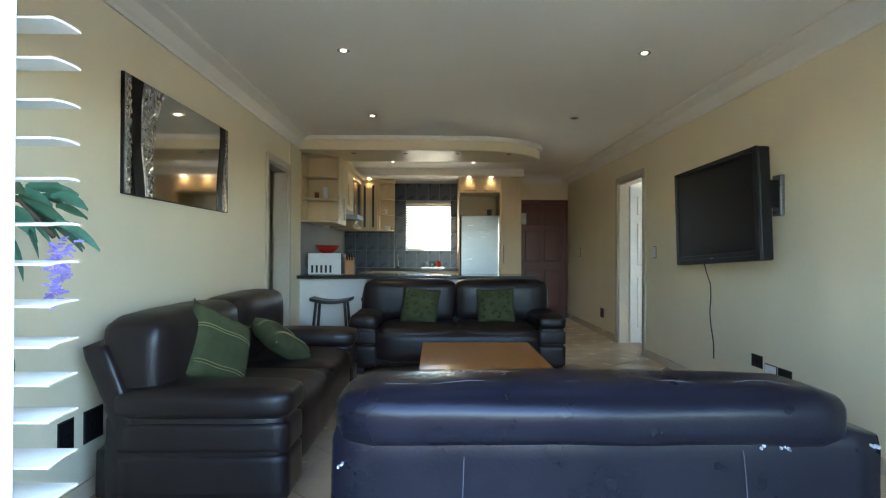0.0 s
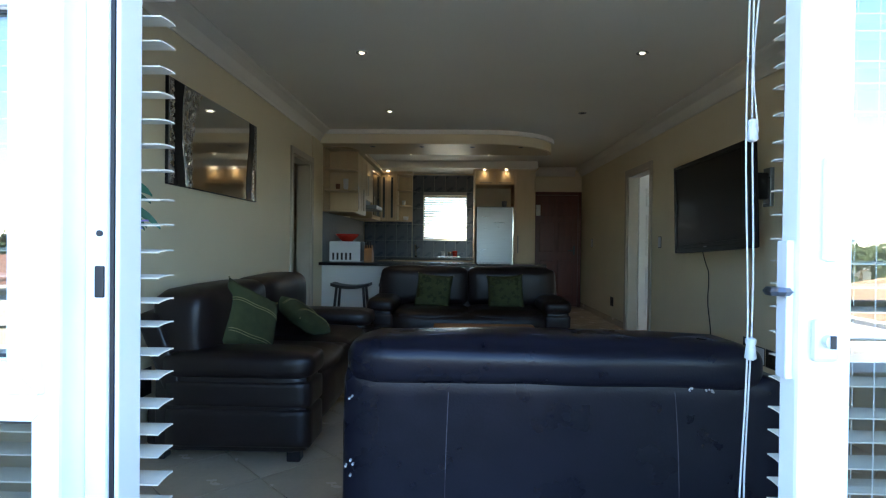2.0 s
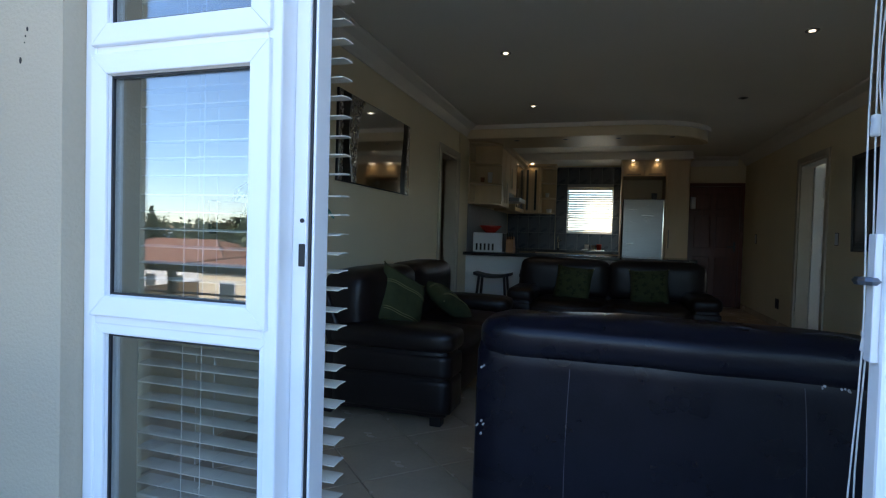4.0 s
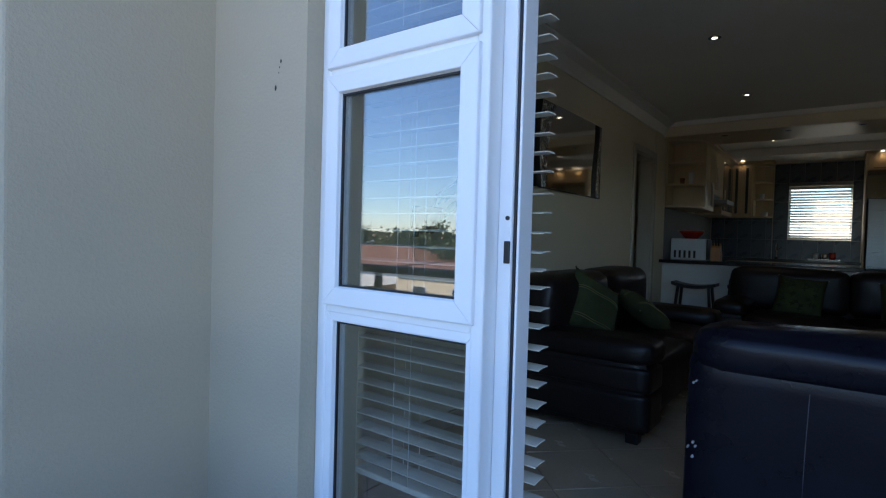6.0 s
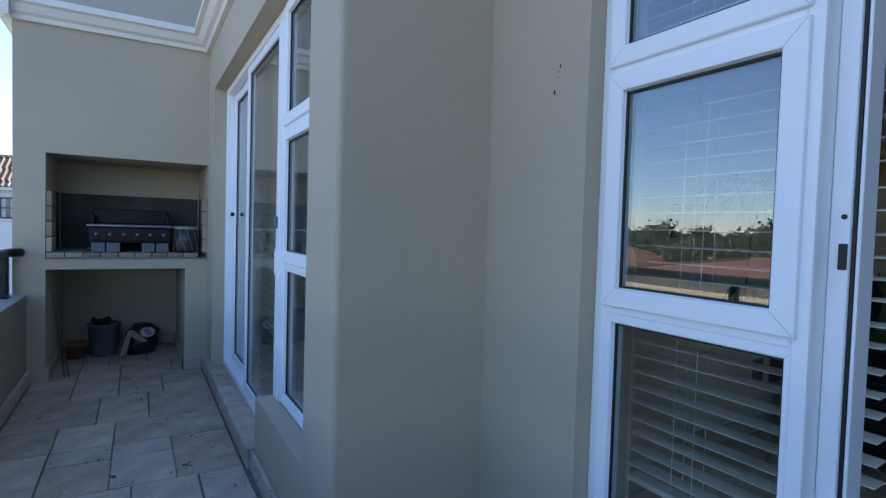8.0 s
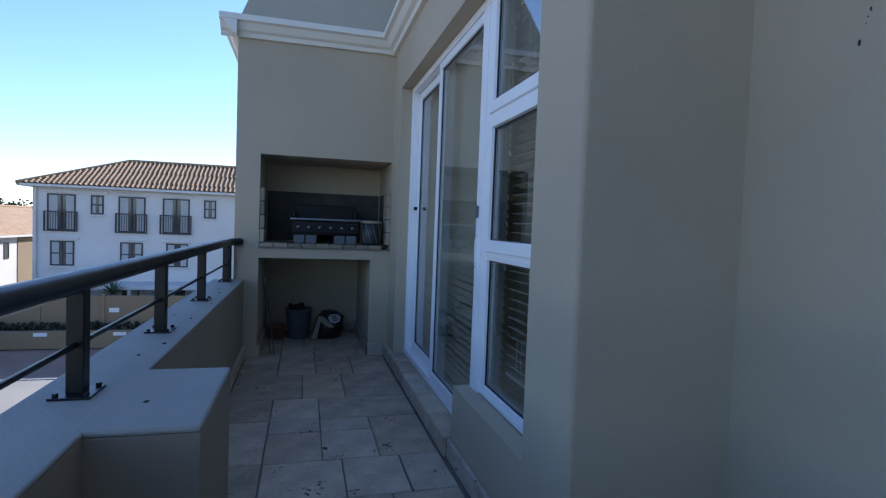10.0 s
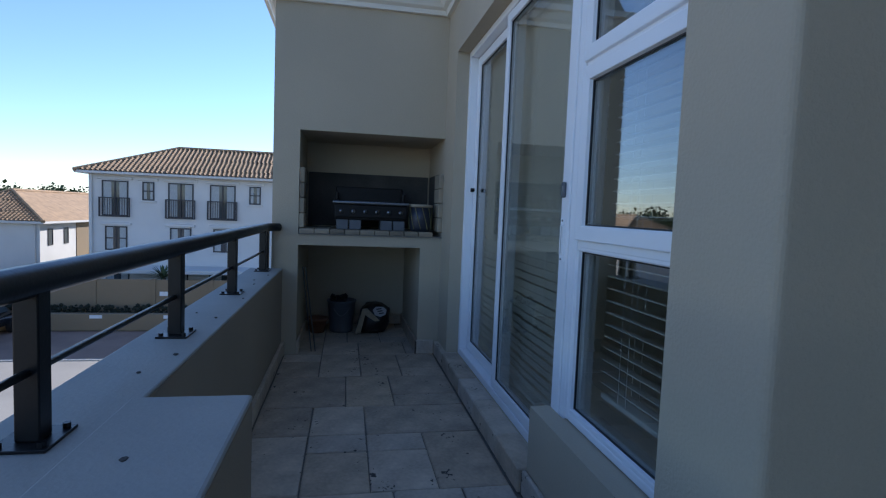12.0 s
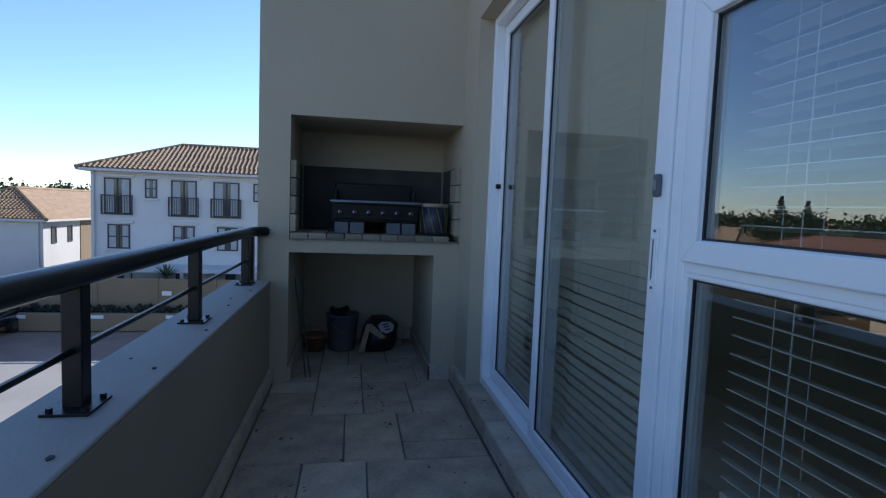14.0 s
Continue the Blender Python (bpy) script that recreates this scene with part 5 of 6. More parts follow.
for x in (2.56, 2.93):
    under_light(x, 8.34, 2.42)
under_light(0.86, 8.60, 2.42)

# ---- hanging plant by the window ----
pl = thing("artificial_plant", "artificial plant with green leaves and hanging violet blossom", "plant", at=(0.75, 1.1, 0))
rnd = random.Random(21)
part("basket", lathe(bmesh.new(), [(0.03, 0), (0.06, 0.02), (0.075, 0.12), (0.08, 0.13), (0.07, 0.13), (0.05, 0.04)], (XL + 0.085, 1.12, 1.10), 20), M_CLAYPOT, pl, "small brown wall basket", smooth=True)
part("bracket", boxed(XL + 0.001, XL + 0.02, 1.10, 1.14, 1.08, 1.24, 0.003), M_CHARCOAL, pl)
tube("stem", [(XL + 0.085, 1.12, 1.14), (XL + 0.16, 1.10, 1.29), (XL + 0.3, 1.06, 1.34), (0.86, 1.02, 1.30), (0.98, 0.98, 1.20)], 0.006, M_BARK, pl)


def leaf_shape(bm, base, tip, width, sag, twist=0.0):
    base, tip = Vector(base), Vector(tip)
    ax = tip - base
    side = ax.cross(Vector((0, 0, 1))).normalized() * width
    if twist:
        side = Matrix.Rotation(twist, 3, ax.normalized()) @ side
    prev = None
    for k in range(6):
        f = k / 5
        c = base + ax * f + Vector((0, 0, -sag * f * f))
        w = side * (math.sin(math.pi * min(0.98, f * 0.92 + 0.06)) ** 0.8)
        row = [bm.verts.new(c - w + Vector((0, 0, 0.006))), bm.verts.new(c), bm.verts.new(c + w + Vector((0, 0, 0.006)))]
        if prev:
            bm.faces.new((prev[0], prev[1], row[1], row[0]))
            bm.faces.new((prev[1], prev[2], row[2], row[1]))
        prev = row
    return bm


hub = Vector((0.81, 1.01, 1.335))
for k in range(34):
    a, e = rnd.uniform(-2.2, 1.2), rnd.uniform(-0.9, 0.3)
    r0, ln = rnd.uniform(0.01, 0.15), rnd.uniform(0.08, 0.135)
    dv = Vector((math.cos(a) * math.cos(e), math.sin(a) * math.cos(e), math.sin(e)))
    b = hub + dv * r0 + Vector((0, 0, -r0 * 0.25))
    part("leaf", leaf_shape(bmesh.new(), b, b + dv * ln, rnd.uniform(0.012, 0.021), rnd.uniform(0.02, 0.06), rnd.choice((-1, 1)) * rnd.uniform(0.4, 1.3)), M_LEAF, pl)
for k in range(7):
    a = rnd.uniform(-2.6, 0.6)
    b = Vector((0.79, 1.03, 0.90)) + Vector((math.cos(a), math.sin(a), 0)) * 0.03
    part("leaf", leaf_shape(bmesh.new(), b, b + Vector((math.cos(a) * 0.06, math.sin(a) * 0.06, -0.06)), 0.013, 0.02, rnd.uniform(-1, 1)), M_LEAF, pl)
tube("stem", [(0.81, 1.02, 1.30), (0.80, 1.03, 1.1), (0.79, 1.03, 0.90)], 0.004, M_BARK, pl)
for sx, sy, z0, n in ((1.0, 0.965, 1.185, 52), (0.95, 1.06, 1.2, 16)):
    for k in range(n):
        f = k / n
        c = Vector((sx + rnd.uniform(-1, 1) * 0.028 * (1 - f * 0.7), sy + rnd.uniform(-1, 1) * 0.028 * (1 - f * 0.7), z0 - 0.17 * f))
        a = rnd.uniform(0, 6.3)
        part("petal", leaf_shape(bmesh.new(), c, c + Vector((math.cos(a), math.sin(a), rnd.uniform(-0.6, 0.3))) * 0.024, 0.009, 0.005), M_FLOWER, pl)

# ---- balcony things ----
rl = thing("balcony_railing", "black painted steel railing on the parapet", "railing", at=(0, -1.915, PZ))
tube("handrail", [(5.0, -1.915, 0.832), (-2.60, -1.915, 0.832), (-2.66, -1.907, 0.832), (-2.70, -1.888, 0.832), (-2.735, -1.86, 0.832), (-2.775, -1.83, 0.832)], 0.031, M_IRON, rl, "round black handrail")
part("mid_rail", rod(bmesh.new(), (BX, -1.915, 0.662), (5.0, -1.915, 0.662), 0.008, 10), M_IRON, rl, smooth=True)
for x in (-2.6, -1.585, -0.66, 0.20, 1.1, 2.0, 2.9, 3.8):
    p = part("post", boxed(x - 0.022, x + 0.022, -1.937, -1.893, PZ + 0.006, 0.815, 0.003), M_IRON, rl)
    part("base_plate", boxed(x - 0.06, x + 0.06, -1.965, -1.865, PZ + 0.0005, PZ + 0.007, 0.001), M_IRON, p)
    for a in (-1, 1):
        for b in (-1, 1):
            part("bolt", rod(bmesh.new(), (x + a * 0.045, -1.915 + b * 0.036, PZ + 0.006), (x + a * 0.045, -1.915 + b * 0.036, PZ + 0.017), 0.008, 6), M_IRON, p)

part("wall_post", boxed(BX + 0.012, BX + 0.056, -1.937, -1.893, PZ + 0.001, 0.815, 0.003), M_IRON, rl)

# firebrick lining of the recess
lin = structure("barbecue_hearth", boxed(BX - 0.70, BX + 0.012, UY0 + 0.005, UY1 - 0.005, UZ0 - 0.029, UZ0 - 0.02), M_JOINT, "firebrick hearth of the barbecue recess", "hearth")
me = mesh_of("brick", boxed(-0.11, 0.11, -0.054, 0.054, 0.0, 0.035, 0.004, 1), M_BRICK)
def brick(x, y, z, rz=0, ry=0, rx=0):
    b = new("brick", me)
    b.parent = lin
    b.matrix_basis = pose(x, y, z, rx, ry, rz)
for i in range(3):
    y = UY0 + 0.06
    while y < UY1 - 0.04:
        brick(BX - 0.095 - 0.225 * i, y, UZ0 - 0.02)
        y += 0.113
for k in range(4):
    for i in range(1):
        for y, s in ((UY0 + 0.004, -90), (UY1 - 0.004, 90)):
            brick(BX - 0.11 - 0.225 * i, y, UZ0 + 0.075 + 0.113 * k, 0, 0, s)

gr = thing("gas_grill", "stainless six-knob built-in gas grill with its lid raised", "grill", at=(BX - 0.3, -1.2, UZ0))
GX, G0, G1 = BX - 0.08, -1.43, -0.87
for y in (-1.37, -1.27, -1.03, -0.93):
    part("support_block", boxed(GX - 0.25, GX + 0.0, y - 0.045, y + 0.045, UZ0 + 0.016, UZ0 + 0.09, 0.004), M_GREYP, gr, "concrete block support")
part("firebox", boxed(GX - 0.40, GX - 0.02, G0, G1, UZ0 + 0.091, UZ0 + 0.23, 0.006), M_BLACK, gr)
part("control_panel", boxed(GX - 0.019, GX + 0.012, G0, G1, UZ0 + 0.11, UZ0 + 0.205, 0.004), M_BLACK, gr, "dark steel control panel")
part("front_rail", boxed(GX - 0.02, GX + 0.025, G0 - 0.015, G1 + 0.015, UZ0 + 0.212, UZ0 + 0.235, 0.008), M_STEEL, gr, "bright steel front rail")
for k in range(6):
    y = G0 + 0.05 + k * (G1 - G0 - 0.1) / 5
    n = part("knob", rod(bmesh.new(), (GX + 0.012, y, UZ0 + 0.155), (GX + 0.035, y, UZ0 + 0.155), 0.016, 14), M_STEEL, gr, "round steel knob", smooth=True)
    part("knob_grip", boxed(GX + 0.034, GX + 0.04, y - 0.003, y + 0.003, UZ0 + 0.143, UZ0 + 0.167), M_BLACK, n)
for k in range(18):
    y = G0 + 0.02 + k * (G1 - G0 - 0.04) / 17
    part("grate_bar", rod(bmesh.new(), (GX - 0.38, y, UZ0 + 0.238), (GX - 0.03, y, UZ0 + 0.238), 0.004, 6), M_IRON, gr)
part("lid", boxed(GX - 0.44, GX - 0.39, G0, G1, UZ0 + 0.235, UZ0 + 0.36, 0.01), M_BLACK, gr, "raised smoked lid")
for y in (G0 + 0.01, G1 - 0.01):
    part("lid_side", boxed(GX - 0.385, GX - 0.20, y - 0.012, y + 0.012, UZ0 + 0.24, UZ0 + 0.31, 0.006), M_BLACK, gr)

dj = thing("drum", "blue and gold painted small drum standing beside the grill", "drum", at=(BX - 0.13, -0.755, UZ0 + 0.016))
DC = (BX - 0.13, -0.755, UZ0 + 0.016)
part("shell", lathe(bmesh.new(), [(0.075, 0), (0.085, 0.03), (0.09, 0.1), (0.087, 0.19)], DC, 24), material("blue_enamel", (0.028, 0.033, 0.05), 0.4, 0.3, 10, 0.1), dj, smooth=True)
part("head", lathe(bmesh.new(), [(0.088, 0.19), (0.096, 0.195), (0.096, 0.212), (0.088, 0.215)], DC, 24), M_BRICK, dj, "pale hide drum head", smooth=True)
for k in range(10):
    a = k * math.pi / 5
    tube("lacing", [(DC[0] + 0.092 * math.cos(a + f * 0.55), DC[1] + 0.092 * math.sin(a + f * 0.55), DC[2] + 0.19 - 0.17 * f) for f in (0, 0.25, 0.5, 0.75, 1)], 0.0025, M_STITCH, dj, "gold lacing")

# things under the barbecue
bu = thing("bucket", "grey plastic coal bucket full of charcoal", "bucket", at=(BX - 0.80, -1.36, BZ))
C = (BX - 0.80, -1.36, BZ)
part("pail", lathe(bmesh.new(), [(0.098, 0), (0.103, 0.015), (0.124, 0.265), (0.132, 0.272), (0.132, 0.288), (0.118, 0.283), (0.10, 0.21)], C, 24), M_GREYP, bu, smooth=True)
tube("bail", [(C[0] + 0.128, C[1] - 0.07 + 0.14 * k / 10, C[2] + 0.23 - 0.07 * math.sin(k * math.pi / 10)) for k in range(11)], 0.0035, M_STEEL, bu, "wire handle")
for k in range(14):
    a, r = rnd.uniform(0, 6.3), rnd.uniform(0, 0.085)
    q = Vector((C[0] + r * math.cos(a), C[1] + r * math.sin(a), C[2] + 0.255 + rnd.uniform(0, 0.06)))
    bm = bmesh.new()
    bmesh.ops.create_icosphere(bm, subdivisions=1, radius=rnd.uniform(0.022, 0.038), matrix=Matrix.Translation(q))
    for v in bm.verts:
        v.co += Vector((rnd.uniform(-1, 1), rnd.uniform(-1, 1), rnd.uniform(-1, 1))) * 0.010
    part("charcoal_lump", bm, M_GASKET, bu)
bg_ = thing("charcoal_bag", "crumpled paper charcoal bag with a torn white label", "bag", at=(BX - 0.78, -1.08, BZ))
bm = soft_box(bmesh.new(), BX - 0.92, BX - 0.64, -1.20, -0.96, BZ, BZ + 0.25, 0.07, 0.02)
for v in bm.verts:
    v.co += Vector(noise.noise_vector(v.co * 14)) * 0.022
    v.co.y += 0.12 * (v.co.z - BZ)
    v.co.z = max(v.co.z, BZ)
part("sack", bm, M_BLACKWOOD, bg_, smooth=True)
part("torn_flap", prism(bmesh.new(), [(-1.235, BZ + 0.01), (-1.175, BZ + 0.235), (-1.135, BZ + 0.24), (-1.02, BZ + 0.13), (-1.045, BZ + 0.11), (-1.15, BZ + 0.18), (-1.185, BZ + 0.02)], BX - 0.625, BX - 0.617, "x"), M_CARD, bg_, "tan printed paper side")
lp = part("label_patch", prism(bmesh.new(), [(-0.045, -0.03), (-0.02, -0.06), (0.03, -0.05), (0.055, -0.005), (0.04, 0.045), (0.0, 0.06), (-0.035, 0.035)], -0.004, 0.004, "z"), M_SCUFF, bg_, "white crumpled label")
lp.matrix_basis = pose(BX - 0.625, -1.02, BZ + 0.215, 14, 55, 16)
for k in range(3):
    part("label_bar", boxed(-0.025 + 0.022 * k, -0.015 + 0.022 * k, -0.03 + 0.008 * k, 0.018 + 0.006 * k, 0.0042, 0.0056), M_BLACKWOOD, lp, "dark printed bar")
po = thing("flower_pot", "small clay pot beside the bucket", "pot", at=(BX - 0.74, -1.58, BZ))
part("bowl", lathe(bmesh.new(), [(0.06, 0), (0.085, 0.11), (0.095, 0.11), (0.095, 0.135), (0.08, 0.135), (0.07, 0.03)], (BX - 0.74, -1.57, BZ), 20), M_CLAYPOT, po, smooth=True)
st = thing("braai_tongs", "pair of thin metal fire irons leaning in the corner", "fire irons", at=(BX - 0.1, -1.62, BZ))
for k in range(2):
    part("rod", rod(bmesh.new(), (BX - 0.08, -1.58 + 0.03 * k, BZ), (BX - 0.10, -1.66 + 0.02 * k, BZ + 0.66), 0.005, 6), M_STEEL, st)

# skirting strips of travertine round the balcony
def strip(name, x0, x1, y0, y1, z0, z1, label="travertine skirting strip"):
    return structure(name, boxed(x0, x1, y0, y1, z0, z1, 0.006), M_TRAV, label, "skirting")
strip("skirting_parapet", BX - 0.002, -0.032, PY1, PY1 + 0.025, BZ, BZ + 0.10)
strip("skirting_parapet_far", 0.492, 4.99, PY1, PY1 + 0.025, BZ, BZ + 0.10)
strip("skirting_bedroom", -0.66, RX - 0.01, FY - 0.02, FY, BZ, BZ + 0.10)
strip("skirting_braai_left", BX - 1.08, BX - 0.003, UY0, UY0 + 0.02, BZ, BZ + 0.10)
strip("skirting_braai_back", BX - 1.098, BX - 1.08, UY0, LY1, BZ, BZ + 0.10)
strip("skirting_braai_pier", BX, BX + 0.02, LY1 - 0.02, FY - 0.036, BZ, BZ + 0.11)
strip("skirting_braai_side", BX - 1.08, BX + 0.02, LY1 - 0.02, LY1, BZ, BZ + 0.11)
x = BX + 0.022
k = 0
rnd2 = random.Random(4)
th = structure("threshold", boxed(BX + 0.02, -0.66, FY - 0.02, FY + 0.02, BZ, BZ + 0.085), M_JOINT, "raised stone threshold under the bedroom door", "threshold")
while x < -0.68:
    x1 = min(-0.66, x + rnd2.choice((0.38, 0.56, 0.45)))
    b = new("slab", mesh_of("slab", boxed(x + 0.003, x1 - 0.003, FY - 0.035, FY + 0.082, BZ + 0.002, BZ + 0.105, 0.006, 1), M_TRAV))
    b.parent = th
    x = x1
structure("threshold_lounge", boxed(RX + 0.002, 4.99, LFY - 0.10, LFY + 0.085, BZ, -0.003, 0.008), M_TRAV, "raised stone threshold under the lounge door", "threshold")

# marks on the plaster
for k, (x, z, r) in enumerate(((0.826, 1.494, 0.006), (0.848, 1.566, 0.004), (0.842, 1.55, 0.002), (0.839, 1.535, 0.0015))):
    pts = [(x + r * 0.6 * math.cos(t), z + r * 1.4 * math.sin(t)) for t in (0, 1, 2, 3, 4, 5)]
    solid("wall_mark", prism(bmesh.new(), pts, LFY - 0.0015, LFY + 0.001, "y"), M_BLACKWOOD, "small dark chip in the plaster of the facade", "mark", "chips in the plaster")

rnd2 = random.Random(9)
for x, y in ((-2.35, -1.84), (-2.1, -1.89), (-1.92, -1.86), (-1.42, -1.83), (-1.05, -1.95), (-0.95, -1.85), (-0.4, -1.84), (-0.22, -1.88), (0.3, -1.72)):
    r = rnd2.uniform(0.005, 0.010)
    pts = [(x + 1.6 * r * rnd2.uniform(0.6, 1) * math.cos(t), y + r * rnd2.uniform(0.6, 1) * math.sin(t)) for t in (0, 1, 2, 3, 4, 5)]
    solid("cap_mark", prism(bmesh.new(), pts, PZ + 0.001, PZ + 0.0035, "z"), M_SOOT, "small dark speck of dirt on the parapet top", "mark", "specks on the parapet")

# ---- outdoors ----
bm = bmesh.new()
n = 40
for i in range(n + 1):
    for j in range(n + 1):
        u, v = 2 * i / n - 1, 2 * j / n - 1
        x, y = math.copysign(abs(u) ** 2.2, u) * 2500, math.copysign(abs(v) ** 2.2, v) * 2500
        r = math.hypot(x, y)
        bm.verts.new((x, y, GZ - 0.05 + max(0, r - 160) * 0.006 * (0.6 + 0.4 * noise.noise((x * 0.004, y * 0.004, 0)))))
bm.verts.ensure_lookup_table()
for i in range(n):
    for j in range(n):
        a = i * (n + 1) + j
        bm.faces.new((bm.verts[a], bm.verts[a + n + 1], bm.verts[a + n + 2], bm.verts[a + 1]))
structure("ground", bm, M_EARTH, "grassy ground reaching to the horizon", "ground")
structure("road", boxed(-19.3, 30, -40, -3.2, GZ - 0.06, GZ - 0.01), M_ASPHALT, "grey asphalt parking court", "road")
structure("pavement", boxed(-23.8, -19.3, -40, 6, GZ - 0.06, GZ + 0.0), M_PAVER, "brick-paved parking bays", "pavement")
structure("kerb", boxed(-19.38, -19.2, -40, 6, GZ - 0.06, GZ + 0.02), M_CAP, "pale line of kerb blocks", "kerb")

lw = thing("low_wall", "tan plastered low wall behind the parking bays", "wall", at=(-24, -10, GZ))
part("body", boxed(-24.2, -23.9, -40, 6, GZ, GZ + 0.75, 0.02), M_TAN, lw)
for y in range(-36, 6, 3):
    part("bay_sign", boxed(-23.895, -23.88, y - 0.25, y + 0.25, GZ + 0.55, GZ + 0.70), M_WHITEP, lw, "small white bay number plate")
hd = bmesh.new()
rnd = random.Random(11)
for k in range(2200):
    q = Vector((-24.5 + rnd.uniform(-0.2, 0.2), rnd.uniform(-40, 6), GZ + rnd.uniform(0.5, 1.0)))
    bmesh.ops.create_icosphere(hd, subdivisions=1, radius=rnd.uniform(0.05, 0.11), matrix=Matrix.Translation(q))
tagged(solid("hedge", hd, M_HEDGE, "dark low hedge behind the wall", "hedge"), kind="stuff")
fe = thing("boundary_wall", "tall tan precast boundary wall with posts", "wall", at=(-25, -10, GZ))
for k in range(18):
    y = -40 + k * 2.5
    part("panel", boxed(-25.05, -24.95, y + 0.08, y + 2.42, GZ, GZ + 2.15, 0.01), M_TAN, fe)
    part("pier", boxed(-25.1, -24.9, y - 0.08, y + 0.08, GZ, GZ + 2.2, 0.01), M_TAN, fe)
part("notice", boxed(-24.945, -24.93, -9.75, -9.35, GZ + 1.4, GZ + 1.6), M_WHITEP, fe, "small white notice")


def roof_hip(parent, x0, x1, y0, y1, z, rise, mat, over=0.5):
    """Hipped roof with raised ridge tiles and courses of tiles."""
    x0, x1, y0, y1 = x0 - over, x1 + over, y0 - over, y1 + over
    inset = min(x1 - x0, y1 - y0) / 2
    if x1 - x0 < y1 - y0:
        r = (((x0 + x1) / 2, y0 + inset, z + rise), ((x0 + x1) / 2, y1 - inset, z + rise))
        faces = lambda a, b, c, d, e, f: ((a, b, e), (b, c, f, e), (c, d, f), (d, a, e, f))
    else:
        r = ((x0 + inset, (y0 + y1) / 2, z + rise), (x1 - inset, (y0 + y1) / 2, z + rise))
        faces = lambda a, b, c, d, e, f: ((d, a, e), (a, b, f, e), (b, c, f), (c, d, e, f))
    cs = [Vector(p) for p in ((x0, y0, z), (x1, y0, z), (x1, y1, z), (x0, y1, z))]
    bm = bmesh.new()
    v = [bm.verts.new(p) for p in (*cs, *r)]
    for f in faces(*v):
        bm.faces.new(f)
    bm.faces.new(v[:4][::-1])
    rf = part("roof", bm, mat, parent, "tiled hip roof")
    for a, b in ((cs[0], r[0]), (cs[1], r[0] if x1 - x0 < y1 - y0 else r[1]), (cs[2], r[1]), (cs[3], r[1] if x1 - x0 < y1 - y0 else r[0]), (Vector(r[0]), Vector(r[1]))):
        part("ridge_tiles", rod(bmesh.new(), a, b, 0.12, 8), mat, rf)
    # courses of half-round tiles on the slope that faces the flat
    tiles = bmesh.new()
    e, fz = Vector(r[0]), Vector(r[1])
    lo0, lo1 = cs[1], cs[2]
    if x1 - x0 < y1 - y0:
        hi0, hi1 = e, fz
    else:
        hi0 = hi1 = Vector(r[1])
    rows = max(6, int((hi0 - lo0).length / 0.32))
    nrm = (lo1 - lo0).cross(hi0 - lo0).normalized()
    if nrm.z < 0:
        nrm.negate()
    for i in range(rows):
        f0, f1 = i / rows, min(1.0, (i + 1.15) / rows)
        a, b = lo0.lerp(hi0, f0), lo1.lerp(hi1, f0)
        up = (lo0.lerp(hi0, f1) - a)
        ln = (b - a).length
        m = int(ln / 0.24)
        if m < 1:
            continue
        step = (b - a) / m
        upd = nrm.cross(step).normalized()
        if upd.z < 0:
            upd.negate()
        h = up.dot(upd)
        for j in range(m):
            p = a + step * (j + 0.5)
            w = step * 0.36
            vs = [tiles.verts.new(q) for q in (p - w + nrm * 0.02, p + nrm * 0.11, p + w + nrm * 0.02, p + w + upd * h + nrm * 0.0, p + upd * h + nrm * 0.07, p - w + upd * h + nrm * 0.0)]
            tiles.faces.new((vs[0], vs[1], vs[4], vs[5]))
            tiles.faces.new((vs[1], vs[2], vs[3], vs[4]))
    tagged(part("roof_tiles", tiles, mat, parent, "courses of clay roof tiles"), kind="stuff")
    return rf


def facade_window(parent, y0, y1, z0, z1, x, bars=1, balcony=False, curtain=M_CURTAIN):
    """Window in a wall that faces +x."""
    w = part("window", ring_x(bmesh.new(), y0, y1, z0, z1, 0.07, x - 0.02, x + 0.04), M_CHARCOAL, parent, "dark framed window")
    part("pane", boxed(x - 0.01, x + 0.006, y0 + 0.06, y1 - 0.06, z0 + 0.06, z1 - 0.06), M_WINDARK, w)
    for a, b in ((y0 + 0.07, y0 + (y1 - y0) * 0.36), (y0 + (y1 - y0) * 0.66, y1 - 0.07)):
        part("curtain", boxed(x - 0.005, x + 0.010, a, b, z0 + 0.07, z1 - 0.07), curtain, w)
    for k in range(bars):
        y = y0 + (y1 - y0) * (k + 1) / (bars + 1)
        part("mullion", boxed(x - 0.005, x + 0.035, y - 0.035, y + 0.035, z0 + 0.05, z1 - 0.05), M_CHARCOAL, w)
    part("hood_mould", boxed(x, x + 0.09, y0 - 0.2, y1 + 0.2, z1 + 0.06, z1 + 0.2, 0.02), M_PALEW, w)
    if not balcony:
        part("sill", boxed(x, x + 0.09, y0 - 0.1, y1 + 0.1, z0 - 0.12, z0 - 0.02, 0.02), M_PALEW, w)
        part("rail_bar", boxed(x - 0.005, x + 0.033, y0 + 0.05, y1 - 0.05, (z0 + z1) / 2 - 0.03, (z0 + z1) / 2 + 0.03), M_CHARCOAL, w)
    else:
        bal = part("juliet_balcony", ring_x(bmesh.new(), y0 - 0.12, y1 + 0.12, z0 - 0.05, z0 + 1.0, 0.05, x + 0.1, x + 0.16), M_CHARCOAL, parent, "dark steel balcony rail")
        k = y0 - 0.05
        while k < y1 + 0.08:
            part("baluster", boxed(x + 0.12, x + 0.14, k - 0.012, k + 0.012, z0, z0 + 0.96), M_CHARCOAL, bal)
            k += 0.12
    return w


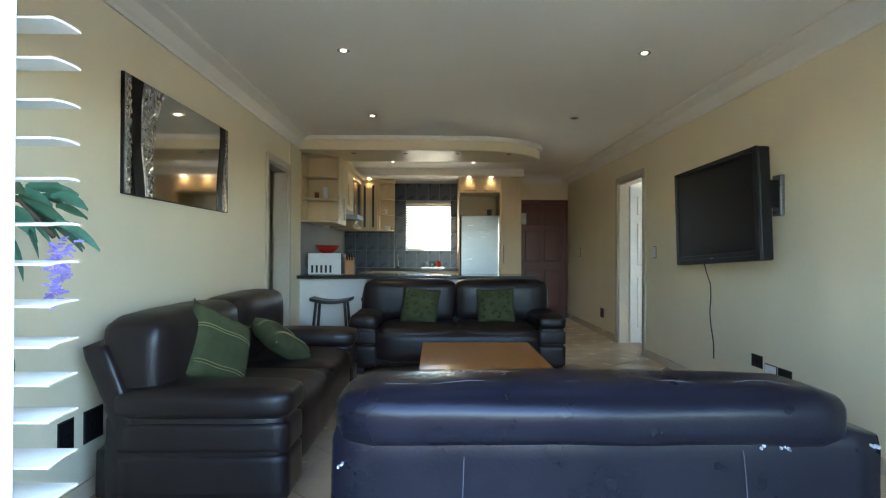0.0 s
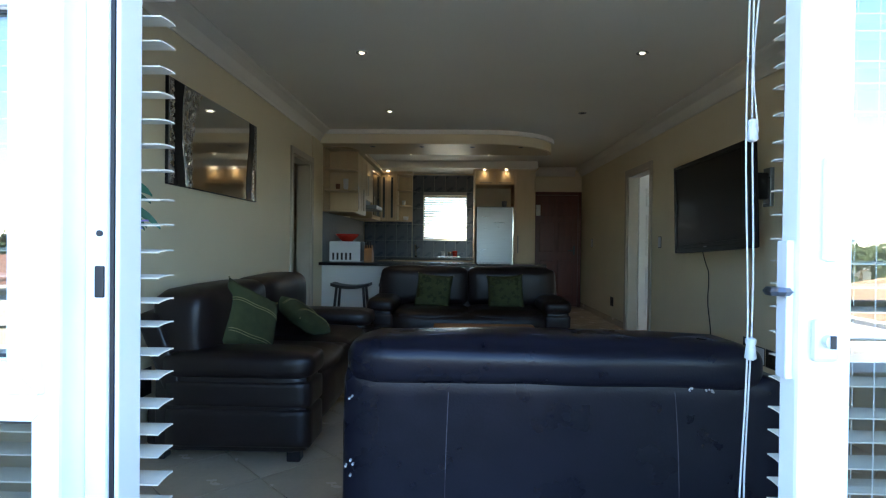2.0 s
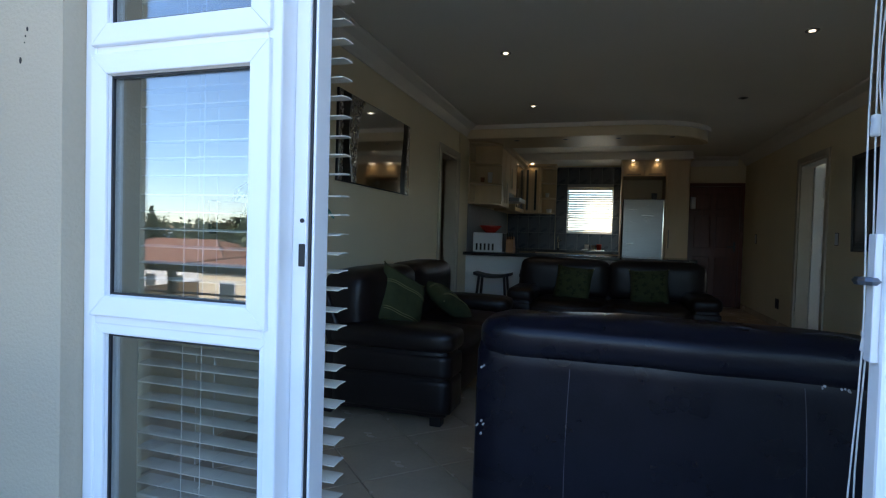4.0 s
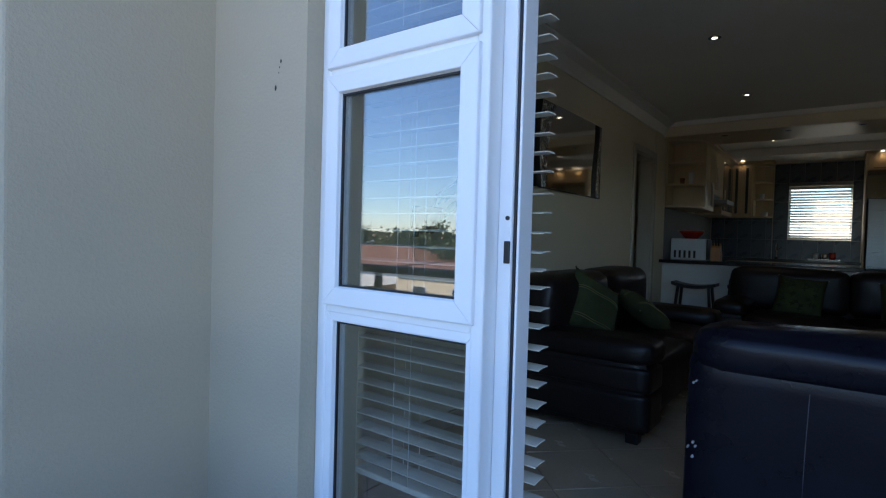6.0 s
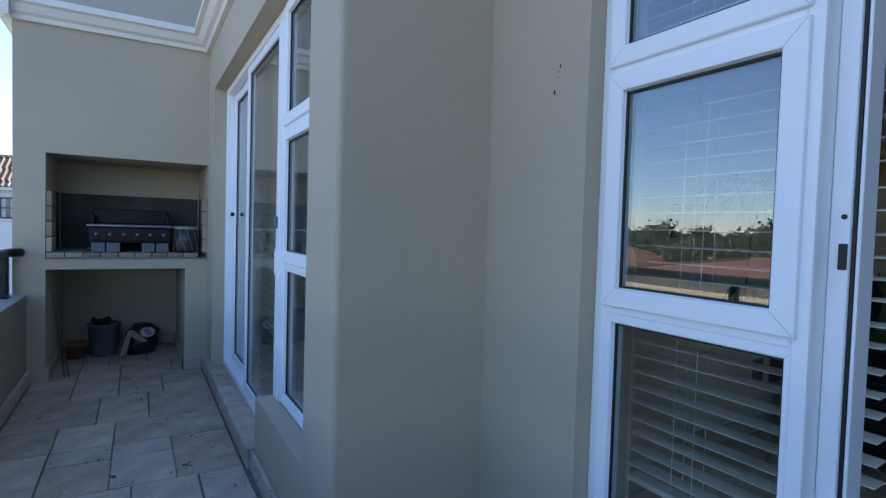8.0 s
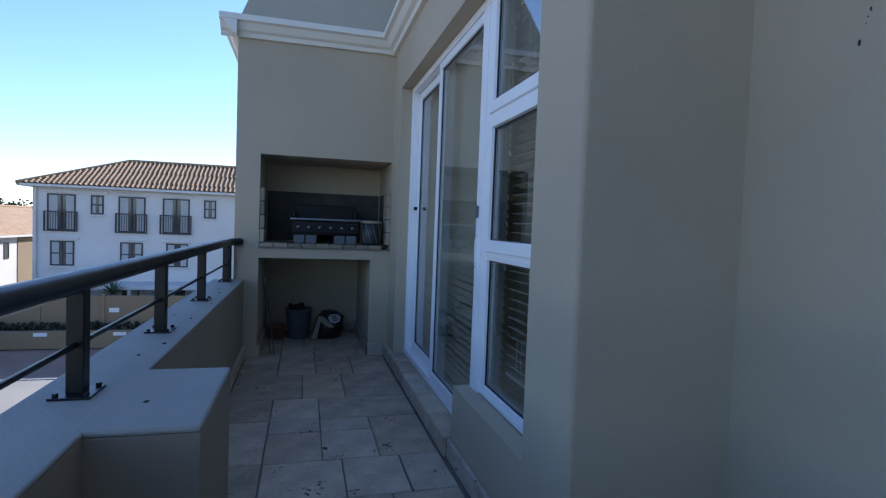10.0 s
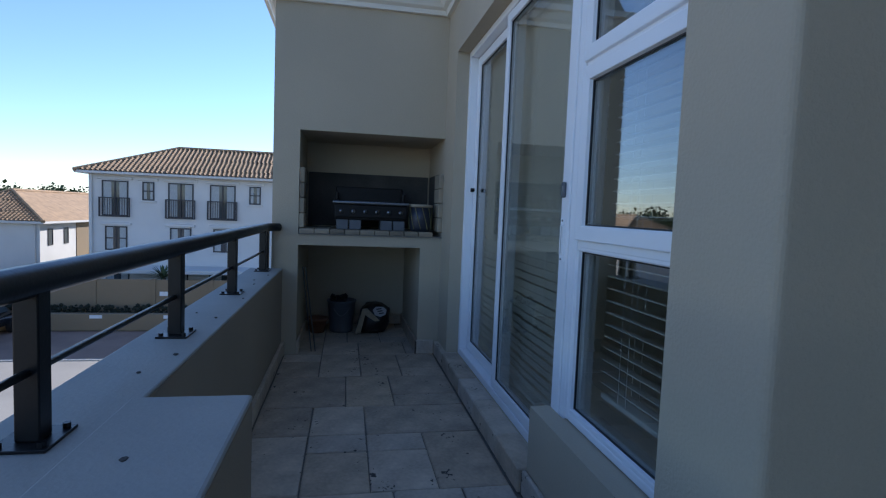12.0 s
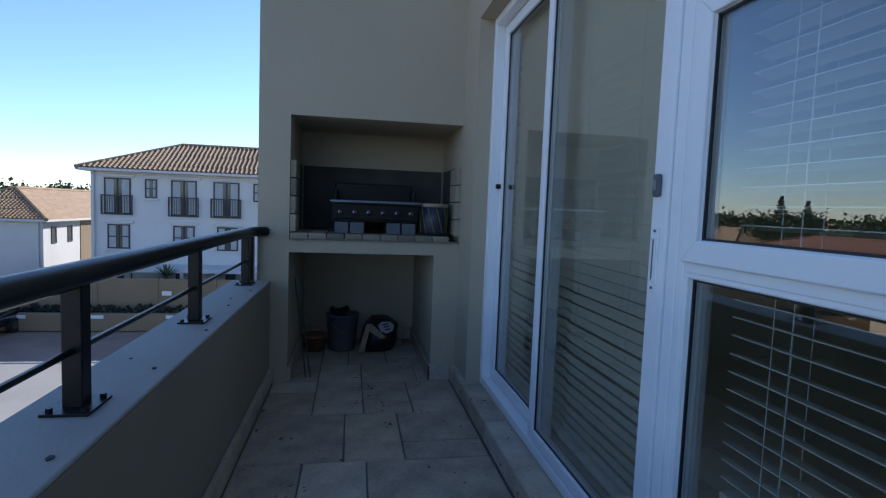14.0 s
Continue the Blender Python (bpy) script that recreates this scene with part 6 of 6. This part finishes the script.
def ring_x(bm, y0, y1, z0, z1, w, x0, x1):
    box(bm, x0, x1, y0, y0 + w, z0, z1)
    box(bm, x0, x1, y1 - w, y1, z0, z1)
    box(bm, x0 + 0.001, x1 - 0.001, y0 + w, y1 - w, z0, z0 + w)
    box(bm, x0 + 0.001, x1 - 0.001, y0 + w, y1 - w, z1 - w, z1)
    return bm


h = thing("apartment_building", "white three-storey apartment building with a clay tile roof", "building", at=(-35, -5, GZ))
HX = -30.0
part("wall", boxed(HX - 7, HX, -14.9, 8, GZ, 2.35), M_PALEW, h)
part("gutter", boxed(HX - 7.5, HX + 0.5, -15.4, 8.5, 2.32, 2.46, 0.03), M_PALEW, h)
# unseen block added behind the building to cast shade towards the neighbour house
part("unseen_shade_block", boxed(HX - 15, HX - 7, -15.3, -6, GZ, 2.4), M_PALEW, h)
part("downpipe", rod(bmesh.new(), (HX + 0.08, -14.75, GZ), (HX + 0.08, -14.75, 2.3), 0.06, 8), M_PALEW, h)
roof_hip(h, HX - 7, HX, -14.9, 8, 2.46, 1.75, M_ROOF)
for y0, y1 in ((-14.25, -12.95), (-10.95, -9.65), (-8.8, -7.45), (-4.6, -3.3), (-1.5, -0.2)):
    facade_window(h, y0, y1, 0.1, 2.0, HX, 1, True)
for y0, y1 in ((-12.25, -11.65), (-6.72, -6.1)):
    facade_window(h, y0, y1, 1.0, 2.0, HX, 0)
for y0, y1 in ((-14.1, -13.0), (-10.85, -9.75), (-8.6, -7.5), (-4.6, -3.4)):
    facade_window(h, y0, y1, -1.75, -0.45, HX, 1)
for y0, y1 in ((-14.1, -12.9), (-11.2, -9.9), (-8.8, -7.0), (-4.6, -3.2)):
    facade_window(h, y0, y1, -4.2, -2.8, HX, 1)
part("canopy", boxed(HX, HX + 2.2, -13.5, -6, -2.75, -2.55, 0.02), M_PALEW, h, "white flat carport roof")
for y in (-13.3, -9.8, -6.2):
    part("canopy_post", boxed(HX + 2.0, HX + 2.15, y - 0.07, y + 0.07, GZ, -2.75), M_PALEW, h)

h = thing("neighbour_house", "two-storey white house with a brown tiled hip roof", "building", at=(-45, -24, GZ))
part("wall", boxed(-54, -36.4, -27.2, -20.5, GZ, -0.74), M_PALEW, h)
part("gutter", boxed(-54.4, -36.0, -27.6, -20.1, -0.76, -0.60, 0.02), M_PALEW, h)
part("downpipe", rod(bmesh.new(), (-36.33, -20.75, GZ), (-36.33, -20.75, -0.74), 0.05, 8), M_PALEW, h)
roof_hip(h, -54, -36.4, -27.2, -20.5, -0.60, 1.95, M_ROOF, 0.4)
part("painted_section", boxed(-53.9, -41.0, -20.5, -20.46, GZ, -0.8), M_TAN, h, "tan painted stretch of the wall")
for x0, x1 in ((-37.9, -37.3), (-39.9, -39.3)):
    w = part("window", ring(bmesh.new(), x0, x1, -2.2, -1.1, 0.06, -20.52, -20.46, 0), M_CHARCOAL, h, "dark framed window")
    part("pane", boxed(x0 + 0.05, x1 - 0.05, -20.51, -20.49, -2.15, -1.15), M_WINDARK, w)
# houses over the court, seen in the panes
def plain_house(x0, x1, y0, y1, z, mat, roof, label, rise=2.2):
    h = thing("neighbour_house", label, "building", at=((x0 + x1) / 2, (y0 + y1) / 2, GZ))
    part("wall", boxed(x0, x1, y0, y1, GZ, z), mat, h)
    part("gutter", boxed(x0 - 0.5, x1 + 0.5, y0 - 0.5, y1 + 0.5, z - 0.02, z + 0.14, 0.02), M_PALEW, h)
    roof_hip(h, x0, x1, y0, y1, z + 0.14, rise, roof)
    k = x0 + 1.5
    while k < x1 - 1.5:
        w = part("window", ring(bmesh.new(), k, k + 1.2, z - 2.3, z - 0.9, 0.07, y1 - 0.05, y1 + 0.03, 0), M_PALEW, h)
        part("pane", boxed(k + 0.06, k + 1.14, y1 - 0.01, y1 + 0.01, z - 2.24, z - 0.96), M_WINDARK, w)
        k += 3.2
    return h


plain_house(-22, 14, -37, -26, -1.3, M_CREAMW, M_REDROOF, "cream house with a red tiled roof over the court", 1.0)
plain_house(-50, -30, -50, -38, -2.4, M_PALEW, M_REDROOF, "white house with a red tiled roof", 2.0)
plain_house(4, 22, -56, -44, -3.0, M_TAN, M_ROOF, "tan house with a red tiled roof", 2.2)
plain_house(-82, -60, -60, -48, -3.0, M_CREAMW, M_ROOF, "white house with a red tiled roof", 2.8)
plain_house(26, 44, -40, -26, -3.0, M_PALEW, M_ROOF, "white house with a red tiled roof", 2.8)


def tree(x, y, h, spread, seed, conifer=False):
    t = thing("tree", "broad dark green tree among the houses" if not conifer else "tall tiered pine tree", "tree", "trees among the houses", at=(x, y, GZ))
    rnd = random.Random(seed)
    trunk = rod(bmesh.new(), (x, y, GZ), (x, y, GZ + h * 0.6), h * 0.035, 8, h * 0.015)
    limbs = []
    for k in range(7):
        a, e = rnd.uniform(0, 6.3), rnd.uniform(0.3, 1.1)
        b = Vector((x, y, GZ + h * rnd.uniform(0.3, 0.55)))
        tip = b + Vector((math.cos(a) * math.cos(e), math.sin(a) * math.cos(e), math.sin(e))) * spread * rnd.uniform(0.6, 1.0)
        rod(trunk, b, tip, h * 0.012, 6, h * 0.004)
        limbs.append(tip)
    part("trunk", trunk, M_BARK, t)
    vs, fs = [], []
    for k in range(900):
        if conifer:
            f = rnd.random()
            a, r = rnd.uniform(0, 6.3), spread * 0.5 * (1 - f) * rnd.uniform(0.3, 1.0)
            tier = round(f * 9) / 9
            c = Vector((x + r * math.cos(a), y + r * math.sin(a), GZ + h * (0.25 + 0.75 * tier) + rnd.uniform(-0.1, 0.1)))
        else:
            c = rnd.choice(limbs) + Vector((rnd.gauss(0, 1), rnd.gauss(0, 1), rnd.gauss(0, 0.7))) * spread * 0.25
        s = rnd.uniform(0.18, 0.42) * (h / 7)
        n1 = Vector((rnd.gauss(0, 1), rnd.gauss(0, 1), rnd.gauss(0, 1))).normalized()
        n2 = n1.orthogonal().normalized()
        n3 = n1.cross(n2)
        i = len(vs)
        vs += [c + n2 * s, c + n3 * s * 0.7, c - n2 * s, c - n3 * s * 0.7]
        fs.append((i, i + 1, i + 2, i + 3))
    me = bpy.data.meshes.new("crown")
    me.from_pydata(vs, [], fs)
    me.materials.append(M_FOLIAGE)
    c = new("crown", me)
    c.parent = t
    c.matrix_parent_inverse = t.matrix_basis.inverted()
    return t


rnd = random.Random(77)
for k in range(84):
    a = rnd.uniform(-2.75, -0.35) if k % 4 else rnd.uniform(-2.6, -1.9)
    r = rnd.uniform(75, 150)
    tree(r * math.cos(a), r * math.sin(a), rnd.uniform(5.5, 5.9 + r * 0.018), rnd.uniform(2.8, 5.0), k)
for k, (x, y, hh) in enumerate(((-120, -68, 7.4), (-128, -78, 7.6), (-124, -73, 7.0), (-131, -70, 7.3), (-118, -60, 6.8))):
    tree(x, y, hh, 4.0, 301 + k)
tree(-89, -81, 10.4, 5, 401, True)
tree(-86.5, -84.5, 9.6, 5, 402, True)

for k in range(14):
    tree(-30 + 4.1 * k + rnd.uniform(-1, 1), -46 + rnd.uniform(-2.5, 2.5), rnd.uniform(5.6, 6.9), rnd.uniform(2.0, 3.0), 500 + k)

# far roofs and buildings along the horizon
bm, bw = bmesh.new(), bmesh.new()
for k in range(420):
    a, r = rnd.uniform(-3.3, 0.2), rnd.uniform(180, 600)
    x, y, s = r * math.cos(a), r * math.sin(a), rnd.uniform(4, 9)
    z = GZ + max(0, r - 160) * 0.006 * 0.8
    box(bw, x - s, x + s, y - s * 0.7, y + s * 0.7, z - 2, z + 3.4)
    prism(bm, [(y - s * 0.8, z + 3.4), (y + s * 0.8, z + 3.4), (y, z + 5.6)], x - s * 1.05, x + s * 1.05, "x") if k < 160 else None
for k in range(7):
    a = -1.35 + 0.07 * k + rnd.uniform(-0.02, 0.02)
    x, y = 620 * math.cos(a), 620 * math.sin(a)
    box(bw, x - 8, x + 8, y - 8, y + 8, 0, rnd.uniform(14, 26))
tagged(solid("far_houses", bw, M_PALEW, "scattered pale houses and blocks on the far slopes", "buildings"), kind="stuff")
tagged(solid("far_roofs", bm, M_ROOF, "clay roofs of far houses", "buildings"), kind="stuff")
vs, fs = [], []
for k in range(14000):
    a, r = rnd.uniform(-3.4, 0.3), rnd.uniform(100, 620)
    s = rnd.uniform(1.0, 2.6) * (r / 260) ** 0.5
    z = GZ + max(0, r - 160) * 0.006 * 0.8 + rnd.uniform(0.5, 1.0) * s * 1.6
    c = Vector((r * math.cos(a), r * math.sin(a), z))
    n1 = Vector((rnd.gauss(0, 1), rnd.gauss(0, 1), rnd.gauss(0, 0.4))).normalized()
    n2 = n1.orthogonal().normalized()
    n3 = n1.cross(n2)
    i = len(vs)
    vs += [c + n2 * s, c + n3 * s, c - n2 * s * 0.9, c - n3 * s]
    fs.append((i, i + 1, i + 2, i + 3))
me = bpy.data.meshes.new("far_woods")
me.from_pydata(vs, [], fs)
me.materials.append(M_FOLIAGE)
tagged(new("far_woods", me), "belt of dark green trees towards the horizon", "trees", kind="stuff")

# yucca by the white building, parked car
yu = thing("yucca_plant", "spiky yucca plant in front of the white building", "plant", at=(-27.5, -10.4, GZ))
part("trunk", rod(bmesh.new(), (-27.5, -10.4, GZ), (-27.5, -10.4, -2.9), 0.12, 8), M_BARK, yu)
for k in range(40):
    a, e = rnd.uniform(0, 6.3), rnd.uniform(-0.2, 1.3)
    b = Vector((-27.5, -10.4, -2.9))
    part("leaf", leaf_shape(bmesh.new(), b, b + Vector((math.cos(a) * math.cos(e), math.sin(a) * math.cos(e), math.sin(e))) * 0.8, 0.05, 0.1), M_FOLIAGE, yu)
cr = thing("car", "dark hatchback parked in a bay", "car", at=(-22.4, -15.9, GZ))
CX, CY = -22.4, -15.9
prof = [(-2.0, 0.35), (-1.95, 0.75), (-1.2, 0.95), (-0.6, 1.42), (0.8, 1.45), (1.6, 1.0), (2.0, 0.9), (2.02, 0.4)]
bm = prism(bmesh.new(), [(CX + a, GZ + b) for a, b in prof], CY - 0.82, CY + 0.82, "y")
bmesh.ops.bevel(bm, geom=bm.edges[:], offset=0.07, segments=3, affect="EDGES")
part("body", bm, M_CARPAINT, cr, smooth=True)
part("side_glass", prism(bmesh.new(), [(CX + a, GZ + b) for a, b in ((-1.0, 0.98), (-0.55, 1.35), (0.75, 1.37), (1.35, 1.0))], CY - 0.835, CY + 0.835, "y"), M_WINDARK, cr)
for a in (-1.3, 1.3):
    for b in (-0.78, 0.78):
        w = part("wheel", rod(bmesh.new(), (CX + a, CY + b - 0.1, GZ + 0.31), (CX + a, CY + b + 0.1, GZ + 0.31), 0.31, 20), M_GASKET, cr, "black tyre")
        part("rim", rod(bmesh.new(), (CX + a, CY + b - 0.105, GZ + 0.31), (CX + a, CY + b + 0.105, GZ + 0.31), 0.19, 14), M_STEEL, w, "alloy rim")

# ---- floor pieces, last ----
def clip(poly, x0, x1, y0, y1):
    for ax, lim, keep in ((0, x0, 1), (0, x1, -1), (1, y0, 1), (1, y1, -1)):
        res = []
        for i, p in enumerate(poly):
            q = poly[(i + 1) % len(poly)]
            pin, qin = (p[ax] - lim) * keep >= 0, (q[ax] - lim) * keep >= 0
            if pin:
                res.append(p)
            if pin != qin:
                f = (lim - p[ax]) / (q[ax] - p[ax])
                res.append((p[0] + f * (q[0] - p[0]), p[1] + f * (q[1] - p[1])))
        poly = res
        if len(poly) < 3:
            return None
    return poly


S, g = 0.40, 0.004
full = mesh_of("tile", prism(bmesh.new(), [(S / 2 - g, S / 2 - g), (-S / 2 + g, S / 2 - g), (-S / 2 + g, -S / 2 + g), (S / 2 - g, -S / 2 + g)], -0.012, 0.0, "z"), M_FLOOR)
for i in range(-20, 40):
    for j in range(-30, 30):
        cx, cy = 2.3 + (i - j) * S * 0.70711, (i + j) * S * 0.70711 + 0.3
        if not (XL - 0.5 < cx < XR + 0.5 and -0.3 < cy < YB + 0.3):
            continue
        h = S / 2 - g
        cs = [(cx + (a - b) * 0.70711, cy + (a + b) * 0.70711) for a, b in ((h, h), (-h, h), (-h, -h), (h, -h))]
        p = clip(cs, XL - 0.14, XR + 0.14, 0.10, YB)
        if not p:
            continue
        if len(p) == 4 and all(abs(a[0] - b[0]) + abs(a[1] - b[1]) < 1e-6 for a, b in zip(p, cs)):
            t = new("tile", full)
            t.parent = fl
            t.matrix_basis = pose(cx, cy, 0, 0, 0, 45)
        else:
            t = new("tile", mesh_of("tile", prism(bmesh.new(), p, -0.012, 0.0, "z"), M_FLOOR))
            t.parent = fl

# travertine slabs in uneven rows across the balcony
rnd = random.Random(12)
made = {}


def slab(x0, x1, y0, y1):
    key = (round(x1 - x0, 3), round(y1 - y0, 3), rnd.randrange(3))
    if key not in made:
        bm = boxed(0.0035, key[0] - 0.0035, 0.0035, key[1] - 0.0035, -0.012, 0.0, 0.004, 1)
        for v in bm.verts:
            v.co += Vector((rnd.uniform(-1, 1), rnd.uniform(-1, 1), 0)) * 0.0025
        made[key] = mesh_of("slab", bm, M_TRAV)
    t = new("slab", made[key])
    t.parent = bfl
    t.matrix_basis = pose(x0, y0, BZ + rnd.uniform(-0.002, 0.001), rnd.uniform(-0.2, 0.2), rnd.uniform(-0.2, 0.2), 0)


YS, YE = PY1 + 0.026, FY - 0.036
x = 4.98
rows = [0.55, 0.37, 0.55, 0.38, 0.55]
k = 0
while x > BX - 1.07:
    d = rows[k % 5]
    k += 1
    x0 = max(BX - 1.08, x - d)
    y, far = YS, (LFY - 0.10 if x > RX + 0.1 else YE)
    while y < far - 0.01:
        w = rnd.choice((0.28, 0.28, 0.19, 0.37, 0.46))
        y1 = far if far - y - w < 0.12 else y + w
        if d > 0.5 and rnd.random() < 0.4 and x - x0 > 0.5:
            m = x0 + 0.185 if rnd.random() < 0.5 else x - 0.185
            slab(x0, m, y, y1)
            slab(m, x, y, y1)
        else:
            slab(x0, x, y, y1)
        y = y1
    x = x0
